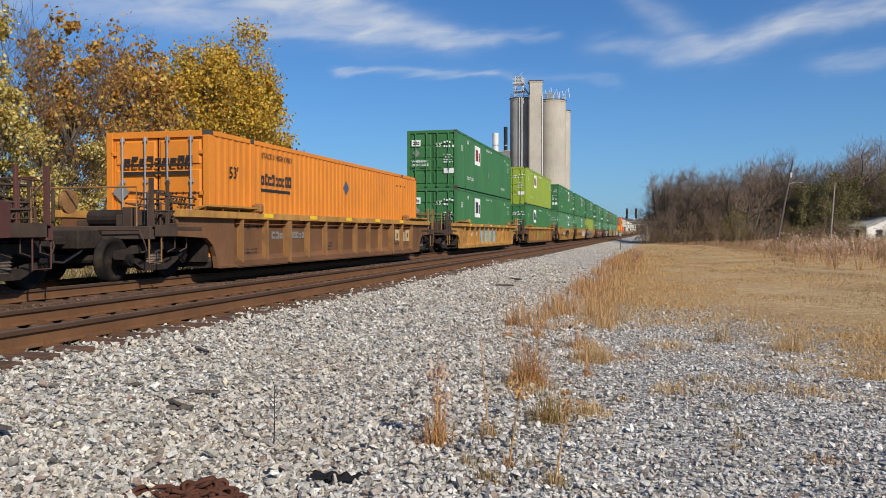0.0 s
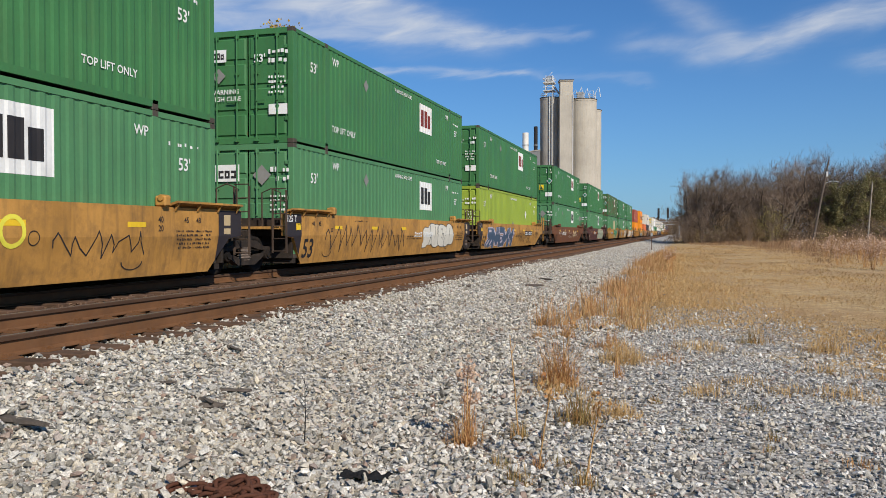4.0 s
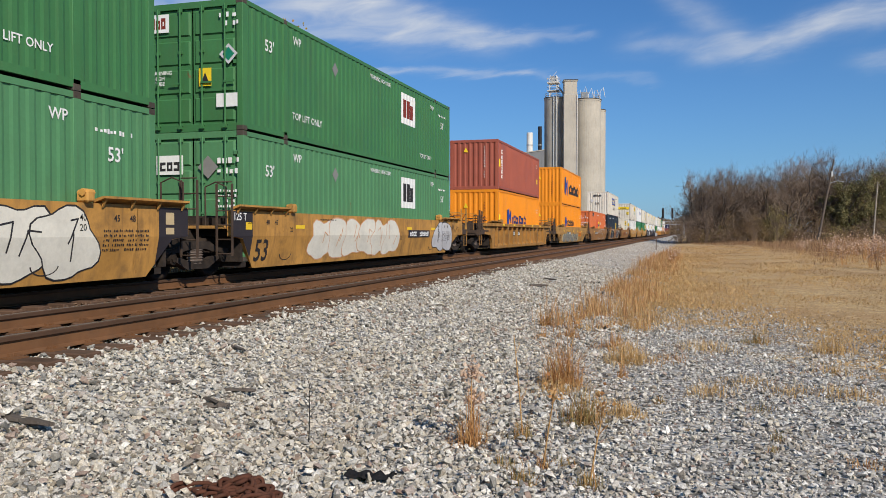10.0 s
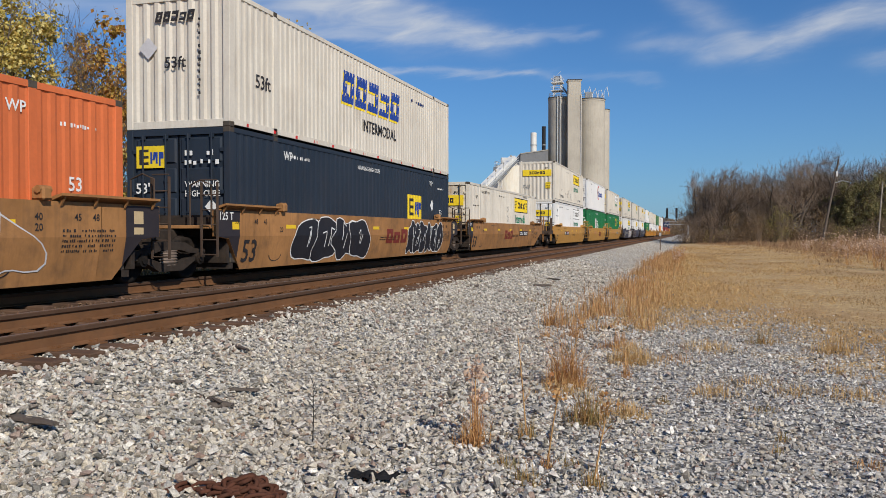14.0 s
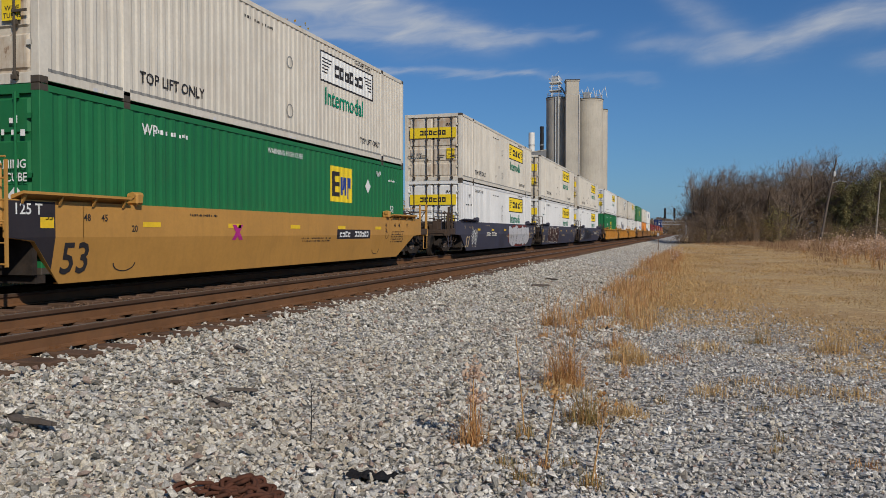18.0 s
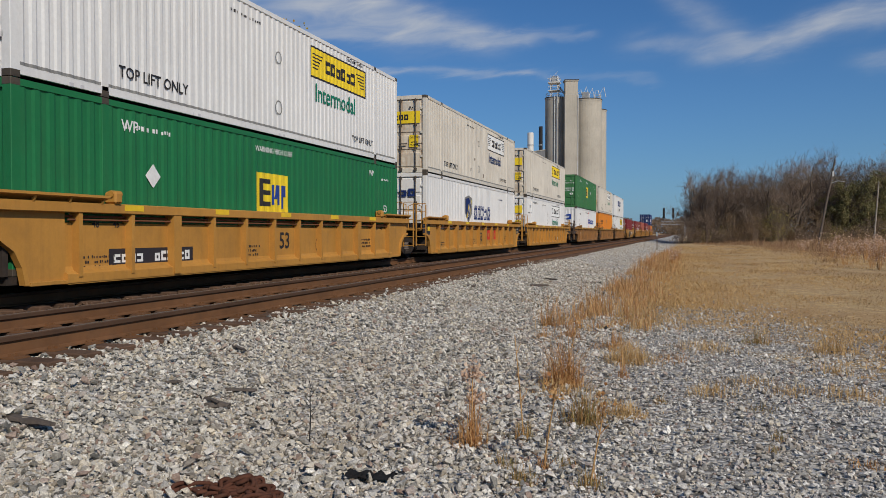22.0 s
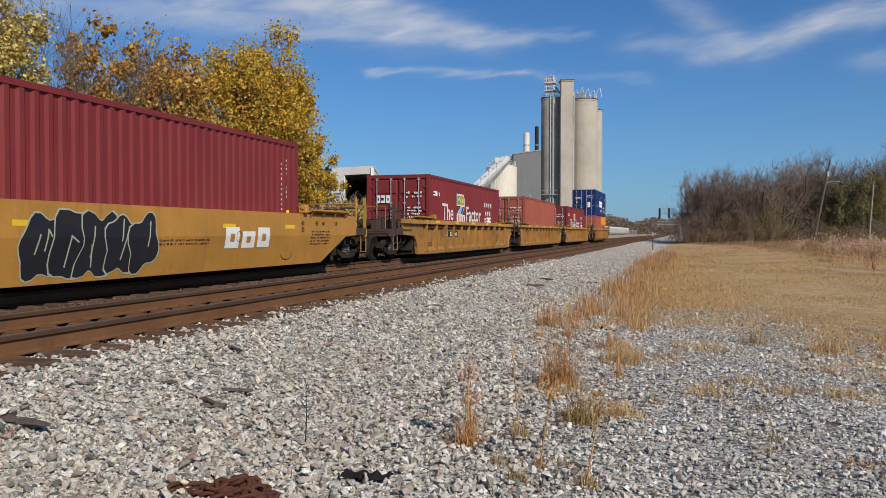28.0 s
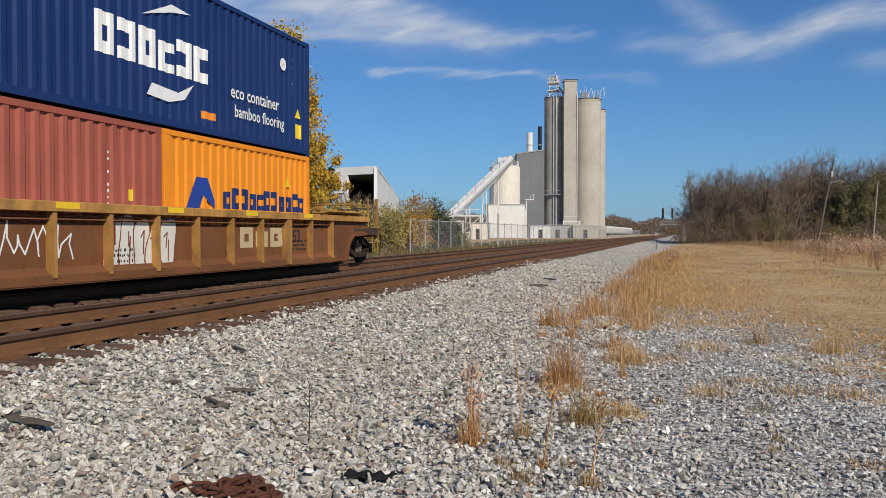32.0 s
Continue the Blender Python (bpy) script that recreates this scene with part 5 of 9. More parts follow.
    def tag(self, a0, a1, z0, z1, n, colour, seed, w=0.025):
        """A thin scrawl."""
        r = random.Random(seed)
        self.limits = (z0 - 0.05, z1 + 0.05)
        f = Form()
        h = z1 - z0
        p = (a0, z0 + h * 0.5)
        for k in range(n):
            u = a0 + (a1 - a0) * (k + 1) / n
            q = (u + r.uniform(-0.6, 0.6) * (a1 - a0) / n, z0 + h * (r.uniform(0.0, 0.35) if k % 2 else r.uniform(0.6, 1.0)))
            m = ((p[0] + q[0]) / 2 + r.uniform(-0.08, 0.08), (p[1] + q[1]) / 2 + r.uniform(-0.05, 0.05))
            self.stroke(f, p, m, w, 0.004 + 0.00003 * k)
            self.stroke(f, m, q, w, 0.0042 + 0.00003 * k)
            p = q
        self.spray(f, colour, "thin sprayed scrawl")


TEXTS = {}


def text_mesh(text):
    if text not in TEXTS:
        cu = bpy.data.curves.new("lettering", 'FONT')
        cu.body, cu.resolution_u, cu.size = text, 2, 1.0
        cu.offset = 0.014
        ob = bpy.data.objects.new("lettering", cu)
        me = bpy.data.meshes.new_from_object(ob)
        bpy.data.objects.remove(ob)
        me.materials.clear()
        me.materials.append(None)
        TEXTS[text] = me
    return TEXTS[text]


def green_box_marks(c, upper, logo_at, colour='white', end_style=0, rusty=False, logo=True, seed=1):
    """White marks of the green rental boxes."""
    s = Face(c, 'side', 53, '')
    if logo:
        s.patch("logo_panel", logo_at, logo_at + 1.5, 1.5, 2.55, 'white', 1)
        s.blocks(logo_at + 0.18, logo_at + 1.32, 1.72, 2.34, 3, 'brown' if upper else 'black', 2, 7, "logo_panel", holes=False)
    s.words("53'", -7.1, 1.95, 0.26, 'white')
    s.words("WP", -5.7, 2.4, 0.2, 'white')
    s.words("WARNING HIGH CUBE", -0.6, 2.52, 0.12, 'white')
    s.diamond(-3.2 if logo_at > 0 else 0.1, 1.15 if logo_at < 0 else 2.25, 0.2, 'grey')
    s.words("WP", 5.5, 2.4, 0.18, 'white')
    s.bars(6.5, 7.5, 2.3, 2.45, 1, 'white', seed=seed)
    s.words("53'", 6.8, 1.85, 0.24, 'white')
    if upper:
        s.words("TOP LIFT ONLY", -5.75, 0.55, 0.17, 'white')
        s.words("TOP LIFT ONLY", 4.2, 0.5, 0.14, 'white')
    e = Face(c, 'end', 53)
    if end_style == 0:
        e.patch("logo_panel", -1.05, -0.58, 2.1, 2.42, 'white', 1)
        e.blocks(-0.98, -0.64, 2.17, 2.34, 3, 'black', 2, 3)
        e.words("53'", 0.2, 2.05, 0.2, 'white')
        e.bars(0.62, 1.16, 2.02, 2.45, 2, 'white', 2, seed + 3)
        e.diamond(-0.8, 1.75, 0.2, 'grey')
        e.bars(0.62, 1.1, 1.25, 1.75, 4, 'white', 2, seed + 5)
        e.patch("data_plate", 0.62, 1.14, 0.72, 0.98, 'white', 1)
        e.words("WARNING", -1.05, 1.28, 0.12, 'white')
        e.words("HIGH CUBE", -1.05, 1.1, 0.12, 'white')
    elif end_style == 1:
        e.patch("logo_panel", -1.14, -0.56, 2.25, 2.66, 'white', 1)
        e.blocks(-1.06, -0.64, 2.33, 2.58, 3, 'brown', 2, 4)
        e.bars(0.72, 1.2, 2.3, 2.68, 2, 'white', 2, seed + 7)
        e.diamond(0.95, 1.68, 0.23, 'silver', 1)
        e.diamond(0.95, 1.68, 0.15, 'deepteal', 2)
        e.patch("warning_sign", 0.2, 0.52, 1.0, 1.4, 'panel', 1)
        e.shape([(0.26, 1.08), (0.46, 1.08), (0.36, 1.3)], 'black', 2, "warning_sign")
        e.patch("data_plate", 0.64, 1.17, 0.52, 0.82, 'white', 1)
        e.words("WARNING", -1.08, 1.3, 0.085, 'white')
        e.words("HIGH", -0.98, 1.18, 0.085, 'white')
        e.words("CUBE", -0.98, 1.06, 0.085, 'white')
    else:
        e.patch("logo_panel", -0.92, -0.22, 1.95, 2.38, 'white', 1)
        e.blocks(-0.84, -0.3, 2.03, 2.28, 3, 'black', 2, 5)
        e.diamond(0.42, 2.1, 0.26, 'grey')
        e.bars(0.66, 1.2, 1.95, 2.4, 2, 'white', 2, seed + 9)
        e.bars(0.66, 1.15, 1.2, 1.65, 4, 'white', 2, seed + 11)


def freight_panel(s, a, z, white=False, intermodal='green', z_text=1.2, framed=True):
    """Yellow or white name panel with plain blocks, and the word beneath."""
    s.patch("name_panel", a, a + 3.72, z, z + 0.82, 'black', 1)
    s.patch("name_panel", a + 0.05, a + 3.67, z + 0.05, z + 0.77, 'white' if white else 'panel', 2)
    s.blocks(a + 0.85, a + 2.95, z + 0.24, z + 0.58, 6, 'black', 3, 12, "name_panel")
    for sgn, u in ((1, a + 0.12), (-1, a + 3.6)):
        f = Form()
        for k in range(5):
            s.strip(f, min(u, u + sgn * (0.62 - 0.08 * k)), max(u, u + sgn * (0.62 - 0.08 * k)), z + 0.6 - 0.09 * k, z + 0.635 - 0.09 * k, 0.0105)
        part("name_panel", f, INK['black'], s.parent)["kind"] = "stuff"
    s.words("Intermodal", a + 0.25, z_text, 0.46, intermodal, 2, 0.92)


def freight_marks(c, upper, white=False, stain=0, end_panel=True, intermodal='green', end=True):
    s = Face(c, 'side', 53, 'fine')
    freight_panel(s, 1.62, 1.78, white, intermodal, 1.2)
    if upper:
        s.words("TOP LIFT ONLY", -5.75, 0.42, 0.2, 'black')
        s.words("TOP LIFT ONLY", 4.3, 0.42, 0.16, 'black')
        s.patch("bottom_stripe", -7.9, 7.9, 0.19, 0.24, 'grey', 1)
        for k in range(5):
            s.patch("reflector", -7.0 + k * 3.4, -6.6 + k * 3.4, 0.05, 0.11, 'silver', 5)
    else:
        s.words("WP", -6.9, 2.2, 0.16, 'black')
        s.bars(-7.3, -6.3, 1.85, 2.0, 1, 'black', 2, 5)
        s.words("STACK LIMIT 3 HIGH", -5.8, 2.5, 0.12, 'black')
    s.words("STACK LIMIT 3 HIGH", 3.9, 2.66, 0.09, 'black')
    s.bars(-2.2, -0.9, 2.48, 2.6, 1, 'black', 2, 8)
    s.ring(-0.1, 0.72 if upper else 1.4, 0.14, 0.17, 'grey', 2, 1.0, 45, 405)
    s.ring(-0.1, 1.9, 0.12, 0.15, 'grey', 2, 1.0, 45, 405)
    for k in range(stain):
        r = random.Random(k + 40)
        u, z = -5 + r.uniform(0, 9), 0.35 + r.uniform(0, 0.8)
        s.patch("rust_run", u, u + 0.06, z, z + r.uniform(0.1, 0.35), 'darkbrown', 2)
    if end:
        e = Face(c, 'end', 53)
        if end_panel:
            e.patch("name_panel", -1.05, 1.05, 1.85, 2.3, 'panel', 1)
            e.blocks(-0.6, 0.6, 1.97, 2.18, 6, 'black', 2, 14, "name_panel")
        e.patch("warning_sign", 0.62, 0.98, 0.95, 1.4, 'panel', 1)
        e.words("CAUTION", 0.64, 1.28, 0.075, 'black', 2, 0.8)
        e.words("WIDE", 0.68, 1.1, 0.075, 'black')
        e.words("TURNS", 0.65, 0.99, 0.075, 'black')
        e.bars(-1.0, -0.5, 1.0, 1.3, 2, 'grey', 2, 21)
        e.bars(0.62, 1.05, 2.4, 2.55, 1, 'black', 2, 23)


def emp_panel(f, a, z, w, h, layer=1):
    f.patch("logo_panel", a, a + w, z, z + h, 'panel', layer)
    f.patch("logo_panel", a + w * 0.1, a + w * 0.2, z + h * 0.15, z + h * 0.85, 'black', layer + 1)
    for k in range(3):
        f.patch("logo_panel", a + w * 0.2, a + w * 0.42, z + h * (0.15 + 0.29 * k), z + h * (0.27 + 0.29 * k), 'black', layer + 1)
    f.patch("logo_panel", a + w * 0.48, a + w * 0.55, z + h * 0.2, z + h * 0.72, 'blue', layer + 1)
    f.patch("logo_panel", a + w * 0.55, a + w * 0.64, z + h * 0.35, z + h * 0.72, 'blue', layer + 1, w * 0.04)
    f.patch("logo_panel", a + w * 0.66, a + w * 0.73, z + h * 0.2, z + h * 0.72, 'blue', layer + 1)
    f.patch("logo_panel", a + w * 0.77, a + w * 0.83, z + h * 0.1, z + h * 0.72, 'blue', layer + 1)
    f.patch("logo_panel", a + w * 0.83, a + w * 0.93, z + h * 0.42, z + h * 0.72, 'blue', layer + 1)


def emp_marks(c, at, doors=True, diamond=1.2, light='white', z=1.5, h=0.98, extra=True):
    s = Face(c, 'side', 53, '')
    emp_panel(s, at, z, 1.5, h)
    s.diamond(at + 1.5 + diamond, z + 0.55, 0.22, 'white')
    s.words("53", -7.2, 0.95, 0.26, light)
    s.words("WARNING HIGH CUBE", -1.2, 2.5, 0.12, light)
    s.words("WP", -5.7, 2.4, 0.2, light)
    s.words("WP", 5.6, 2.4, 0.17, light)
    s.words("53", 6.8, 1.3, 0.22, light)
    s.bars(6.5, 7.5, 2.3, 2.42, 1, light, 2, 4)
    s.bars(-5.6, -4.3, 2.45, 2.6, 1, light, 2, 6)
    e = Face(c, 'end', 53)
    emp_panel(e, -1.03, 2.05, 0.75, 0.48)
    if doors:
        e.bars(0.2, 1.05, 2.1, 2.5, 2, light, 2, 9)
        e.words("WARNING", 0.2, 1.62, 0.13, light, 2, 0.95)
        e.words("HIGH CUBE", 0.2, 1.42, 0.13, light, 2, 0.9)
        e.words("53'", -1.05, 1.5, 0.22, light)
        e.diamond(0.85, 1.2 if extra else 0.95, 0.16, 'white')


def car_marks(car, style, number_at=None, number='plate', dark=True, rear_text=True, front53=True, logo_at=None, logo='brown', reflect=True, black_end=False, seed=1):
    """Stencils that every well car carries."""
    s = Face(car, 'car', ribbed=style == 'ribbed')
    t = 'black' if dark else 'tanmark'
    if style == 'smooth':
        if front53:
            s.words("53", -7.8, 0.30, 0.48, t, 2, 0.95)
        for k, (u, w) in enumerate(((5.95, "40"), (6.75, "45"), (7.15, "48"), (7.95, "53"))):
            s.words(w, u, 1.12, 0.11, t)
            s.words(w if k else "20", -u - 0.2 if k else -6.2, 1.12 if k else 0.95, 0.11, t)
        s.words("20", 5.95, 0.96, 0.11, t)
        s.bars(6.5, 7.7, 0.62, 1.02, 5, t, 2, seed)
        s.bars(-4.5, -3.5, 1.25, 1.33, 1, t, 2, seed + 2)
        s.bars(0.2, 1.9, 0.7, 0.84, 2, t, 2, seed + 3)
        s.ring(3.0 if number_at is None or number_at > 4 or number_at < 1 else 6.1, 0.85, 0.1, 0.115, t, 2)
        for k in range(2):
            u = -6.3 + k * 11.6
            s.ring(u, 0.42, 0.13, 0.145, t, 2, 2.0, 180, 360)
    else:
        b = s.base
        for k, (u, w) in enumerate(((6.0, "40"), (6.4, "45"), (-6.0, "45"), (-6.5, "48"))):
            s.words(w, u, 1.02, 0.12, t)
        s.words("53", 7.05 if front53 else -0.2, 0.56, 0.38, t)
        s.bars(-6.7, -5.9, 0.35, 0.6, 3, t, 2, seed)
        s.bars(4.7, 5.6, 0.5, 0.8, 3, t, 2, seed + 1)
        s.bars(-1.9, -1.1, 0.42, 0.7, 3, t, 2, seed + 2)
        s.ring(1.9, 0.62, 0.16, 0.175, t, 2, 0.8, 45, 405)
    if reflect:
        top = Face(car, 'car', ribbed=False)
        if style == 'ribbed':
            top.base = 1.5005
        for k in range(5):
            u = -5.9 + k * 2.75
            top.patch("reflector", u, u + 0.5, 1.30 if style == 'ribbed' else 1.03, 1.40 if style == 'ribbed' else 1.12, 'yellow', 1)
    if number_at is not None:
        if number == 'plate':
            s.patch("number_plate", number_at, number_at + 2.4, 0.76, 1.02, 'plate', 1)
            s.blocks(number_at + 0.15, number_at + 0.9, 0.81, 0.97, 4, 'white', 2, seed + 8, "number_plate")
            s.blocks(number_at + 1.2, number_at + 2.25, 0.81, 0.97, 6, 'white', 2, seed + 9, "number_plate")
        else:
            s.blocks(number_at, number_at + 0.9, 0.78, 0.96, 4, number, 2, seed + 8, "lettering")
            s.blocks(number_at + 1.1, number_at + 2.2, 0.78, 0.96, 6, number, 2, seed + 9, "lettering")
    if logo_at is not None:
        s.blocks(logo_at, logo_at + 2.0, 0.6, 1.05, 3, logo, 2, 4)
    front_end, rear_end = next(u[2:4] for (c, _), u in zip(TRAIN, UNITS) if c is car)
    if black_end and style == 'ribbed' or style == 'smooth' and 'joint' in (front_end, rear_end):
        e = Face(car, 'car', ribbed=False)
        e.base = 1.446 if style == 'smooth' else 1.386
        if front_end == 'joint':
            e.patch("end_plate", -8.84, -7.95, 0.86, 1.39, 'plate', 1)
            if style == 'smooth':
                e.shape([(-7.95, 0.37), (-7.95, 0.86), (-8.84, 0.86), (-8.36, 0.81)], 'plate', 1, "end_plate")
            e.words("125 T", -8.75, 1.2, 0.16, 'white')
            e.patch("end_plate", -8.25, -7.98, 1.0, 1.16, 'yellow', 2)
        if rear_end == 'joint':
            e.patch("end_plate", 7.95, 8.84, 0.86, 1.39, 'plate', 1)
            if style == 'smooth':
                e.shape([(7.95, 0.37), (8.36, 0.81), (8.84, 0.86), (7.95, 0.86)], 'plate', 1, "end_plate")
            e.patch("end_plate", 8.15, 8.4, 1.08, 1.3, 'tanmark', 2)
            e.patch("end_plate", 8.15, 8.4, 0.9, 1.02, 'tanmark', 2)
    return s


def dress_train():
    C = {i: v for i, v in enumerate(TRAIN)}
    car_marks(C[0][0], 'smooth', -3.0, 'white', dark=False, seed=99)

    def box(n, k):
        return C[n][1][k]
    # 1: orange box in the brown car
    s = Face(box(1, 0), 'side', 53, '')
    s.blocks(-5.62, -3.88, 1.83, 2.12, 9, 'black', 2, 2, "emblem")
    s.patch("emblem", -5.62, -3.95, 1.66, 1.74, 'black', 2)
    s.words("STACK 3 HIGH ONLY", -5.6, 2.5, 0.13, 'black')
    s.words("53'", -7.2, 1.9, 0.26, 'black')
    s.diamond(0.15, 2.05, 0.24, 'slateblue')
    s.bars(5.4, 6.6, 2.4, 2.52, 1, 'black')
    e = Face(box(1, 0), 'end', 53)
    e.blocks(-0.83, 0.92, 2.1, 2.34, 9, 'black', 2, 2, "emblem")
    e.patch("emblem", -0.85, 0.88, 1.93, 2.0, 'black', 2)
    e.bars(-0.5, 0.0, 1.3, 1.6, 2, 'black', 2, 3)
    e.bars(0.3, 1.0, 1.1, 1.6, 4, 'black', 2, 4)
    e.diamond(-0.9, 1.55, 0.22, 'grey')
    car_marks(C[1][0], 'ribbed', -5.2, 'grey', True, logo_at=5.0, logo='tanmark', seed=1)
    # 2
    for k in (0, 1):
        green_box_marks(box(2, k), k == 1, -3.7, seed=20 + k)
    s = car_marks(C[2][0], 'ribbed', -5.7, 'white', seed=2)
    s.graffiti(-2.3, 2.5, 0.24, 1.2, 5, 'sky', 'sprayblue', 21, None, 'white', 0.2, 0.34)
    s.tag(-7.6, -6.1, 0.35, 1.1, 12, 'deepteal', 22, 0.03)
    # 3
    green_box_marks(box(3, 0), False, -3.7, seed=30)
    green_box_marks(box(3, 1), True, -3.6, seed=31)
    s = car_marks(C[3][0], 'ribbed', -5.4, 'white', seed=3)
    s.graffiti(-3.5, 2.2, 0.28, 1.12, 8, 'teal', 'sky', 31, None, None, 0.25, 0.28)
    s.tag(3.0, 6.0, 0.6, 1.1, 14, 'white', 32, 0.03)
    # 4 to 6
    for n in (4, 5):
        for k in (0, 1):
            green_box_marks(box(n, k), k == 1, 2.1, end_style=2 if k == 0 else 0, seed=40 + n + k)
    green_box_marks(box(6, 0), False, -9, logo=False, seed=48)
    Face(box(6, 0), 'side', 53, '').diamond(4.0, 1.75, 0.25, 'white', 3)
    green_box_marks(box(6, 1), True, 1.76, seed=49)
    s = car_marks(C[4][0], 'smooth', -5.1, 'white', seed=4, black_end=False)
    s.graffiti(-2.2, 1.6, 0.3, 1.2, 3, 'sootgrey', 'darkbrown', 41, None, None, 0.25, 0.3)
    s.tag(-7.0, -4.2, 0.3, 1.3, 16, 'black', 42, 0.035)
    s.ring(2.6, 0.95, 0.18, 0.25, 'lemon', 2)
    s.tag(3.4, 5.6, 0.4, 1.0, 12, 'black', 43)
    s = car_marks(C[5][0], 'smooth', 1.0, 'white', seed=5, black_end=True)
    s.tag(-6.5, 0.0, 0.3, 1.2, 26, 'black', 51, 0.035)
    s.graffiti(2.2, 6.0, 0.35, 1.15, 4, 'cream', 'black', 52, None, None, 0.3, 0.3)
    s = car_marks(C[6][0], 'smooth', 3.0, 'plate', seed=6, black_end=True)
    s.graffiti(-7.0, -0.6, 0.18, 1.2, 5, 'slateblue', 'lilac', 61, None, 'lilac', 0.5, 0.34)
    s.tag(0.9, 4.8, 0.25, 1.25, 30, 'black', 62, 0.03)
    s.patch("graffiti", -2.1, -1.5, 0.85, 1.15, 'deepteal', 1)
    # 7 and 8
    for n in (7, 8):
        green_box_marks(box(n, 0), False, 2.15, end_style=2, seed=70 + n)
        green_box_marks(box(n, 1), True, 2.15, end_style=1, seed=75 + n)
    s = car_marks(C[7][0], 'smooth', -4.5, 'white', seed=7, logo_at=2.2, logo='tanmark')
    s.tag(-6.3, -2.0, 0.55, 1.25, 34, 'cream', 71, 0.016)
    s.tag(-1.0, 5.5, 0.45, 1.15, 26, 'cream', 72, 0.018)
    s = car_marks(C[8][0], 'smooth', -3.6, 'white', dark=False, seed=8)
    for k in range(8):
        s.patch("graffiti", -4.4 + k * 0.55, -4.1 + k * 0.55, 0.86, 0.96, 'orange', 1)
    s.graffiti(0.9, 7.0, 0.18, 1.2, 6, 'sage', 'darkbrown', 81, 'peach', 'sand', 0.45, 0.36)
    # 9 to 11
    green_box_marks(box(9, 0), False, 2.1, end_style=0, logo=False, seed=90)
    patched = Face(box(9, 0), 'side', 53, '')
    patched.patch("paint_patch", 1.3, 3.75, 1.15, 2.36, 'sand', 1)
    patched.patch("paint_patch", 2.0, 2.9, 2.40, 2.66, 'slateblue', 1)
    patched.patch("paint_patch", 3.75, 5.1, 2.34, 2.6, 'slateblue', 1)
    green_box_marks(box(9, 1), True, 2.15, end_style=1, seed=91)
    for n in (10, 11):
        green_box_marks(box(n, 0), False, 2.2, end_style=2, seed=100 + n)
        green_box_marks(box(n, 1), True, 2.2, end_style=1, seed=105 + n)
    s = car_marks(C[9][0], 'smooth', -4.4, 'plate', seed=9)
    s.graffiti(0.4, 5.7, 0.17, 1.37, 10, 'teal', 'lemon', 93, 'peach', 'deepteal', 0.7, 0.36)
    s = car_marks(C[10][0], 'smooth', None, seed=10, logo_at=1.2, logo='brown', black_end=True)
    s.tag(-5.0, -2.9, 0.3, 1.25, 14, 'sky', 101, 0.05)
    s.graffiti(3.2, 6.2, 0.18, 1.22, 3, 'cream', 'black', 102, None, None, 0.4, 0.4)
    s = car_marks(C[11][0], 'smooth', 2.5, 'plate', seed=11, black_end=True)
    s.graffiti(-4.9, 1.4, 0.22, 1.2, 6, 'cream', 'peach', 111, None, 'brown', 0.4, 0.32)
    s.graffiti(5.6, 7.8, 0.2, 1.2, 2, 'silver', 'black', 112, 'silver', None, 0.4, 0.4)
    s.tag(7.0, 9.0, 0.95, 1.3, 12, 'black', 113)
    # 12 and 13: 40-foot boxes
    s = Face(box(12, 0), 'side', 40)
    s.shape([(-3.83, 1.12), (-3.4, 1.12), (-3.25, 1.5), (-2.75, 1.12), (-2.8, 1.95), (-3.2, 1.6), (-3.3, 1.95), (-3.75, 1.9)], 'blue')
    s.blocks(-2.4, 1.57, 1.15, 1.62, 11, 'navyblue', 2, 6, "emblem")
    s = Face(box(12, 1), 'side', 40)
    for k in range(6):
        s.blocks(-5.22, -4.92, 0.62 + k * 0.26, 0.82 + k * 0.26, 1, 'white', 2, 70 + k, "emblem")
    for n, k in ((12, 0), (12, 1), (13, 0), (13, 1)):
        e = Face(box(n, k), 'end', 40)
        e.shape([(-0.55, 1.95), (-0.3, 1.95), (-0.43, 2.2)], 'panel', 2, "warning_sign")
        e.bars(0.55, 0.62, 0.6, 2.3, 12, 'white' if (n, k) == (12, 1) else 'brown', 2, n + k)
        z = Face(box(n, k), 'side', 40)
        z.bars(4.9, 5.6, 1.9, 2.2, 2, 'white', 2, n)
        z.patch("data_plate", -5.85, -5.4, 1.2, 1.6, 'panel', 1)
        z.patch("data_plate", 5.3, 5.6, 0.9, 1.2, 'panel', 1)
    s = Face(box(13, 1), 'side', 40)
    s.shape([(-4.36, 0.95), (-3.7, 0.8), (-3.45, 1.5), (-2.6, 0.7), (-2.7, 2.1), (-3.4, 1.75), (-3.6, 2.25), (-4.25, 2.2)], 'blue')
    s.blocks(-1.9, 4.42, 0.95, 1.75, 11, 'black', 2, 6, "emblem")
    s = Face(box(13, 0), 'side', 40)
    s.shape([(-4.06, 1.15), (-3.65, 1.15), (-3.5, 1.5), (-3.0, 1.15), (-3.05, 1.95), (-3.45, 1.6), (-3.55, 1.95), (-4.0, 1.9)], 'blue')
    s.blocks(-2.65, 1.18, 1.2, 1.68, 11, 'black', 2, 6, "emblem")
    car_marks(C[12][0], 'ribbed', -2.9, 'plate', seed=12)
    s = car_marks(C[13][0], 'smooth', -4.2, 'plate', seed=13, logo_at=3.2, logo='orange')
    s.graffiti(-5.7, 3.0, 0.2, 0.85, 9, 'grey', 'sootgrey', 131, 'sand', 'sage', 0.5, 0.34)
    # 14 to 16
    emp_marks(box(14, 0), -0.5, True, z=1.12, h=0.72)
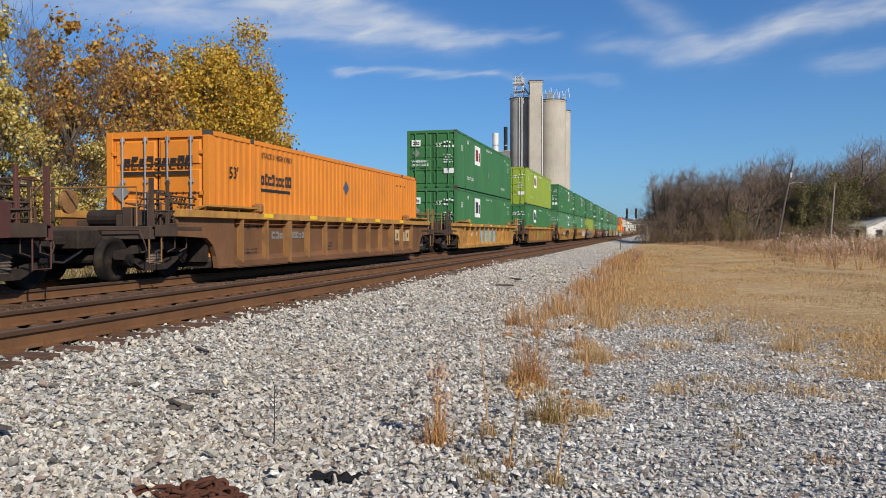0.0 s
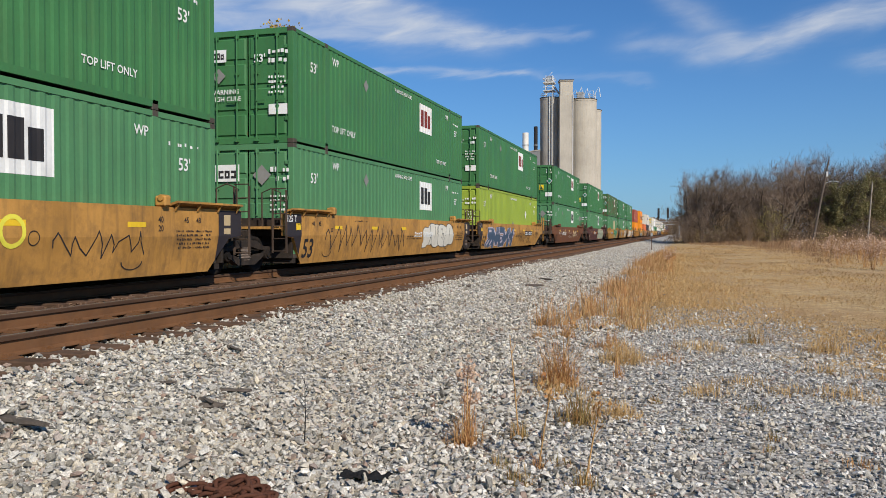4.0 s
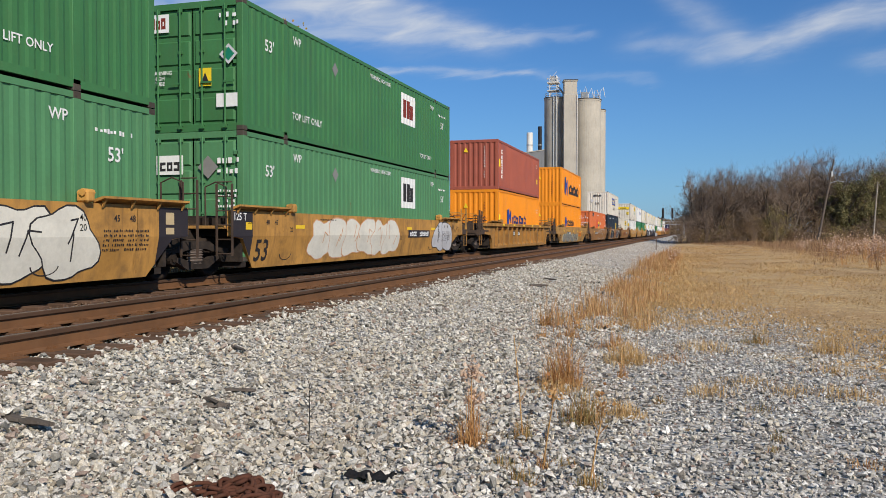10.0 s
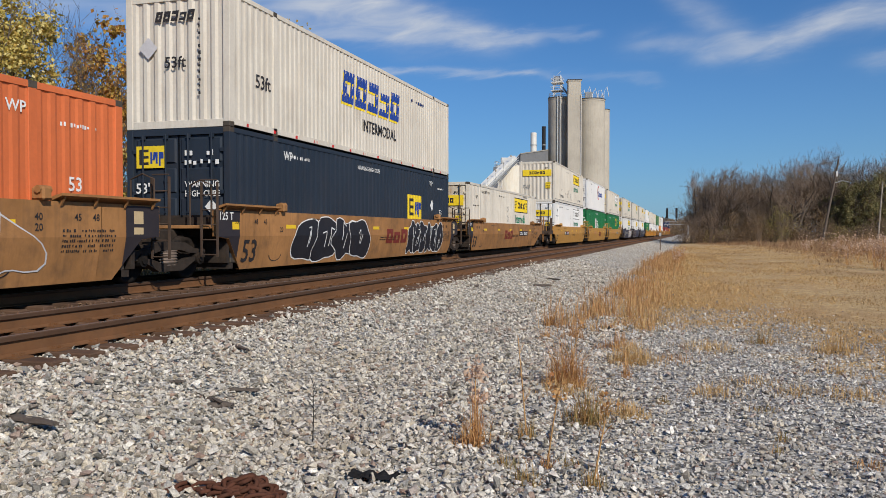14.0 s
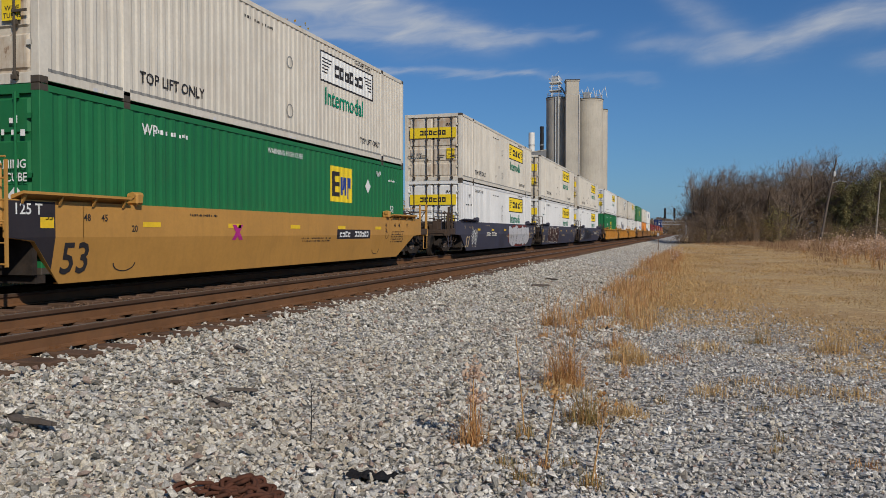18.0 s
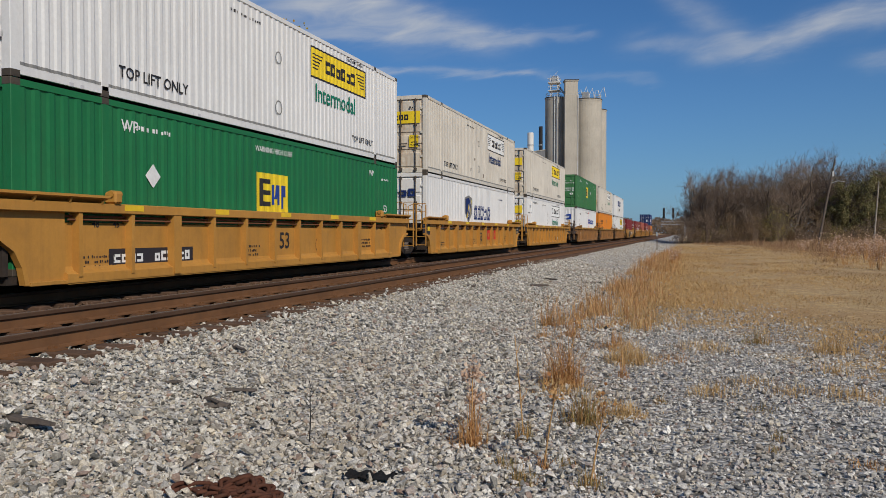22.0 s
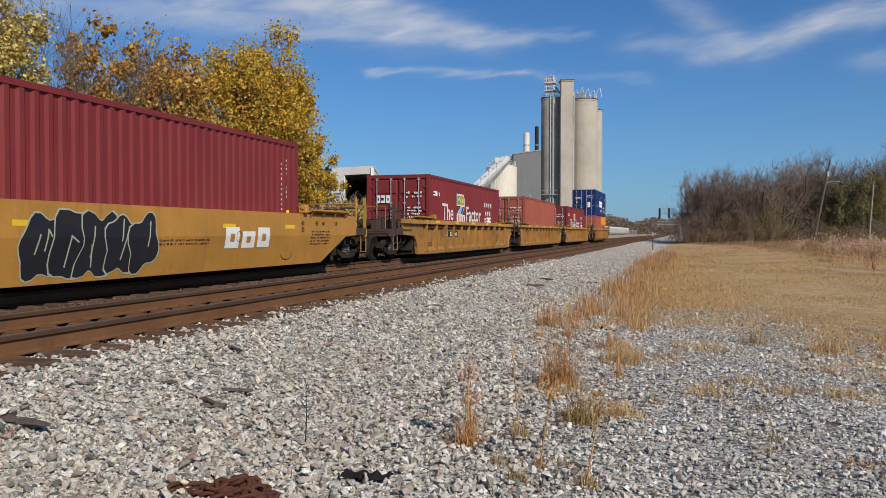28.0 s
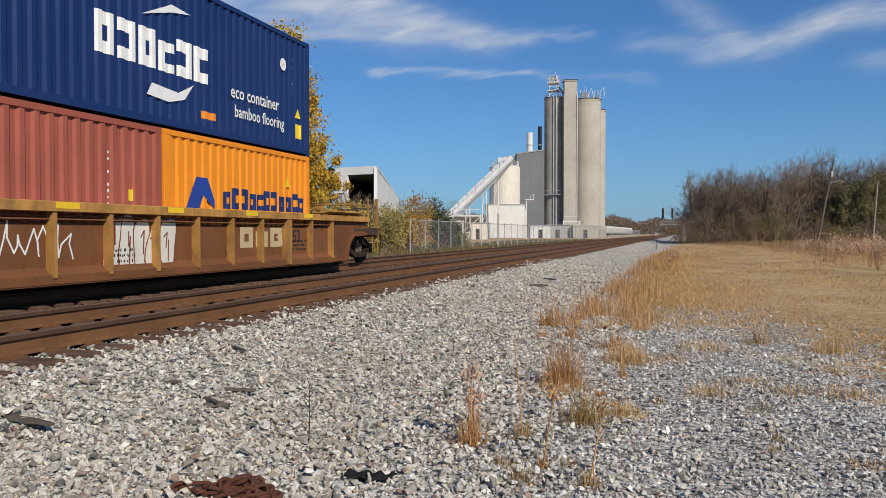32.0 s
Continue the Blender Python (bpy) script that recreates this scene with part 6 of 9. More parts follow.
    s = Face(box(14, 0), 'side', 53, '')
    s.patch("vent_panel", -5.8, -4.55, 2.38, 2.74, 'plate', 1)
    for k in range(4):
        s.patch("emblem", -2.3 + k * 0.42, -2.15 + k * 0.42, 1.2, 2.1, 'red', 1)
        s.patch("emblem", 1.3 + k * 0.3, 1.4 + k * 0.3, 1.2, 1.8, 'red', 1)
    emp_marks(box(15, 0), 3.2, True, z=1.12, h=0.85)
    s = Face(box(15, 1), 'side', 53, 'fine')
    s.blocks(-2.42, 2.27, 1.35, 2.25, 5, 'panel', 2, 8, "emblem", 0.12)
    s.blocks(-2.38, 2.33, 1.42, 2.32, 5, 'blue', 3, 8, "emblem", 0.12)
    s.words("INTERMODAL", -0.85, 0.78, 0.34, 'black', 2, 0.95)
    s.words("53ft", -7.0, 1.0, 0.3, 'black')
    s.bars(3.6, 5.0, 2.3, 2.5, 1, 'navyblue')
    for k in range(14):
        s.patch("reflector", -7.4 + k * 1.1, -7.2 + k * 1.1, 0.06, 0.13, 'red', 6)
    e = Face(box(15, 1), 'end', 53)
    e.blocks(-0.55, 0.45, 2.3, 2.52, 5, 'black', 2, 8, "emblem", 0.05)
    e.words("53ft", -0.3, 1.3, 0.24, 'black')
    e.diamond(-0.7, 1.75, 0.24, 'silver')
    e.bars(0.55, 0.66, 0.7, 2.4, 12, 'black', 2, 9)
    freight_marks(box(16, 0), False, end=True)
    s = car_marks(C[14][0], 'smooth', -4.7, 'plate', seed=14)
    s.graffiti(-1.4, 5.8, 0.2, 1.2, 6, 'dustline', 'silver', 141, None, None, 0.4, 0.36)
    s = car_marks(C[15][0], 'smooth', None, seed=15, logo_at=0.7, logo='brown', black_end=True)
    s.graffiti(-5.3, -0.8, 0.17, 1.2, 4, 'sootgrey', 'white', 151, 'sootgrey', 'white', 0.45, 0.42)
    s.graffiti(2.9, 6.7, 0.2, 1.2, 6, 'sootgrey', 'white', 152, None, None, 0.3, 0.36)
    s = car_marks(C[16][0], 'smooth', 2.2, 'plate', seed=16, logo_at=-1.5, logo='brown', black_end=True)
    # 17 to 19
    freight_marks(box(17, 0), False, True)
    freight_marks(box(17, 1), True, False, 9)
    s = Face(box(18, 1), 'side', 53, 'fine')
    s.ring(1.5, 1.95, 0.62, 0.74, 'red', 2, 1.0, 20, 340)
    s.blocks(1.0, 2.5, 1.6, 2.15, 3, 'blue', 3, 33, "emblem")
    s.blocks(2.65, 5.35, 1.6, 2.05, 9, 'blue', 3, 34, "emblem")
    s.bars(-5.5, -4.2, 2.5, 2.66, 1, 'black')
    s.ring(-4.6, 1.9, 0.2, 0.24, 'grey', 2, 1.0, 45, 405)
    s.words("53", -7.0, 0.4, 0.2, 'black')
    e = Face(box(18, 1), 'end', 53)
    e.blocks(-1.05, 0.1, 2.2, 2.5, 3, 'blue', 2, 33, "emblem")
    e.words("WARNING", -1.05, 1.8, 0.13, 'black')
    e.words("HIGH CUBE", -1.05, 1.62, 0.13, 'black', 2, 0.9)
    e.words("53'", 0.25, 1.0, 0.22, 'black')
    e.bars(0.25, 1.0, 1.6, 2.2, 4, 'black', 2, 6)
    e.patch("warning_sign", -0.5, -0.2, 0.85, 1.1, 'panel', 1)
    e.ring(0.8, 0.95, 0.16, 0.19, 'black', 2, 1.0, 45, 405)
    s = Face(box(18, 0), 'side', 53, '')
    s.shape([(-1.4, 1.1), (-0.25, 1.1), (-0.25, 1.95), (-0.8, 2.2), (-1.4, 1.95)], 'white', 1)
    for k in range(3):
        s.patch("emblem", -1.2 + k * 0.36, -1.02 + k * 0.36, 1.2, 1.95, 'red', 2)
    s.blocks(0.12, 1.0, 1.5, 1.9, 3, 'white', 2, 41, "emblem")
    s.blocks(0.12, 1.6, 1.1, 1.45, 5, 'white', 2, 42, "emblem")
    s.words("53", -7.1, 0.95, 0.26, 'white')
    s.words("WP", -6.5, 2.3, 0.18, 'white')
    s.words("WARNING HIGH CUBE", -0.8, 2.55, 0.12, 'white')
    e = Face(box(18, 0), 'end', 53)
    e.bars(0.2, 1.15, 1.75, 2.3, 2, 'white', 2, 17)
    e.bars(0.3, 1.1, 1.2, 1.6, 4, 'white', 2, 18)
    freight_marks(box(19, 1), True, True)
    emp_marks(box(19, 0), 2.2, True)
    car_marks(C[17][0], 'smooth', -4.2, 'plate', seed=17)
    car_marks(C[18][0], 'smooth', None, seed=18, logo_at=0.8, logo='brown', black_end=True)
    s = car_marks(C[19][0], 'smooth', 2.3, 'plate', seed=19, black_end=True)
    for n in (17, 18, 19):
        q = Face(C[n][0], 'car')
        q.patch("mark", -3.0, -2.85, 0.78, 1.1, 'pink', 1, 0.28)
        q.patch("mark", -2.72, -2.57, 0.78, 1.1, 'pink', 2, -0.28)
    # 20 to 22: dark cars
    for n in (20, 21, 22):
        freight_marks(box(n, 0), False, False, 0)
        freight_marks(box(n, 1), True, False, 6 if n == 22 else 2)
    s = car_marks(C[20][0], 'smooth', -4.2, 'cream', dark=False, seed=20)
    s.tag(-6.9, -5.9, 0.3, 1.2, 16, 'white', 201, 0.03)
    s.graffiti(1.1, 6.4, 0.18, 1.2, 5, 'silver', 'sootgrey', 202, 'brown', 'white', 0.3, 0.36)
    s = car_marks(C[21][0], 'smooth', None, dark=False, seed=21, black_end=True)
    s.graffiti(-5.8, -4.0, 0.2, 1.2, 2, 'darkbrown', 'cream', 211, 'darkbrown', 'cream', 0.4, 0.4)
    s.graffiti(-3.6, -1.2, 0.2, 1.2, 3, 'darkbrown', 'cream', 212, 'darkbrown', None, 0.4, 0.4)
    s = car_marks(C[22][0], 'smooth', 2.8, 'cream', dark=False, seed=22, black_end=True)
    s.graffiti(-4.7, 0.2, 0.2, 1.2, 5, 'sootgrey', 'slateblue', 221, None, None, 0.15, 0.3)
    s.tag(-7.4, -5.6, 0.3, 0.9, 14, 'white', 222, 0.03)
    # 23 to 25: bright yellow cars
    freight_marks(box(23, 1), True, False, 0, intermodal='deepteal')
    emp_marks(box(23, 0), -1.15, False, -5.2, z=1.12, h=0.9)
    freight_marks(box(24, 1), True, True, 3, intermodal='navyblue')
    s = Face(box(24, 0), 'side', 53, 'fine')
    s.shape([(-2.56, 2.2), (-2.56, 1.5), (-1.95, 1.1), (-1.36, 1.5), (-1.36, 2.2), (-1.95, 2.3)], 'grey', 1)
    s.shape([(-2.48, 2.12), (-2.48, 1.55), (-1.95, 1.18), (-1.5, 1.9), (-1.95, 2.2)], 'navyblue', 2)
    for k in range(3):
        s.patch("emblem", -2.35 + k * 0.22, -2.2 + k * 0.22, 1.3 + 0.05 * k, 1.9 + 0.1 * k, 'white' if k % 2 else 'panel', 3, 0.3)
    s.blocks(-1.05, 2.1, 1.25, 1.9, 5, 'navyblue', 2, 8, "emblem", 0.12)
    s.bars(3.9, 5.2, 2.3, 2.45, 1, 'navyblue')
    e = Face(box(24, 0), 'end', 53)
    e.blocks(-0.9, 0.9, 2.0, 2.3, 5, 'navyblue', 2, 8, "emblem")
    freight_marks(box(25, 1), True, False, 0)
    freight_marks(box(25, 0), False, True, 0)
    for n, at, lg in ((23, -6.1, None), (24, None, 1.3), (25, 1.9, None)):
        s = car_marks(C[n][0], 'ribbed', None, seed=n, logo_at=lg, logo='red', front53=False, black_end=n > 23)
        if at is not None:
            s.patch("number_plate", at, at + 2.4, 0.36, 0.66, 'plate', 1)
            s.blocks(at + 0.1, at + 0.9, 0.42, 0.6, 4, 'white', 2, 5, "number_plate")
            s.blocks(at + 1.2, at + 2.3, 0.42, 0.6, 6, 'white', 2, 6, "number_plate")
        s.patch("red_stripe", 5.0, 7.8, 0.22, 0.3, 'brown', 1)
    # 26 to 28
    emp_marks(box(26, 1), -0.85, True, 1.9, z=1.15, h=1.0)
    s = Face(box(26, 0), 'side', 53, 'fine')
    s.ring(1.35, 1.9, 0.66, 0.78, 'red', 2, 1.0, 70, 250)
    s.ring(1.35, 1.9, 0.68, 0.76, 'red', 2, 1.0, 265, 330)
    s.blocks(0.85, 2.3, 1.55, 2.0, 3, 'blue', 3, 33, "emblem")
    s.blocks(2.5, 5.2, 1.5, 1.95, 9, 'blue', 3, 34, "emblem")
    s.words("WARNING HIGH CUBE", -1.2, 2.5, 0.12, 'black')
    s.bars(-6.1, -5.0, 2.3, 2.5, 1, 'black')
    s.ring(-5.8, 1.6, 0.22, 0.26, 'grey', 2, 1.0, 45, 405)
    e = Face(box(26, 0), 'end', 53)
    e.blocks(-0.6, 0.86, 1.85, 2.3, 3, 'blue', 2, 33, "emblem")
    freight_marks(box(27, 1), True, True, 5, end_panel=False)
    s = Face(box(27, 0), 'side', 53, '')
    s.blocks(-5.7, -3.9, 1.83, 2.1, 9, 'black', 2, 2, "emblem")
    s.patch("emblem", -5.7, -4.0, 1.66, 1.74, 'black', 2)
    s.diamond(0.2, 2.0, 0.22, 'slateblue')
    s.words("53'", -7.2, 1.9, 0.26, 'black')
    e = Face(box(27, 0), 'end', 53)
    e.blocks(-0.83, 0.92, 2.1, 2.34, 9, 'black', 2, 2, "emblem")
    s = Face(box(28, 1), 'side', 53, 'fine')
    s.blocks(-2.4, 2.28, 1.5, 2.25, 5, 'navyblue', 3, 8, "emblem", 0.12)
    s.words("INTERMODAL", -0.85, 0.85, 0.3, 'black', 2, 0.95)
    freight_marks(box(28, 0), False, False, 0)
    for n, at in ((26, -5.95), (27, None), (28, 3.0)):
        car_marks(C[n][0], 'ribbed', at, 'plate', seed=n, black_end=n > 26)
    # 29 to 32
    for n in (29, 30, 31, 32):
        s = Face(box(n, 0), 'side', 40)
        s.bars(5.25, 5.32, 0.7, 2.4, 14, 'white', 2, n)
        s.bars(5.5, 5.56, 1.5, 2.5, 9, 'white', 2, n + 5)
        s.patch("data_plate", 5.45, 5.62, 1.0, 1.2, 'panel', 1)
        s.shape([(5.3, 0.35), (5.6, 0.35), (5.45, 0.62)], 'panel', 2, "warning_sign")
        e = Face(box(n, 0), 'end', 40)
        e.bars(0.35, 1.05, 2.0, 2.3, 2, 'white', 2, n)
        e.bars(0.4, 1.0, 1.1, 1.7, 5, 'white', 2, n + 3)
        e.blocks(-0.9, -0.3, 1.8, 2.1, 3, 'white', 2, n + 9, "emblem")
    for n in (30, 32):
        s = Face(box(n, 0), 'side', 40)
        s.words("The", -4.35, 1.18, 0.66, 'white', 2, 1.1, name="slogan")
        s.words("Factor", -0.65, 1.16, 0.66, 'white', 2, 1.12, name="slogan")
        s.blocks(-5.5, -4.6, 2.1, 2.28, 4, 'white', 2, 3)
        s.shape([(-2.18, 1.08), (-0.8, 1.08), (-0.8, 1.42), (-1.3, 1.42), (-1.75, 1.42), (-2.18, 1.42)], 'white', 1)
        s.shape([(-2.18, 1.42), (-1.3, 1.42), (-0.86, 1.8), (-1.5, 1.8)], 'white', 1)
        s.shape([(-2.18, 1.8), (-0.86, 1.8), (-0.86, 2.12), (-1.05, 2.32), (-2.18, 2.32)], 'white', 1)
        s.shape([(-2.1, 1.86), (-1.56, 1.86), (-1.56, 2.25), (-2.1, 2.25)], 'leafgreen', 2)
        s.shape([(-2.0, 1.98), (-1.8, 2.12), (-1.6, 1.98), (-1.6, 2.06), (-1.8, 2.2), (-2.0, 2.06)], 'white', 3)
        s.shape([(-1.52, 1.86), (-0.94, 1.86), (-0.94, 2.1), (-1.1, 2.25), (-1.52, 2.25)], 'orange', 2)
        s.shape([(-1.4, 1.95), (-1.1, 1.95), (-1.1, 2.12), (-1.4, 2.12)], 'lemon', 3)
        s.shape([(-1.3, 1.46), (-0.96, 1.78), (-1.22, 1.78), (-1.56, 1.46)], 'blue', 2)
        s.shape([(-1.62, 1.46), (-1.28, 1.78), (-1.5, 1.78), (-2.02, 1.46)], 'sky', 2)
        s.patch("emblem", -2.1, -1.56, 1.14, 1.4, 'red', 2)
        s.patch("emblem", -1.52, -1.2, 1.14, 1.4, 'leafgreen', 2)
        s.patch("emblem", -1.16, -0.87, 1.14, 1.36, 'blue', 2)
        for k in range(7):
            u, w = 2.95 + (k % 4) * 0.42 + (0.2 if k > 3 else 0), 2.0 - 0.42 * (k // 4)
            for a in (0, 60):
                s.shape([(u + 0.16 * math.cos(radians(90 + a + 120 * i)), w + 0.16 * math.sin(radians(90 + a + 120 * i))) for i in range(3)], 'white', 2 + a / 60)
        s.blocks(2.85, 4.3, 1.15, 1.4, 3, 'white', 2, 19)
    s = car_marks(C[29][0], 'smooth', None, seed=29, logo_at=2.4, logo='white')
    s.graffiti(-2.9, 0.1, 0.18, 1.15, 5, 'sootgrey', 'sage', 291, 'sootgrey', 'grey', 0.35, 0.38)
    for n, at, lg in ((30, -4.6, None), (31, None, 1.0), (32, 3.2, None)):
        car_marks(C[n][0], 'ribbed', at, 'plate', seed=n, logo_at=lg, logo='brown', black_end=n > 30)
    # 33: last car
    s = Face(box(33, 2), 'side', 40)
    s.blocks(-1.8, 1.56, 1.05, 1.75, 6, 'white', 2, 16, "emblem")
    s.shape([(-0.45, 0.55), (0.2, 0.5), (0.7, 0.62), (1.0, 0.95), (0.5, 0.72), (0.1, 0.75), (-0.3, 0.78)], 'white', 2)
    s.shape([(-0.6, 1.95), (0.3, 2.35), (0.9, 2.3), (0.3, 2.2)], 'white', 2)
    s.words("eco container", 2.35, 0.95, 0.28, 'white', 2, 0.95, name="slogan")
    s.words("bamboo flooring", 2.5, 0.55, 0.26, 'white', 2, 0.9, name="slogan")
    s.patch("data_plate", -4.0, -3.8, 1.0, 1.2, 'panel', 1)
    s.patch("data_plate", 1.3, 1.8, 0.35, 0.5, 'orange', 1)
    s.shape([(5.3, 0.9), (5.6, 0.9), (5.45, 1.15)], 'panel', 2, "warning_sign")
    s.patch("data_plate", 5.35, 5.65, 0.4, 0.75, 'panel', 1)
    s.bars(5.2, 5.28, 1.2, 2.4, 12, 'white', 2, 4)
    s.ring(4.7, 2.1, 0.02, 0.15, 'white', 2)
    e = Face(box(33, 2), 'end', 40)
    e.bars(0.35, 1.05, 2.0, 2.35, 2, 'white', 2, 77)
    e.blocks(-0.95, -0.35, 1.9, 2.1, 4, 'white', 2, 78, "emblem")
    e.shape([(-0.9, 1.4), (-0.65, 1.4), (-0.78, 1.6)], 'panel', 2, "warning_sign")
    e.patch("data_plate", 0.4, 0.7, 0.9, 1.5, 'white', 1)
    e.patch("data_plate", -0.4, -0.15, 0.8, 1.0, 'green', 1)
    s = Face(box(33, 1), 'side', 20)
    s.shape([(-2.35, 1.12), (-1.9, 1.12), (-1.75, 1.4), (-1.35, 1.12), (-1.35, 1.3), (-1.6, 1.75), (-2.0, 1.75)], 'blue')
    s.blocks(-1.0, 2.75, 1.15, 1.6, 11, 'navyblue', 2, 6, "emblem")
    s.shape([(1.7, 1.75), (1.95, 1.75), (1.82, 2.0)], 'panel', 2, "warning_sign")
    s = Face(box(33, 0), 'side', 20)
    s.bars(1.6, 1.66, 1.1, 2.2, 10, 'white', 2, 8)
    s.patch("data_plate", 2.1, 2.25, 1.2, 1.4, 'panel', 1)
    s = car_marks(C[33][0], 'ribbed', None, seed=33, logo_at=2.3, logo='tanmark')
    s.graffiti(-1.85, 0.0, 0.22, 1.1, 5, 'cream', 'brown', 331, 'cream', None, 0.25, 0.34)
    s.tag(-4.6, -2.6, 0.5, 1.1, 16, 'white', 332, 0.03)
    s.tag(4.0, 4.7, 0.6, 1.05, 9, 'cream', 333, 0.03)
    s.words("53", 4.8, 0.7, 0.3, 'black')


INK['dustline'] = PAINTS['dust']
dress_train()

# ---- the works behind the tracks ----
CONCRETE = paint("silo_concrete", (0.47, 0.43, 0.36), 0.9, vary=0.15, scale=0.12, fine=3, grime=0.2, streaks=0.35, grime_colour=(0.22, 0.19, 0.16), world_space=True)
DARK_CONCRETE = paint("weathered_concrete", (0.41, 0.385, 0.335), 0.9, vary=0.2, scale=0.12, fine=3, grime=0.3, streaks=0.4, grime_colour=(0.14, 0.12, 0.10), world_space=True)
CLADDING = paint("grey_steel_cladding", (0.42, 0.415, 0.40), 0.7, vary=0.1, scale=0.1, fine=2, grime=0.15, streaks=0.3, world_space=True)
WHITE_STEEL = paint("white_painted_steel", (0.72, 0.71, 0.67), 0.6, vary=0.06, scale=0.3, grime=0.1, streaks=0.1, world_space=True)
TANK_WHITE = paint("stained_white_tank", (0.74, 0.70, 0.60), 0.6, vary=0.08, scale=0.2, grime=0.1, streaks=0.4, grime_colour=(0.45, 0.28, 0.12), world_space=True)
RIM_MAT = paint("dark_roof_edge", (0.07, 0.065, 0.06), 0.8, vary=0.2, scale=0.5, grime=0.2, world_space=True)
HOPPER_MAT = paint("pale_hopper_paint", (0.62, 0.60, 0.55), 0.7, vary=0.12, scale=0.4, grime=0.25, streaks=0.3)
FENCE_MAT = paint("galvanised_fence", (0.40, 0.41, 0.41), 0.6, 0.3, vary=0.1, grime=0.1)
SHED_WHITE = paint("white_shed_sheet", (0.76, 0.76, 0.74), 0.6, vary=0.05, scale=0.2, grime=0.1, streaks=0.12, world_space=True)
# grey cladding darkened to carry the silos' shadow in its colour
MILL_SHADED = paint("shade_dark_steel_cladding", (0.19, 0.195, 0.20), 0.75, vary=0.08, scale=0.1, fine=2, grime=0.1, streaks=0.15, world_space=True)
# near-black tone; on openings it paints the unlit inside
DARK_INSIDE = paint("dark_shed_inside", (0.06, 0.06, 0.065), 0.9, vary=0.2, grime=0.2, world_space=True)
REST_TURN = radians(16.75)


def spot(x, depth):
    """The place over the ground at picture column x at rest, that deep in front of the camera."""
    a = REST_TURN - math.atan((x - 784) / 1425.2)
    r = depth / math.cos(a - REST_TURN)
    return Vector((-math.sin(a) * r, math.cos(a) * r, 0))


def rise(y, depth):
    """Height over the world's zero at picture row y, that deep."""
    return 1.5 + (412.2 - y) * depth / 1425.2


def lathe(profile, n=40):
    return Form().sheet([[(r * math.cos(2 * math.pi * k / n), r * math.sin(2 * math.pi * k / n), z) for k in range(n + 1)] for r, z in profile])


def silo(x, depth, r, top, material, label):
    p = spot(x, depth)
    s = thing("silo", label, "silo", "silos of the works", pose(p.x, p.y, 0))
    part("drum", lathe([(r, 0), (r, top - 0.5), (r + 0.08, top - 0.5), (r + 0.08, top), (0.01, top + 0.3)]), material, s, smooth=False)
    part("rim", lathe([(r + 0.085, top - 0.12), (r + 0.16, top - 0.12), (r + 0.16, top + 0.06), (r + 0.085, top + 0.06)]), RIM_MAT, s, "dark roof rim")
    part("plinth", lathe([(r + 0.01, 0), (r + 0.22, 0), (r + 0.22, 3.4), (r + 0.01, 3.6)]), DARK_CONCRETE, s)
    return s


def rail_ring(r, z, n=14, h=1.1):
    f = Form()
    pts = [(r * math.cos(2 * math.pi * k / n), r * math.sin(2 * math.pi * k / n)) for k in range(n + 1)]
    for hh in (0.55, h):
        f.tube([(a, b, z + hh) for a, b in pts], 0.05, 5)
    for a, b in pts[:-1]:
        f.tube([(a, b, z), (a, b, z + h)], 0.05, 5)
    return f


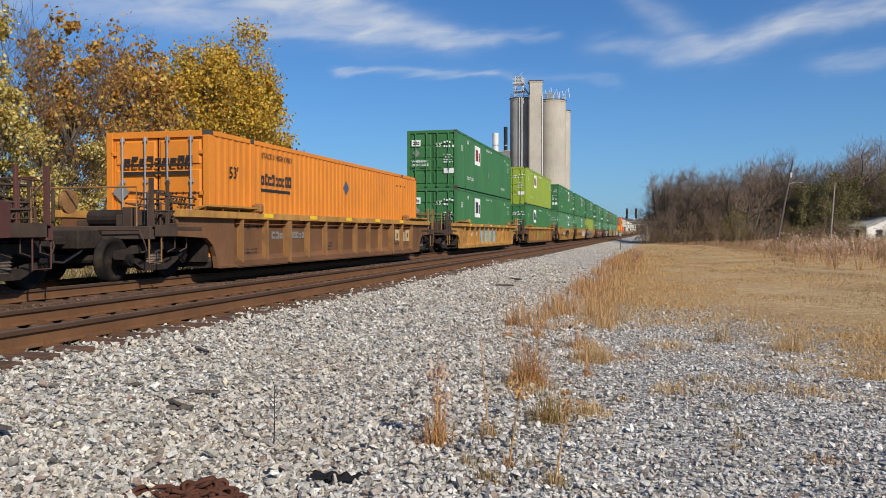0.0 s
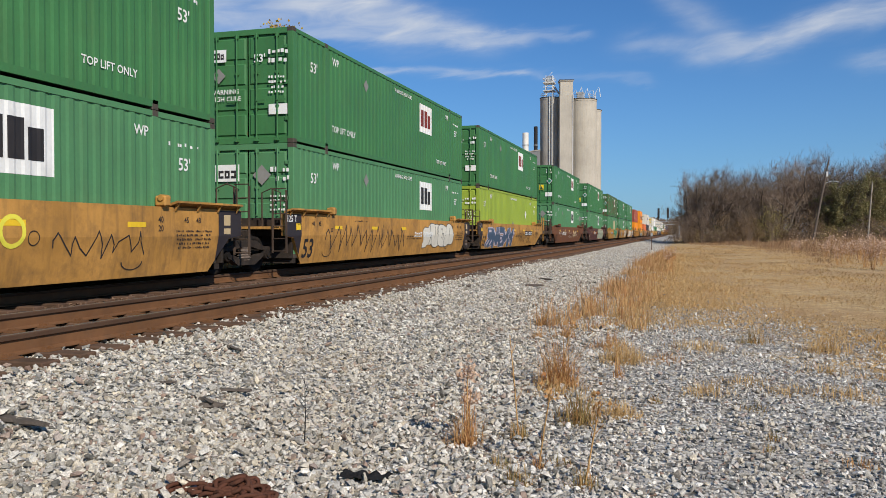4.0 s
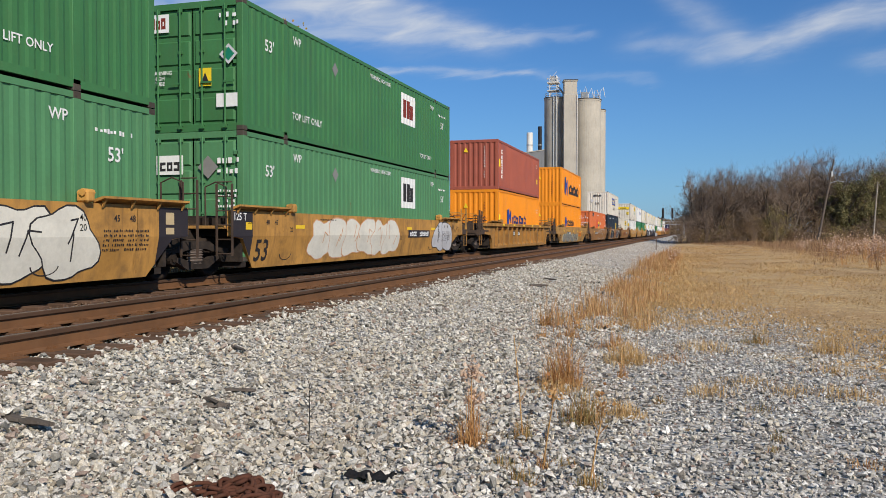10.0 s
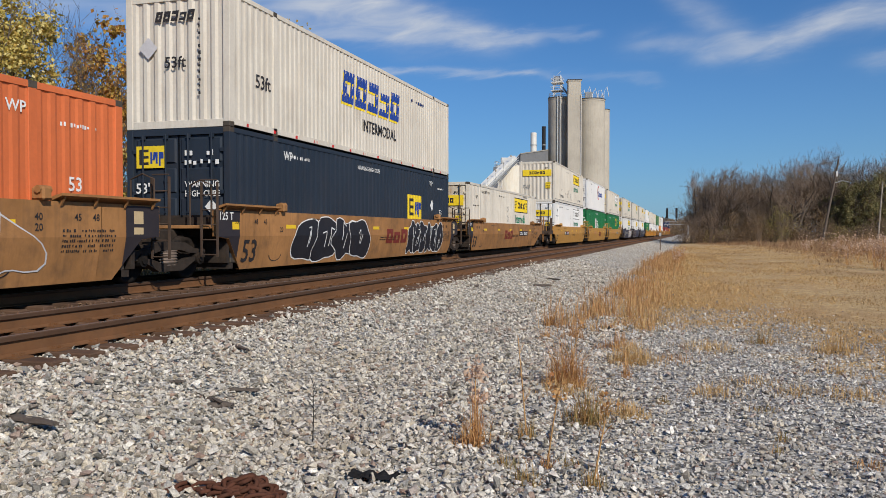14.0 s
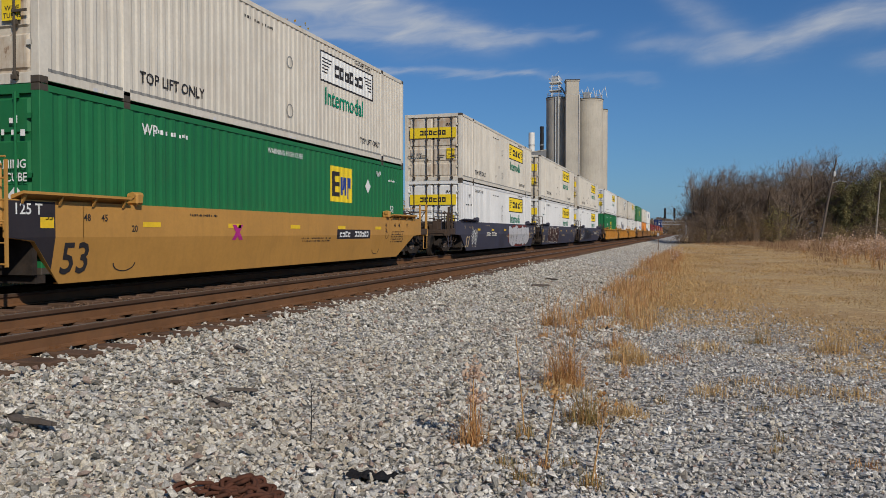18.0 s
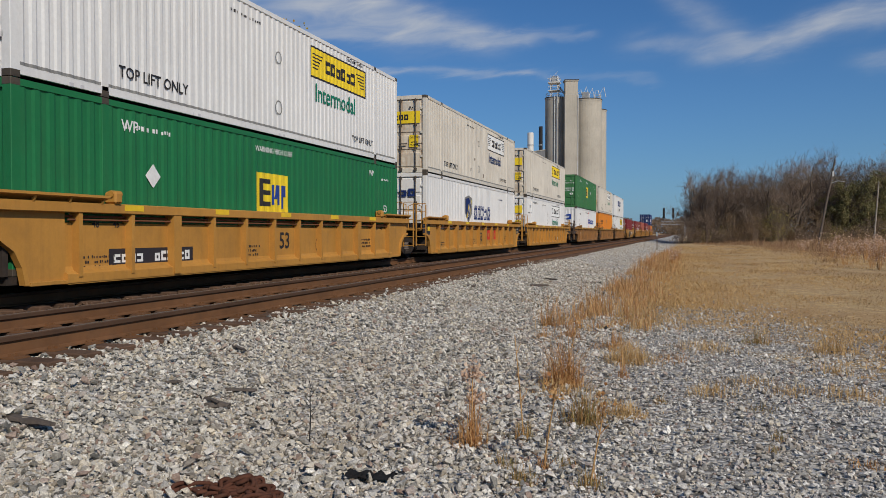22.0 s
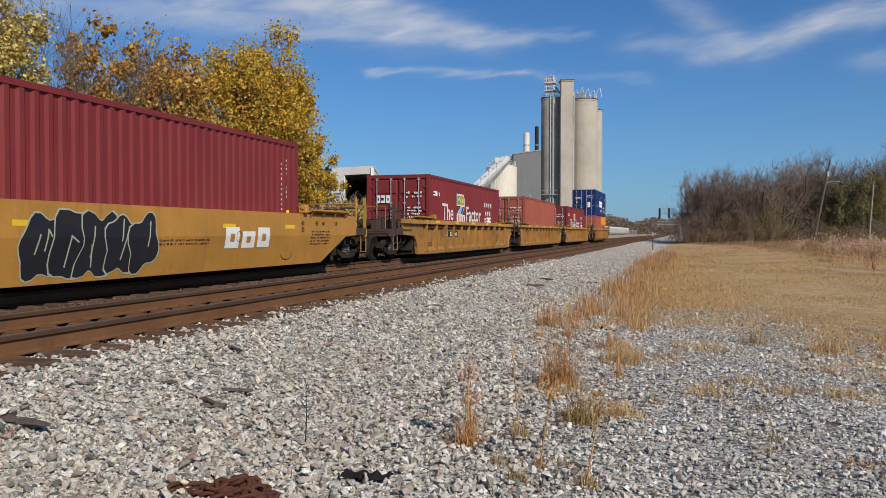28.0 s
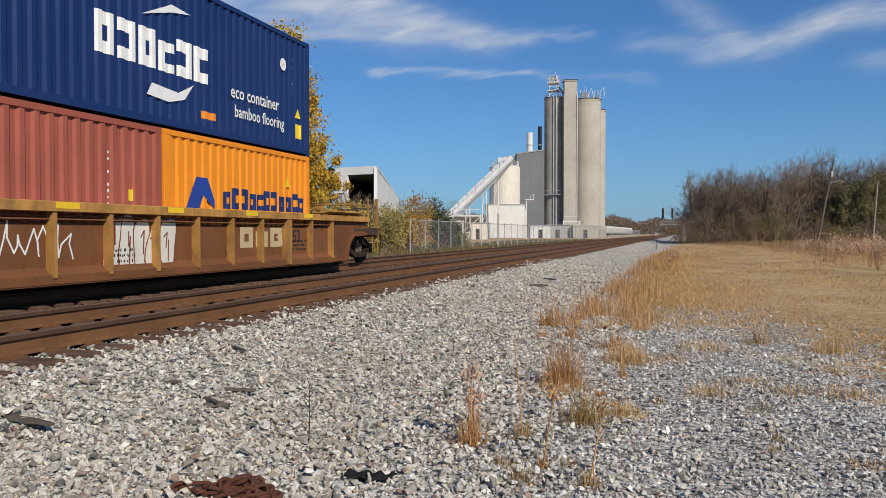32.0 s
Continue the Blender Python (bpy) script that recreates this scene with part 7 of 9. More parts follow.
def build_silos():
    H = rise(181, 215)
    a = silo(1037, 213, 3.74, H, CONCRETE, "tall pale concrete silo with bands")
    part("roof_rail", rail_ring(3.4, H), STEEL_MAT, a)
    silo(1050, 231, 3.3, H, CONCRETE, "tall pale concrete silo behind its neighbour")
    b = silo(981.5, 210, 2.75, H, DARK_CONCRETE, "tall grey weathered concrete silo")
    part("roof_rail", rail_ring(2.6, H, 10), STEEL_MAT, b)
    for dx in (0.1, 0.75):
        part("pipe", Form().tube([(dx, -2.95, 2), (dx, -2.95, H)], 0.16, 8), STEEL_MAT, b)
    part("gallery", Form().box(-3.4, 2.2, -3.6, -2.75, 11.2, 11.35).tube([(-3.3, -3.5, 11.4), (-3.3, -3.5, 12.3), (2.1, -3.5, 12.3), (2.1, -3.5, 11.4)], 0.05, 5).tube([(-3.2, -3.4, 0), (-3.2, -3.4, 11.3)], 0.09, 6), STEEL_MAT, b)
    # lift tower between the drums
    q = spot(1008, 206.6)
    t = thing("lift_tower", "square concrete lift tower between the silos", "tower", at=pose(q.x, q.y, 0, 0, 0, 14))
    part("shaft", Form().box(-1.75, 1.75, -1.75, 1.75, 0, H + 0.2, 0.08), CONCRETE, t)
    part("head_house", Form().box(-1.6, 1.6, -1.6, 1.6, H + 0.2, rise(145, 205), 0.05).box(-1.75, 1.75, -1.75, 1.75, rise(145, 205), rise(143.5, 205)), CONCRETE, t)
    part("conduit", Form().tube([(1.55, -1.9, 2), (1.55, -1.9, H)], 0.1, 6), WHITE_STEEL, t)
    part("roof_slab", Form().box(-1.85, 1.85, -1.85, 1.85, rise(143.5, 205), rise(142.3, 205)), RIM_MAT, t)
    # flat dark box that stands for the shade in an open bay
    part("loading_door", Form().box(-1.2, 1.2, -1.8, -1.72, 0.2, 3.0), DARK_INSIDE, t)
    # steel head frame with platforms on the grey drum
    f = spot(979, 210)
    e = thing("elevator_head", "white steel elevator head with platforms and rails", "machine", at=pose(f.x, f.y, H + 0.2))
    zt = rise(137, 210) - H
    for i, (dx, dy) in enumerate(((-1.0, -1.0), (1.0, -1.0), (-1.0, 1.0), (1.0, 1.0))):
        part("leg", Form().tube([(dx, dy, 0), (dx * 0.8, dy * 0.8, zt)], 0.09, 6), WHITE_STEEL, e)
    for z in (1.6, 3.6, zt - 1.9):
        part("platform", Form().box(-1.5, 1.5, -1.5, 1.5, z, z + 0.12), WHITE_STEEL, e)
        part("rail", Form().tube([(-1.5, -1.5, z + 1.0), (1.5, -1.5, z + 1.0), (1.5, 1.5, z + 1.0), (-1.5, 1.5, z + 1.0), (-1.5, -1.5, z + 1.0)], 0.05, 5), WHITE_STEEL, e)
    part("head_drum", Form().box(-0.8, 0.8, -0.6, 0.6, zt - 1.7, zt - 0.2, 0.2), STEEL_MAT, e)
    part("spout", Form().tube([(0.3, 0, zt - 1.6), (2.4, 0, zt - 4.6), (4.5, 0.5, 0.4)], 0.25, 8), STEEL_MAT, e)
    for k in range(3):
        part("brace", Form().tube([(-1, -1, 0.3 + k * 2.1), (1, -1, 2.3 + k * 2.1)], 0.05, 5), WHITE_STEEL, e)
    # pipes and hoods on the pale drum
    g = spot(1038, 213)
    m = thing("roof_gear", "pipes and rails on the silo roof", "machine", at=pose(g.x, g.y, H + 0.1))
    rg = random.Random(9)
    for k in range(5):
        x = -2.6 + k * 1.5
        part("vent_pipe", Form().tube([(x, -0.6, 0), (x, -0.6, rg.uniform(1.2, 2.2)), (x + 0.8, -0.6, rg.uniform(2.2, 3.6)), (x + 1.3, -0.6, 0.4)], 0.08, 6), WHITE_STEEL, m)
    part("filter_box", Form().box(-1.4, 0.4, -1.5, 0.4, 0.3, 1.9, 0.05), STEEL_MAT, m)


def build_plant():
    # grey clad house beside the silos; their shadow is in its wall colour
    d = 207
    a, b = spot(914, d), spot(963, d)
    mid = (a + b) / 2
    w = (b - a).length / 2
    top = rise(271, d)
    h = thing("mill_house", "tall windowless grey-clad mill house, darkened as if in shade", "building", at=pose(mid.x, mid.y, 0, 0, 0, math.degrees(math.atan2(b.y - a.y, b.x - a.x))))
    part("wall", Form().prism([(-w, 0), (w, 0), (w, top + 0.6), (-w, top - 0.4)], 'y', 0, 14), MILL_SHADED, h)
    for k in range(5):
        x = -w + (k + 0.5) * 2 * w / 5
        part("cladding_seam", Form().box(x - 0.03, x + 0.03, -0.03, 0.0, 0.5, top - 0.3), MILL_SHADED, h)
    part("parapet", Form().prism([(-w, top - 0.4), (w, top + 0.6), (w, top + 0.85), (-w, top - 0.15)], 'y', -0.15, 14.1), DARK_CONCRETE, h)
    for x, y0, r, mat, lab in ((937, 236, 0.8, WHITE_STEEL, "pale steel smoke stack"), (955, 225, 0.5, BLACK_MAT, "dark thin smoke stack")):
        p = spot(x, 208.6)
        s = thing("smoke_stack", lab, "chimney", "stacks of the works", pose(p.x, p.y, top - 1))
        part("pipe", lathe([(r, 0), (r, rise(y0, 208.6) - top + 1), (r - 0.1, rise(y0, 208.6) - top + 1), (r - 0.1, rise(y0, 208.6) - top)], 16), mat, s)
        part("collar", lathe([(r + 0.01, 3), (r + 0.08, 3), (r + 0.08, 3.2), (r + 0.01, 3.2)], 16), STEEL_MAT, s)
    # white tank on its house
    d = 172
    p = spot(893, d)
    r = 27 * d / 1425.2
    z0, z1 = rise(364, d), rise(297, d)
    t = thing("white_tank", "round white stained tank on a square base", "tank", at=pose(p.x, p.y, 0, 0, 0, 17))
    part("drum", lathe([(r, z0), (r, z1), (r * 0.35, z1 + 0.9), (0.01, z1 + 1.0)], 36), TANK_WHITE, t, smooth=False)
    part("base_house", Form().box(-3.9, 3.9, -3.6, 4.0, 0.4, z0, 0.05), WHITE_STEEL, t)
    part("roof_slab", Form().box(-4.05, 4.05, -3.75, 4.1, z0, z0 + 0.18), CLADDING, t)
    part("top_rail", rail_ring(r * 0.9, z1, 12, 1.2), WHITE_STEEL, t)
    part("head_box", Form().box(-1.6, 1.6, -1.2, 1.2, z1 + 0.9, z1 + 2.0, 0.05), WHITE_STEEL, t)
    part("side_ladder", Form().box(3.95, 4.05, -3.3, -3.2, 0.4, z0 + 1).box(3.95, 4.05, -2.7, -2.6, 0.4, z0 + 1), STEEL_MAT, t)
    for k in range(4):
        part("column", Form().box(4.2 + 0.1 * k, 4.35 + 0.1 * k, -3.4 + k * 1.8, -3.25 + k * 1.8, 0, z0 + 1.1), WHITE_STEEL, t)
    part("landing", Form().box(4.0, 5.8, -3.5, 2.5, z0 + 1.0, z0 + 1.15).tube([(5.7, -3.4, z0 + 1.1), (5.7, -3.4, z0 + 2.2), (5.7, 2.4, z0 + 2.2), (5.7, 2.4, z0 + 1.1)], 0.05, 5), WHITE_STEEL, t)
    # inclined conveyor up to the tank
    a = spot(784, 150)
    b = spot(900, 170)
    za, zb = rise(397, 150), rise(284, 170)
    run = (b - a).length
    turn = math.degrees(math.atan2(b.y - a.y, b.x - a.x))
    c = thing("conveyor", "white steel belt conveyor rising to the tank", "conveyor", at=pose(a.x, a.y, 0, 0, 0, turn))
    slope = (zb - za) / run
    part("belt_casing", Form().prism([(0, za), (run, zb), (run, zb + 0.9), (0, za + 0.9)], 'y', -0.7, 0.7), WHITE_STEEL, c)
    part("walkway", Form().prism([(0, za - 0.1), (run, zb - 0.1), (run, zb), (0, za)], 'y', -1.5, -0.7), STEEL_MAT, c)
    part("hand_rail", Form().tube([(0, -1.5, za + 1.0), (run, -1.5, zb + 1.0)], 0.05, 5).tube([(0, -1.5, za + 0.5), (run, -1.5, zb + 0.5)], 0.04, 5), WHITE_STEEL, c)
    part("bottom_chord", Form().tube([(0, -0.7, za - 0.9), (run, -0.7, zb - 0.9)], 0.09, 5), WHITE_STEEL, c)
    n = 16
    for k in range(n):
        x0, x1 = run * k / n, run * (k + 1) / n
        part("lattice", Form().tube([(x0, -0.7, za + slope * x0 - 0.9), (x1, -0.7, za + slope * x1)], 0.05, 5), WHITE_STEEL, c)
        if k % 2 == 0:
            part("lamp_post", Form().tube([(x0, -1.4, za + slope * x0), (x0, -1.4, za + slope * x0 + 2.2)], 0.04, 5).box(x0 - 0.15, x0 + 0.15, -1.5, -1.3, za + slope * x0 + 2.1, za + slope * x0 + 2.4), DARK_CONCRETE, c)
    for x in (0.3, 0.55, 0.74):
        X = run * x
        z = za + slope * X - 0.9
        tr = part("trestle", Form().tube([(X - 1.0, -0.8, 0), (X - 0.6, -0.8, z)], 0.1, 6).tube([(X + 1.0, -0.8, 0), (X + 0.6, -0.8, z)], 0.1, 6), WHITE_STEEL, c)
        for k in range(3):
            part("brace", Form().tube([(X - 0.9, -0.8, z * k / 3 + 0.2), (X + 0.9, -0.8, z * (k + 1) / 3 - 0.2)], 0.05, 5), WHITE_STEEL, tr)
    # loading frames and boxes at its foot
    rg = random.Random(4)
    for k, (x, d, w, hh, mat, lab) in enumerate(((800, 150, 2.0, 3.4, WHITE_STEEL, "white steel loading frame"), (826, 152, 2.6, 4.4, WHITE_STEEL, "white steel loading frame"), (846, 158, 1.6, 3.2, TANK_WHITE, "cream steel hopper box"),
                                                 (955, 196, 2.5, 3.0, WHITE_STEEL, "small white plant shed"), (985, 200, 3.0, 3.2, CLADDING, "low grey machine house"), (1010, 200, 2.0, 4.0, WHITE_STEEL, "tall white loading frame"), (1034, 198, 3.0, 3.0, CONCRETE, "low concrete loading dock"))):
        p = spot(x, d)
        s = thing("loading_gantry" if "frame" in lab else "plant_box", lab, "structure", at=pose(p.x, p.y, 0.15, 0, 0, 17))
        if "frame" in lab:
            for sx in (-1, 1):
                for sy in (-1, 1):
                    part("post", Form().box(sx * w - 0.1, sx * w + 0.1, sy * 1.2 - 0.1, sy * 1.2 + 0.1, 0, hh), mat, s)
            part("deck", Form().box(-w - 0.2, w + 0.2, -1.4, 1.4, hh, hh + 0.2), mat, s)
            part("rail", Form().tube([(-w, -1.3, hh + 0.2), (-w, -1.3, hh + 1.3), (w, -1.3, hh + 1.3), (w, -1.3, hh + 0.2)], 0.05, 5), mat, s)
            part("brace", Form().tube([(-w, -1.2, 0), (w, -1.2, hh)], 0.06, 5), mat, s)
            part("cabinet", Form().box(-0.8, 0.5, -1.0, 0.6, 0, 1.5, 0.04), TANK_WHITE, s)
        else:
            part("body", Form().box(-w, w, -1.5, 1.5, 0, hh, 0.05), mat, s)
            part("roof", Form().box(-w - 0.15, w + 0.15, -1.65, 1.65, hh, hh + 0.15), STEEL_MAT, s)
            part("door", Form().box(-0.5, 0.5, -1.54, -1.5, 0.05, 2.1), DARK_INSIDE, s)


def build_shed():
    p0, p1, p2 = spot(596, 100), spot(666, 97), spot(706, 185)
    h = rise(297, 97)
    t = thing("open_shed", "long white metal shed with a dark open end", "shed", at=pose(p1.x, p1.y, 0))
    u, v = (p0 - p1), (p2 - p1)
    def wall(a, b, z0, z1, thick=0.25):
        d = (b - a).normalized()
        n = Vector((-d.y, d.x, 0)) * thick
        return Form().add([(*(a + k)[:2], z) for z in (z0, z1) for k in (Vector((0, 0, 0)), b - a, b - a + n, n)], [(0, 1, 2, 3), (4, 5, 6, 7), (0, 1, 5, 4), (1, 2, 6, 5), (2, 3, 7, 6), (3, 0, 4, 7)])
    zero = Vector((0, 0, 0))
    part("side_wall", wall(zero, v, 0, h), SHED_WHITE, t)
    part("side_wall", wall(u, u + v, 0, h), SHED_WHITE, t)
    # shade within the shed is painted onto this wall
    part("back_wall", wall(v, v + u, 0, h), DARK_INSIDE, t)
    part("front_beam", wall(u, zero, h - 0.75, h), SHED_WHITE, t)
    part("front_post", wall(u, u * 0.72, 0, h - 0.75), SHED_WHITE, t)
    part("front_post", wall(u * 0.06, zero, 0, h - 0.75), SHED_WHITE, t)
    part("roof", Form().add([(*q[:2], z) for z in (h, h + 0.2) for q in (zero - u * 0.02, v, v + u, u * 1.02)], [(0, 1, 2, 3), (4, 5, 6, 7), (0, 1, 5, 4), (1, 2, 6, 5), (2, 3, 7, 6), (3, 0, 4, 7)]), SHED_WHITE, t)
    for z in (2.2, 4.2):
        part("inner_rail", wall(u * 0.98 + v * 0.06, v * 0.06 + u * 0.02, z, z + 0.14), STEEL_MAT, t)
    for k in range(5):
        part("louvre", wall(u * (0.97) - v * 0.004, u * 0.80 - v * 0.004, 1.6 + k * 1.15, 1.75 + k * 1.15, 0.08), DARK_INSIDE, t)


def build_fence():
    t = thing("chain_link_fence", "galvanised chain-link fence along the works", "fence", at=pose(-17.3, 0, 0.14))
    y0, y1, h = 50.0, 330.0, 2.2
    post = shared("fence_post", lambda: Form().tube([(0, 0, 0), (0, 0, 2.35)], 0.04, 6))
    y = y0
    while y <= y1:
        part("post", post, FENCE_MAT, t, at=pose(0, y, 0))
        y += 3.2
    part("top_rail", Form().tube([(0, y0, h), (0, y1, h)], 0.03, 6), FENCE_MAT, t)
    part("gate_post", Form().tube([(0, 76, 0), (0, 76, 3.2)], 0.09, 8), DARK_CONCRETE, t)
    # the mesh, as fine crossing wires
    v, q = [], []
    for y in np.arange(y0, y1, 0.22):
        for s in (1, -1):
            a, b = (y, y + h * 0.9) if s > 0 else (y + h * 0.9, y)
            n = len(v)
            v += [(0.0, a, 0.05), (0.0, a + 0.022, 0.05), (0.0, b + 0.022, h), (0.0, b, h)]
            q.append((n, n + 1, n + 2, n + 3))
    ob = bulk("fence_mesh", np.array(v), np.array(q), FENCE_MAT)
    ob.parent = t
    ob["kind"] = "stuff"


def hopper():
    t = thing("hopper_car", "pale covered hopper car parked on a siding", "rail car", "hopper cars on the siding")
    o = [(-1.5, 1.3), (-1.6, 2.4), (-1.6, 3.5), (-1.2, 4.3), (1.2, 4.3), (1.6, 3.5), (1.6, 2.4), (1.5, 1.3)]
    part("body", Form().prism(o, 'y', -7.2, 7.2), HOPPER_MAT, t)
    for k in range(9):
        y = -6.8 + k * 1.7
        part("rib", shared("hopper_rib", lambda: Form().box(1.55, 1.68, -0.06, 0.06, 1.3, 3.5)), HOPPER_MAT, t, at=pose(0, y, 0))
    part("running_board", Form().box(-0.5, 0.5, -7.3, 7.3, 4.32, 4.45), STEEL_MAT, t)
    for y in (-4.5, 0, 4.5):
        part("outlet", Form().prism([(-1.7, 1.3), (1.7, 1.3), (0.4, 0.6), (-0.4, 0.6)], 'x', -0.9, 0.9), HOPPER_MAT, t, at=pose(0, y, 0))
    for s in (-1, 1):
        part("end_platform", Form().box(-1.5, 1.5, s * 7.2 - 0.6, s * 7.2 + 0.6, 1.1, 1.3), HOPPER_MAT, t)
        part("truck", Form().box(-1.0, 1.0, s * 6.3 - 1.2, s * 6.3 + 1.2, 0.35, 0.7, 0.05), IRON_MAT, t)
        for k in (-0.9, 0.9):
            part("wheel", Form().tube([(-0.8, s * 6.3 + k, 0.46), (0.8, s * 6.3 + k, 0.46)], 0.45, 14), IRON_MAT, t)
    return t


def build_hoppers():
    h = hopper()
    for k in range(18):
        m = pose(-36, 262 + k * 17.0, 0.3)
        if k == 0:
            h.matrix_basis = m
        else:
            copy_thing(h, m)


def build_signals():
    x, y = -0.5, 250
    t = thing("signal_cantilever", "steel cantilever signal bridge with two black heads", "railway signal", at=pose(x, y, 0.1))
    part("mast", Form().box(-0.25, 0.25, -0.25, 0.25, 0, 7.0).box(-0.6, 0.6, -0.6, 0.6, 0, 0.3), STEEL_MAT, t)
    part("arm", Form().box(-6.8, 0.2, -0.3, -0.15, 3.8, 4.0).box(-6.8, 0.2, 0.15, 0.3, 3.8, 4.0).box(-6.8, 0.2, -0.3, 0.3, 4.7, 4.8), STEEL_MAT, t)
    for k in range(7):
        part("strut", Form().tube([(-6.6 + k, -0.25, 3.9), (-5.9 + k, -0.25, 4.75)], 0.05, 5), STEEL_MAT, t)
    for hx in (-6.0, -3.3):
        hd = part("signal_head", Form().box(hx - 0.3, hx + 0.3, -0.35, -0.25, rise(388, 250), rise(371, 250), 0.05).tube([(hx, -0.2, 4.7), (hx, -0.2, rise(371, 250))], 0.06, 6), BLACK_MAT, t)
        for k in range(3):
            part("hood", Form().tube([(hx, -0.8, 6.1 + k * 0.95), (hx, -0.35, 6.1 + k * 0.95)], 0.26, 10), BLACK_MAT, hd)
    c = thing("signal_cabinet", "grey steel signal cabinet by the track", "cabinet", at=pose(1.4, 240, 0))
    part("body", Form().box(-0.6, 0.6, -0.8, 0.8, 0.2, 4.3, 0.04), STEEL_MAT, c)
    part("plinth", Form().box(-0.7, 0.7, -0.9, 0.9, 0, 0.2), CONCRETE, c)
    p = spot(1161, 69)
    m = thing("marker_post", "thin weathered trackside marker post", "post", at=pose(p.x, p.y, 0))
    part("stake", Form().box(-0.035, 0.035, -0.03, 0.03, 0, 1.45, 0.008), TIE_MAT, m)
    part("plate", Form().box(-0.09, 0.09, -0.045, -0.031, 1.2, 1.5, 0.006), STEEL_MAT, m)


build_silos()
build_plant()
build_shed()
build_fence()
build_hoppers()
build_signals()

# ---- trees, brush, grass ----
def leaf_material(name, colours, rough=0.7):
    m, nodes, links, bsdf, vec = start_material(name, True)
    geo = nodes.new("ShaderNodeNewGeometry")
    ramp = nodes.new("ShaderNodeValToRGB")
    ramp.color_ramp.elements[0].color = (*colours[0], 1)
    ramp.color_ramp.elements[1].color = (*colours[-1], 1)
    for i, c in enumerate(colours[1:-1]):
        ramp.color_ramp.elements.new((i + 1) / (len(colours) - 1)).color = (*c, 1)
    links.new(geo.outputs["Random Per Island"], ramp.inputs[0])
    links.new(ramp.outputs[0], bsdf.inputs["Base Color"])
    bsdf.inputs["Roughness"].default_value = rough
    tr = nodes.new("ShaderNodeBsdfTranslucent")
    links.new(ramp.outputs[0], tr.inputs["Color"])
    mix = nodes.new("ShaderNodeMixShader")
    mix.inputs[0].default_value = 0.3
    links.new(bsdf.outputs[0], mix.inputs[1])
    links.new(tr.outputs[0], mix.inputs[2])
    links.new(mix.outputs[0], nodes["Material Output"].inputs["Surface"])
    return m


BARK = paint("grey_bark", (0.13, 0.105, 0.085), 0.95, vary=0.3, scale=3, fine=20, grime=0.3, bump=0.6)
PALE_BARK = paint("pale_bark", (0.33, 0.29, 0.24), 0.95, vary=0.3, scale=3, fine=20, grime=0.3, bump=0.6)
TWIG = paint("bare_twigs", (0.235, 0.175, 0.13), 0.95, vary=0.3, scale=0.4, fine=3, grime=0.2, bump=0)
GOLD_LEAF = leaf_material("golden_leaves", [(0.25, 0.125, 0.02), (0.60, 0.33, 0.032), (0.76, 0.50, 0.055), (0.50, 0.36, 0.05), (0.34, 0.28, 0.05), (0.68, 0.40, 0.04)])
RUST_LEAF = leaf_material("russet_leaves", [(0.20, 0.08, 0.022), (0.48, 0.225, 0.042), (0.70, 0.42, 0.07), (0.32, 0.13, 0.028), (0.60, 0.44, 0.10), (0.28, 0.165, 0.04)])
PALE_LEAF = leaf_material("pale_yellow_leaves", [(0.28, 0.20, 0.045), (0.64, 0.50, 0.12), (0.78, 0.66, 0.29), (0.46, 0.39, 0.085), (0.58, 0.38, 0.08), (0.20, 0.17, 0.045)])
BRUSH_LEAF = leaf_material("mixed_brush_leaves", [(0.12, 0.10, 0.036), (0.34, 0.26, 0.08), (0.20, 0.19, 0.05), (0.50, 0.40, 0.14), (0.11, 0.13, 0.035)])
GREEN_LEAF = leaf_material("dark_green_leaves", [(0.10, 0.09, 0.036), (0.17, 0.155, 0.06), (0.24, 0.22, 0.085), (0.27, 0.20, 0.09)])
CEDAR_LEAF = leaf_material("dark_cedar_green", [(0.025, 0.05, 0.02), (0.05, 0.085, 0.03), (0.075, 0.11, 0.04), (0.06, 0.07, 0.03)])
DUSK_LEAF = leaf_material("dull_grey_brown_leaves", [(0.12, 0.085, 0.06), (0.23, 0.165, 0.115), (0.17, 0.12, 0.08), (0.30, 0.21, 0.135)])
BROWN_LEAF = leaf_material("dead_brown_leaves", [(0.15, 0.095, 0.055), (0.27, 0.175, 0.085), (0.21, 0.135, 0.07), (0.32, 0.23, 0.11)])


def leaves(points, size, rng, droop=0.3):
    """Folded leaves at the points: two triangles each side of a midrib."""
    n = len(points)
    s = size * rng.uniform(0.65, 1.3, n)
    d = rng.normal(0, 1, (n, 3))
    d[:, 2] -= droop
    d /= np.linalg.norm(d, axis=1)[:, None]
    o = np.cross(d, rng.normal(0, 1, (n, 3)))
    o /= np.linalg.norm(o, axis=1)[:, None] + 1e-9
    up = np.cross(d, o)
    a = points
    b = points + d * s[:, None]
    mid = points + d * s[:, None] * 0.45
    l = mid + o * s[:, None] * 0.42 + up * s[:, None] * 0.12
    r = mid - o * s[:, None] * 0.42 + up * s[:, None] * 0.12
    v = np.stack([a, l, b, r], 1).reshape(-1, 3)
    i = np.arange(n) * 4
    f = np.concatenate([np.stack([i, i + 2, i + 1], 1), np.stack([i, i + 3, i + 2], 1)])
    return v, f


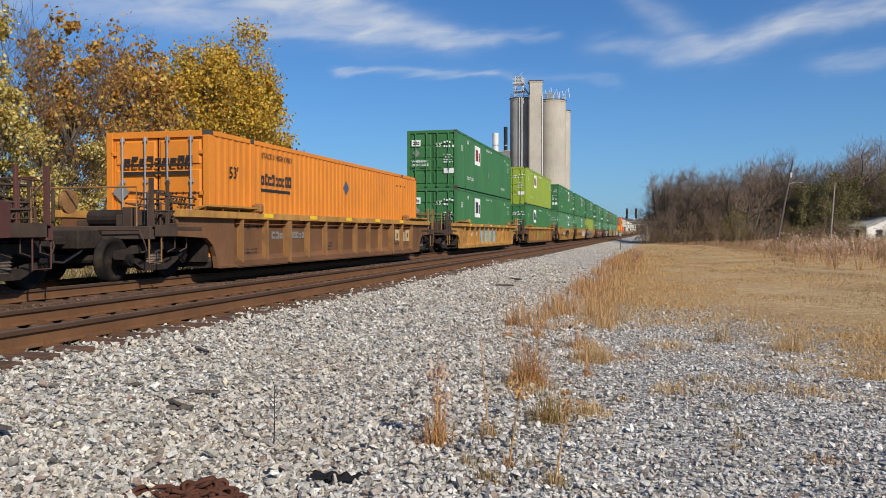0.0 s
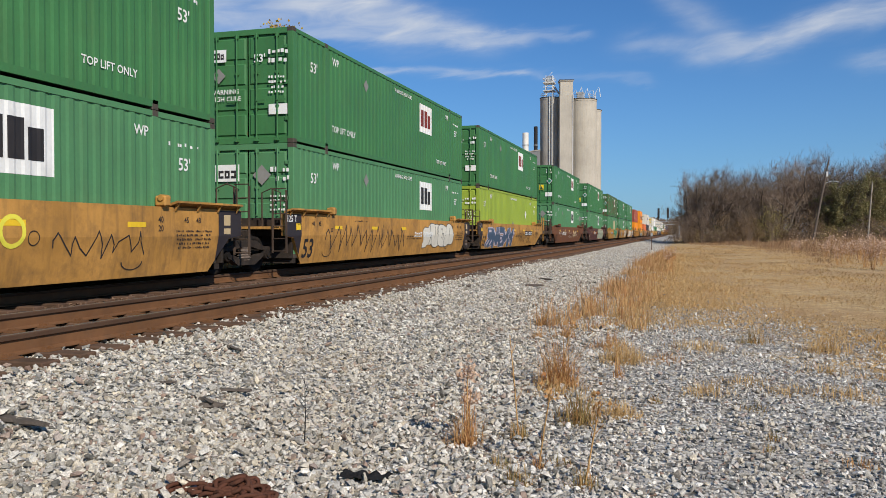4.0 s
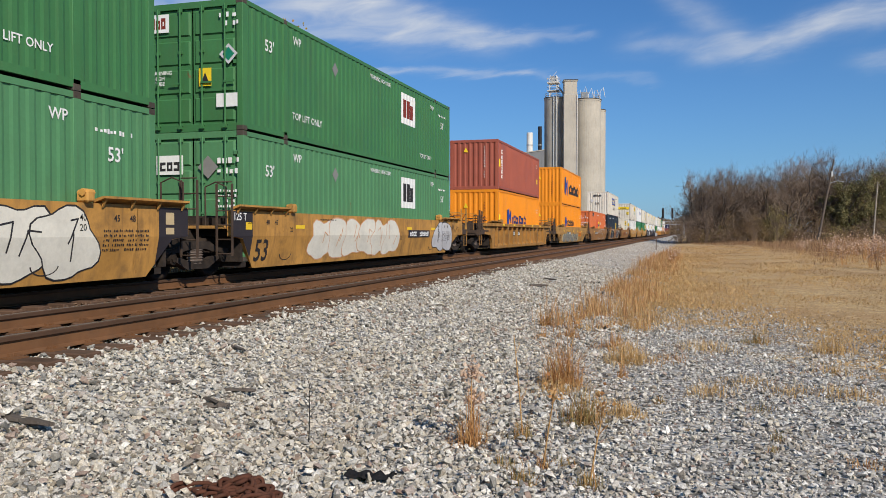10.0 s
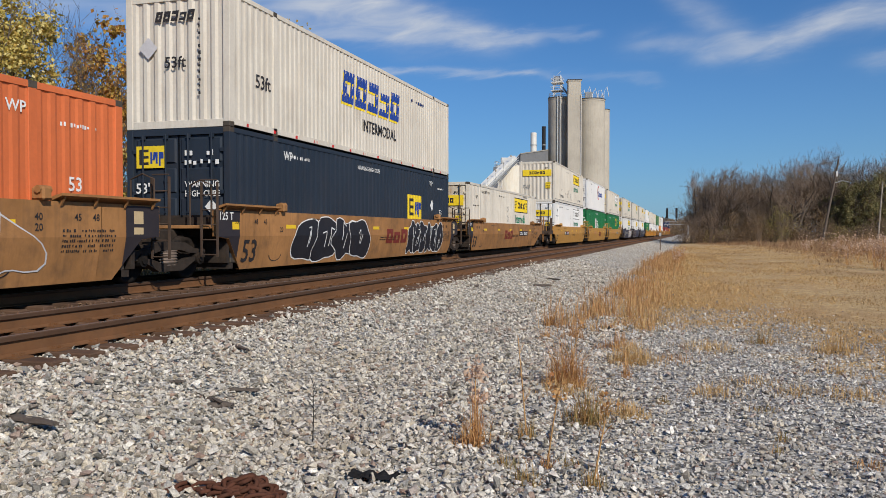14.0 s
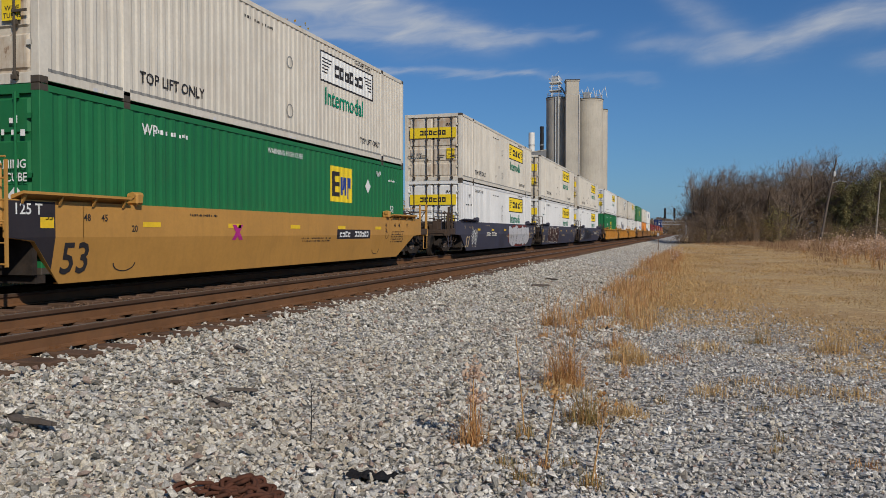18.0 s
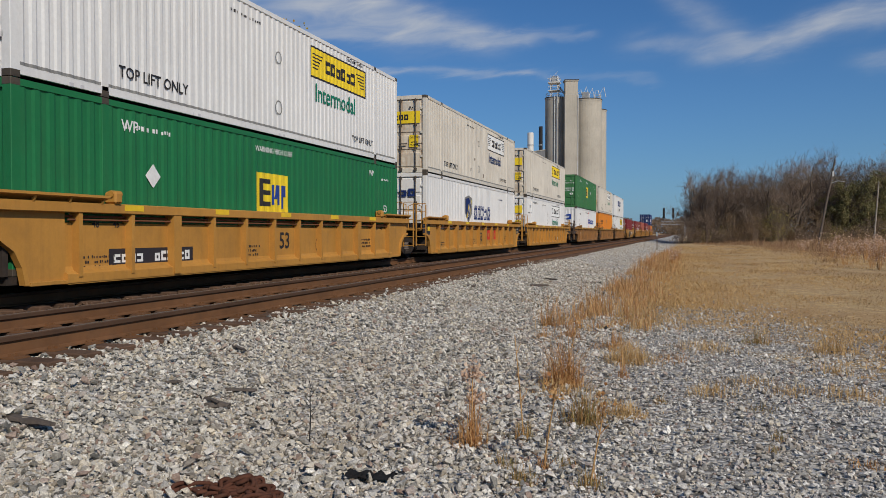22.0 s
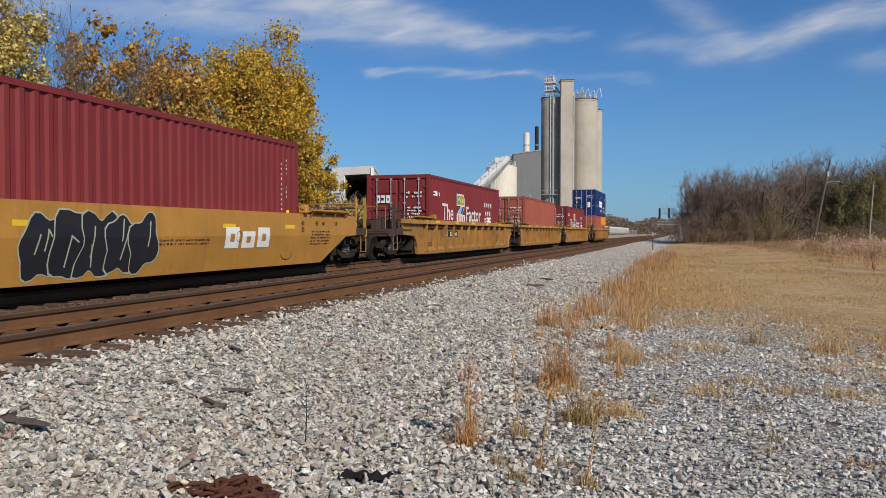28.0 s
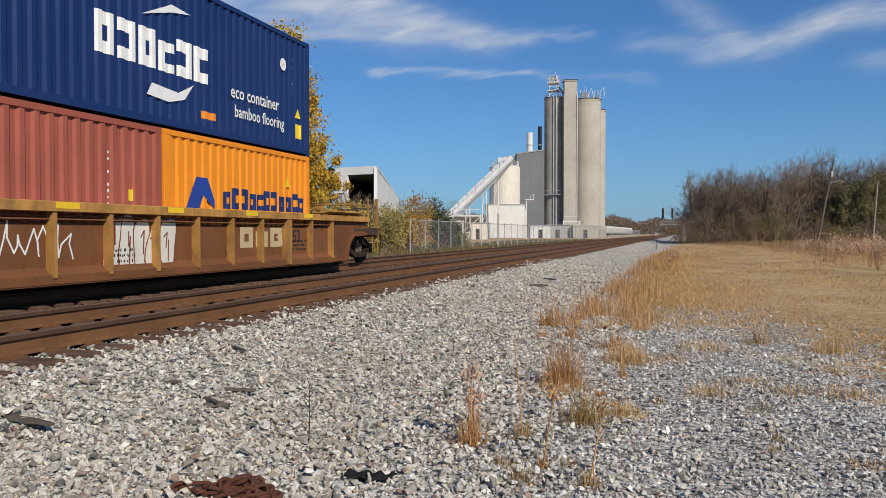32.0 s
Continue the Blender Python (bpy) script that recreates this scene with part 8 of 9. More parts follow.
def limbs(rng, base, height, spread, levels, kids, r0, up=0.5, thin=0.62, short=0.68, sides=5, first=0.3):
    """A branching skeleton: list of (points, radii), and the twig ends."""
    out, tips = [], []

    def grow(p, d, length, r, level):
        pts, n = [p], 4
        q, w = p.copy(), d.copy()
        for k in range(n):
            w = w + rng.normal(0, 0.16, 3) + np.array([0, 0, up * 0.10])
            w /= np.linalg.norm(w)
            q = q + w * length / n
            pts.append(q.copy())
        rad = [r * (1 - 0.55 * k / n) for k in range(n + 1)]
        out.append((pts, rad, level))
        if level >= levels:
            tips.extend(pts[2:])
            return
        m = kids[min(level, len(kids) - 1)]
        for k in range(m):
            f = first + (1 - first) * (k + rng.uniform(0.2, 0.9)) / m
            f = min(f, 0.99)
            i = int(f * n)
            s = pts[i] + (pts[i + 1] - pts[i]) * (f * n - i)
            side = rng.normal(0, 1, 3)
            side -= w * side.dot(w)
            side /= np.linalg.norm(side)
            dd = w * (1 - spread) + side * spread + np.array([0, 0, up * 0.3])
            grow(s, dd / np.linalg.norm(dd), length * short * rng.uniform(0.7, 1.15), r * thin * (1 - 0.35 * f), level + 1)
    grow(np.array(base, float), np.array([rng.normal(0, 0.05), rng.normal(0, 0.05), 1.0]), height, r0, 0)
    return out, np.array(tips)


def limb_form(out, low, high, sides=5):
    f = Form()
    for pts, rad, level in out:
        if low <= level <= high:
            s = sides if level < 2 else 3
            if level >= 3:
                f.tube([pts[0], pts[2], pts[-1]], [rad[0], rad[2], rad[-1] * 0.5], 3, False)
            else:
                f.tube(pts, rad, s, False)
    return f


def leafy_tree(name, label, place, height, width, leaf_mat, count, size, seed, bark=BARK, clumps=40, crown_low=0.25, squash=1.0, at_group="trees behind the tracks"):
    rng = np.random.default_rng(seed)
    t = thing(name, label, "tree", at_group, pose(place.x, place.y, 0.1))
    out, tips = limbs(rng, (0, 0, 0), height * 0.72, 0.55, 3, (7, 4, 4), 0.16 * height / 10, 0.55)
    s = width / max(2.0, np.abs(tips[:, :2]).max() * 1.9)
    hs = min(1.0, 0.98 * height / tips[:, 2].max())
    out = [([np.array([p[0] * s, p[1] * s, p[2] * hs]) for p in pts], rad, lv) for pts, rad, lv in out]
    part("trunk", limb_form(out, 0, 0, 8), bark, t, smooth=True)
    part("branchwork", limb_form(out, 1, 3), bark, t)
    # clumps of leaves inside an uneven crown
    tip = tips * np.array([s, s, hs])
    cz = height * (crown_low + 1) / 2
    hz = height * (1 - crown_low) / 2
    c = []
    while len(c) < clumps:
        p = rng.uniform(-1, 1, 3)
        g = np.linalg.norm(p)
        lump = 0.82 + 0.18 * math.sin(3.1 * p[0] + seed) * math.cos(2.7 * p[1] + 1.3 * p[2])
        if 0.35 < g < lump:
            taper = 1.0 - 0.22 * max(0.0, p[2]) ** 2
            c.append((p[0] * width / 2 * taper, p[1] * width / 2 * taper, cz + p[2] * hz * squash))
    c = np.array(c + [tuple(q) for q in tip[rng.integers(0, len(tip), clumps // 2)] if q[2] > height * crown_low])
    pick = rng.integers(0, len(c), count)
    r = rng.uniform(0.35, 1.0, len(c)) * width * 0.115
    pts = c[pick] + rng.normal(0, 0.55, (count, 3)) * r[pick][:, None]
    v, f = leaves(pts, size, rng)
    ob = bulk("crown", v, f, leaf_mat)
    ob.parent = t
    return t


def bare_mesh(seed, height, spread=0.5, kids=(8, 5, 5, 3), up=0.6, thick=0.14, least=0.012):
    rng = np.random.default_rng(seed)
    out, tips = limbs(rng, (0, 0, 0), height * 0.62, spread, 4, kids, thick, up, 0.55, 0.62, first=0.15)
    # keep twigs wide enough to be seen far off
    out = [(p, [max(r, least) for r in rad], lv) for p, rad, lv in out]
    return out


def build_left_trees():
    leafy_tree("maple_tree", "tall golden-leaved tree behind the tracks", spot(420, 41), 11.9, 7.8, GOLD_LEAF, 40000, 0.15, 11, clumps=190, crown_low=0.12)
    leafy_tree("maple_tree", "golden-leaved tree with a pointed crown", spot(506, 43), 11.3, 4.8, GOLD_LEAF, 28000, 0.15, 12, clumps=150, crown_low=0.05)
    leafy_tree("maple_tree", "small yellow-leaved tree beside the shed", spot(588, 46), 6.4, 3.0, GOLD_LEAF, 5000, 0.14, 15, clumps=30, crown_low=0.0)
    leafy_tree("sycamore_tree", "thin russet-leaved tree with gaps in its crown", spot(290, 34), 10.3, 5.8, RUST_LEAF, 9500, 0.17, 13, clumps=100, crown_low=0.15)
    leafy_tree("sycamore_tree", "thin russet-leaved tree with many bare twigs", spot(205, 32), 10.0, 4.6, RUST_LEAF, 6500, 0.17, 14, clumps=70, crown_low=0.2)
    leafy_tree("poplar_tree", "tall pale yellow-leaved tree at the trackside", spot(4, 24), 9.6, 4.0, PALE_LEAF, 19000, 0.12, 16, clumps=110, crown_low=0.1)
    leafy_tree("poplar_tree", "pale yellow-leaved tree at the trackside", spot(-120, 22), 7.6, 4.0, PALE_LEAF, 9000, 0.10, 17, clumps=50, crown_low=0.1)
    leafy_tree("poplar_tree", "low pale yellow-leaved tree in the brush", spot(120, 27), 5.6, 3.4, PALE_LEAF, 10000, 0.10, 18, clumps=50, crown_low=0.05)
    leafy_tree("poplar_tree", "low pale yellow-leaved tree in the brush", spot(235, 30), 4.9, 3.4, PALE_LEAF, 9000, 0.10, 19, clumps=46, crown_low=0.0)
    for k, (x, d, h) in enumerate(((95, 28, 9.4), (150, 30, 9.0), (60, 30, 10.0), (350, 37, 8.5), (180, 36, 9.5))):
        p = spot(x, d)
        out = bare_mesh(60 + k, h, 0.42, (7, 5, 5, 3), 0.7, 0.06, 0.006)
        t = thing("bare_tree", "slender leafless tree with upright twigs", "tree", "trees behind the tracks", pose(p.x, p.y, 0.1))
        part("trunk", limb_form(out, 0, 0, 6), BARK, t)
        part("branchwork", limb_form(out, 1, 4), BARK, t)
    # undergrowth behind the tracks
    rng = np.random.default_rng(31)
    for k in range(17):
        x = -200 + k * 55 + rng.uniform(-12, 12)
        d = 21 + max(0, x + 100) * 0.033 + rng.uniform(-1, 2)
        p = spot(x, d)
        h = rng.uniform(2.2, 3.8)
        bush(p, h, rng.uniform(2.4, 3.4), BRUSH_LEAF if k % 3 else PALE_LEAF, 2400, 0.12, 200 + k, "tangled trackside bush with yellowing leaves")
    for k, (x, d, h, w, mat) in enumerate(((698, 62, 3.9, 3.4, PALE_LEAF), (722, 64, 4.0, 3.8, BRUSH_LEAF), (742, 63, 4.7, 2.8, RUST_LEAF), (768, 66, 4.4, 3.4, CEDAR_LEAF), (785, 64, 3.2, 2.6, CEDAR_LEAF), (672, 58, 2.6, 3.0, BRUSH_LEAF), (640, 55, 2.6, 3.0, BRUSH_LEAF), (805, 70, 1.9, 2.6, BRUSH_LEAF), (600, 50, 2.4, 3.0, BRUSH_LEAF))):
        bush(spot(x, d), h, w, mat, 2600, 0.14, 240 + k, "leafy roadside bush beside the tracks")
    for k, (x, d, h) in enumerate(((640, 70, 4.6), (620, 66, 4.4), (655, 72, 4.2), (800, 260, 12), (780, 250, 11), (820, 280, 13), (760, 240, 10))):
        p = spot(x, d)
        out = bare_mesh(80 + k, h, 0.5, (8, 5, 4, 2), 0.6, 0.05 if d < 100 else 0.2)
        t = thing("bare_tree", "leafless brown shrub tree", "tree", "trees behind the tracks", pose(p.x, p.y, 0.1))
        part("trunk", limb_form(out, 0, 0, 6), BARK, t)
        part("branchwork", limb_form(out, 1, 4), TWIG, t)


def bush(p, h, w, mat, count, size, seed, label, group="bushes by the tracks"):
    rng = np.random.default_rng(seed)
    t = thing("bush", label, "bush", group, pose(p.x, p.y, 0.08))
    f = Form()
    for k in range(16):
        a, r = rng.uniform(0, 6.28), rng.uniform(0.1, w / 2)
        e = np.array([math.cos(a) * r, math.sin(a) * r, h * rng.uniform(0.6, 1.05)])
        m = e * np.array([0.35, 0.35, 0.55]) + rng.normal(0, 0.08, 3)
        f.tube([(0.1 * math.cos(a), 0.1 * math.sin(a), 0), m, e], [0.03, 0.02, 0.008], 4, False)
        for j in range(3):
            g = m + (e - m) * rng.uniform(0, 0.9)
            f.tube([g, g + rng.normal(0, 0.3, 3) + np.array([0, 0, 0.25])], [0.012, 0.006], 3, False)
    part("woody_stem", f, TWIG, t)
    c = []
    while len(c) < 26:
        q = rng.uniform(-1, 1, 3)
        if 0.2 < np.linalg.norm(q) < 1:
            c.append((q[0] * w / 2, q[1] * w / 2, h * 0.47 + q[2] * h * 0.47))
    c = np.array(c)
    pick = rng.integers(0, len(c), count)
    pts = c[pick] + rng.normal(0, 0.17, (count, 3)) * w * 0.55
    pts[:, 2] = np.abs(pts[:, 2])
    v, q = leaves(pts, size, rng)
    ob = bulk("foliage", v, q, mat)
    ob.parent = t
    return t


def build_right_woods():
    """The leafless wood at the end of the field."""
    kinds = []
    for k in range(6):
        out = bare_mesh(100 + k, 10.5, 0.62 if k % 2 else 0.52, (8, 6, 5, 3), 0.45, 0.24, 0.010)
        form = limb_form(out, 2, 4)
        fan = np.random.default_rng(900 + k)
        ends = np.array([p for pts, rad, lv in out if lv >= 3 for p in pts[1:]])
        for q in ends[fan.integers(0, len(ends), 3600)]:
            d = fan.normal(0, 0.24, 3) + np.array([q[0] * 0.02, q[1] * 0.02, 0.16])
            w = np.array([-d[1], d[0], 0.0]) / (np.hypot(d[0], d[1]) + 1e-6) * 0.011
            form.add([q - w, q + w, q + d], [(0, 1, 2)])
        kinds.append((limb_form(out, 0, 1, 6).mesh("trunk"), form.mesh("branchwork", False, False)))
        kinds[-1][0].materials.append(BARK)
        kinds[-1][1].materials.append(TWIG)
    rng = np.random.default_rng(8)

    def plant(x, d, h, k):
        p = spot(x, d)
        t = thing("bare_tree", "leafless grey-brown tree at the edge of the field", "tree", "bare trees of the wood", pose(p.x, p.y, 0, 0, 0, rng.uniform(0, 360)))
        for nm, me in zip(("trunk", "branchwork"), kinds[k % 6]):
            o = new(nm, me)
            o.parent = t
        t.scale = (h / 10.5 * 1.05, h / 10.5 * 1.05, h / 10.5)
    # heights by column of the outline
    line = ((1228, 9.4), (1240, 10.2), (1254, 10.6), (1270, 10.8), (1290, 11.2), (1308, 10.6), (1325, 10.0), (1343, 10.9), (1362, 10.2), (1380, 11.2), (1400, 12.6), (1420, 12.8), (1440, 13.2), (1458, 12.4), (1476, 10.4), (1495, 10.5), (1515, 11.2), (1535, 12.0), (1555, 12.6), (1580, 13.2), (1605, 14.0), (1630, 14.5), (1660, 15), (1700, 15))
    k = 0
    for x, h in line:
        plant(x + rng.uniform(-5, 5), 113 + rng.uniform(-3, 4), h * rng.uniform(0.85, 1.02), k)
        plant(x + rng.uniform(-9, 9), 124 + rng.uniform(-4, 5), h * 1.08 * rng.uniform(0.72, 1.0), k + 3)
        k += 1
    # dead leaves and thin growth deep in the wood
    for n, mat, lo, hi, words in ((26000, DUSK_LEAF, 0.0, 0.80, "grey-brown thicket of thin growth in the wood"), (13000, BROWN_LEAF, 0.0, 0.72, "withered brown leaves still hanging in the wood"), (5000, BRUSH_LEAF, 0.0, 0.45, "yellow-green leaves low in the wood")):
        col = rng.uniform(1216, 1700, n)
        a = REST_TURN - np.arctan((col - 784) / 1425.2)
        d = rng.uniform(114, 142, n)
        top = np.interp(col, [q[0] for q in line], [q[1] for q in line]) * d / 118
        top *= np.clip((col - 1206) / 34, 0.45, 1) * (0.86 + 0.16 * np.sin(col * 0.13) * np.cos(d * 0.4))
        r = d / np.cos(a - REST_TURN)
        high = top * (lo + (hi - lo) * rng.uniform(0, 1, n) ** 0.85)
        v, f = leaves(np.stack([-np.sin(a) * r, np.cos(a) * r, high], 1), 0.26, rng, 0.1)
        tagged(bulk("thicket", v, f, mat), words, "woods", kind="stuff")
    # brush below
    for j in range(34):
        x = 1205 + j * 15 + rng.uniform(-6, 6)
        p = spot(x, rng.uniform(104, 112))
        mat = (BROWN_LEAF, DUSK_LEAF, BROWN_LEAF, DUSK_LEAF, BRUSH_LEAF, DUSK_LEAF, BROWN_LEAF)[j % 7]
        bush(p, 1.5 + 3.8 * rng.uniform(0, 1) ** 1.3, rng.uniform(3.2, 5), mat, 1300, 0.13, 400 + j, "brown tangled brush at the edge of the wood", "brush at the wood's edge")
    for x, d, h, w in ((1512, 109, 9.0, 6.5), (1548, 110, 10.4, 8), (1585, 110, 9.5, 7), (1482, 110, 6.5, 5), (1660, 108, 11, 8), (1365, 112, 4.5, 4)):
        leafy_tree("cedar_tree", "dull olive-green tree in the bare wood", spot(x, d), h, w, GREEN_LEAF, 6500, 0.2, int(x), clumps=50, crown_low=0.05, at_group="green trees of the wood")
    # far woods along the horizon
    n = 30000
    xs = rng.uniform(-250, 60, n)
    ys = rng.uniform(620, 760, n)
    ob_pts = np.stack([xs, ys, rng.uniform(0, 1, n) ** 0.8 * (15 + 4 * np.sin(xs * 0.05) + 2 * np.sin(xs * 0.21))], 1)
    v, f = leaves(ob_pts, 1.5, rng, 0)
    ob = bulk("far_woods", v, f, DUSK_LEAF)
    tagged(ob, "hazy brown far-off woods on the horizon", "woods", kind="stuff")
    n = 22000
    xs = rng.uniform(-420, -50, n)
    ys = 420 + rng.uniform(0, 90, n)
    v, f = leaves(np.stack([xs, ys, rng.uniform(0, 1, n) * (10 + 3 * np.sin(xs * 0.09))], 1), 1.2, rng, 0)
    ob = bulk("far_woods", v, f, DUSK_LEAF)
    tagged(ob, "hazy brown far-off woods behind the works", "woods", kind="stuff")


def build_poles_and_house():
    a, b = spot(1446, 100), spot(1474, 100)
    h = rise(283, 100)
    t = thing("leaning_pole", "leaning weathered utility pole with a lamp arm", "pole", at=pose(a.x, a.y, 0))
    e = b - a
    part("pole", Form().tube([(0, 0, 0), (e.x, e.y, h)], [0.16, 0.11], 10), BARK, t)
    q = e * 0.72
    part("lamp_arm", Form().tube([(q.x, q.y, h * 0.72), (q.x + 0.9, q.y + 0.2, h * 0.75), (q.x + 1.7, q.y + 0.4, h * 0.74)], 0.05, 6), STEEL_MAT, t)
    part("lamp", Form().box(q.x + 0.2, q.x + 0.42, q.y - 0.12, q.y + 0.12, h * 0.80, h * 0.86, 0.04), WHITE_STEEL, t)
    a, b = spot(1544, 99), spot(1552, 99)
    h = rise(322, 99)
    t = thing("leaning_pole", "bare leaning post before the wood", "pole", at=pose(a.x, a.y, 0))
    part("pole", Form().tube([(0, 0, 0), ((b - a).x, (b - a).y, h)], [0.1, 0.08], 8), PALE_BARK, t)
    # small white house among the trees
    p = spot(1652, 106)
    t = thing("house", "small white house with a grey gable roof", "house", at=pose(p.x, p.y, 0, 0, 0, 22))
    part("wall", Form().prism([(-3.2, 0), (3.2, 0), (3.2, 2.3), (0, 3.5), (-3.2, 2.3)], 'y', 0, 8), WHITE_STEEL, t)
    for s in (-1, 1):
        part("roof_slope", Form().prism([(s * 3.6, 2.2), (0, 3.6), (0, 3.72), (s * 3.6, 2.34)], 'y', -0.4, 8.4), CLADDING, t)
    for x in (-1.4, 1.3):
        w = part("window", Form().box(x - 0.5, x + 0.5, -0.04, 0.0, 0.9, 1.9), DARK_INSIDE, t)
        part("window_frame", Form().box(x - 0.58, x - 0.5, -0.06, 0, 0.85, 1.95).box(x + 0.5, x + 0.58, -0.06, 0, 0.85, 1.95).box(x - 0.5, x + 0.5, -0.06, 0, 1.9, 1.98).box(x - 0.5, x + 0.5, -0.06, 0, 0.82, 0.9), WHITE_STEEL, w)
    for y in (1.5, 5.0):
        part("window", Form().box(-3.24, -3.2, y, y + 1.0, 0.9, 1.9), DARK_INSIDE, t)
    part("porch", Form().box(-5.0, -3.2, 1.0, 5.0, 0, 0.3).box(-5.0, -3.2, 0.8, 5.2, 2.05, 2.17).box(-4.9, -4.8, 1.0, 1.1, 0.3, 2.05).box(-4.9, -4.8, 4.9, 5.0, 0.3, 2.05), WHITE_STEEL, t)


build_left_trees()
build_right_woods()
build_poles_and_house()


# ---- dry grass, weeds and litter ----
def straw(name, colours):
    return leaf_material(name, colours, 0.8)


STRAW = straw("dry_straw", [(0.42, 0.25, 0.09), (0.60, 0.39, 0.165), (0.70, 0.49, 0.23), (0.50, 0.30, 0.115)])
RUSSET = straw("russet_weed", [(0.34, 0.155, 0.06), (0.52, 0.28, 0.115), (0.64, 0.41, 0.19), (0.44, 0.215, 0.085)])
DEAD = straw("dead_brown_grass", [(0.26, 0.16, 0.07), (0.40, 0.26, 0.11), (0.48, 0.33, 0.16), (0.33, 0.19, 0.08)])
REED = straw("red_brown_reed", [(0.34, 0.145, 0.048), (0.54, 0.28, 0.10), (0.66, 0.41, 0.175), (0.42, 0.19, 0.065)])
REED_DARK = straw("dark_dead_reed", [(0.20, 0.11, 0.06), (0.36, 0.21, 0.11), (0.50, 0.34, 0.18), (0.28, 0.16, 0.085)])
TUFT = straw("greenish_tuft", [(0.40, 0.24, 0.08), (0.19, 0.175, 0.055), (0.52, 0.34, 0.14), (0.42, 0.21, 0.07), (0.26, 0.21, 0.065)])
WEED_DULL = straw("dull_trackside_weed", [(0.12, 0.085, 0.045), (0.21, 0.16, 0.075), (0.15, 0.14, 0.05), (0.28, 0.20, 0.09)])
SEED = straw("pale_seed_heads", [(0.58, 0.40, 0.28), (0.70, 0.53, 0.40), (0.52, 0.34, 0.23)])


def blades(x, y, z, h, w, rng, lean=0.35):
    """Bent blades, two quads each, at the given roots."""
    n = len(x)
    a = rng.uniform(0, 2 * np.pi, n)
    b = a + rng.normal(0, 0.5, n)
    l1, l2 = np.abs(rng.normal(0, lean * 0.4, n)) * h, np.abs(rng.normal(0.1, lean, n)) * h
    dx, dy = np.cos(b), np.sin(b)
    sx, sy = -np.sin(a) * w / 2, np.cos(a) * w / 2
    p0 = np.stack([x, y, z], 1)
    p1 = p0 + np.stack([dx * l1, dy * l1, h * 0.55], 1)
    p2 = p0 + np.stack([dx * (l1 + l2), dy * (l1 + l2), np.maximum(h - l2 * 0.5, h * 0.3)], 1)
    s = np.stack([sx, sy, np.zeros(n)], 1)
    v = np.stack([p0 - s, p0 + s, p1 + s * 0.8, p1 - s * 0.8, p2 + s * 0.15, p2 - s * 0.15], 1).reshape(-1, 3)
    i = np.arange(n) * 6
    f = np.concatenate([np.stack([i, i + 1, i + 2, i + 3], 1), np.stack([i + 3, i + 2, i + 4, i + 5], 1)])
    return v, f


def spread(name, label, x, y, h, w, mat, rng, lean=0.35):
    v, f = blades(x, y, ground_height(x, y) - 0.01, h, w, rng, lean)
    return tagged(bulk(name, v, f, mat), label, "grass", kind="stuff")


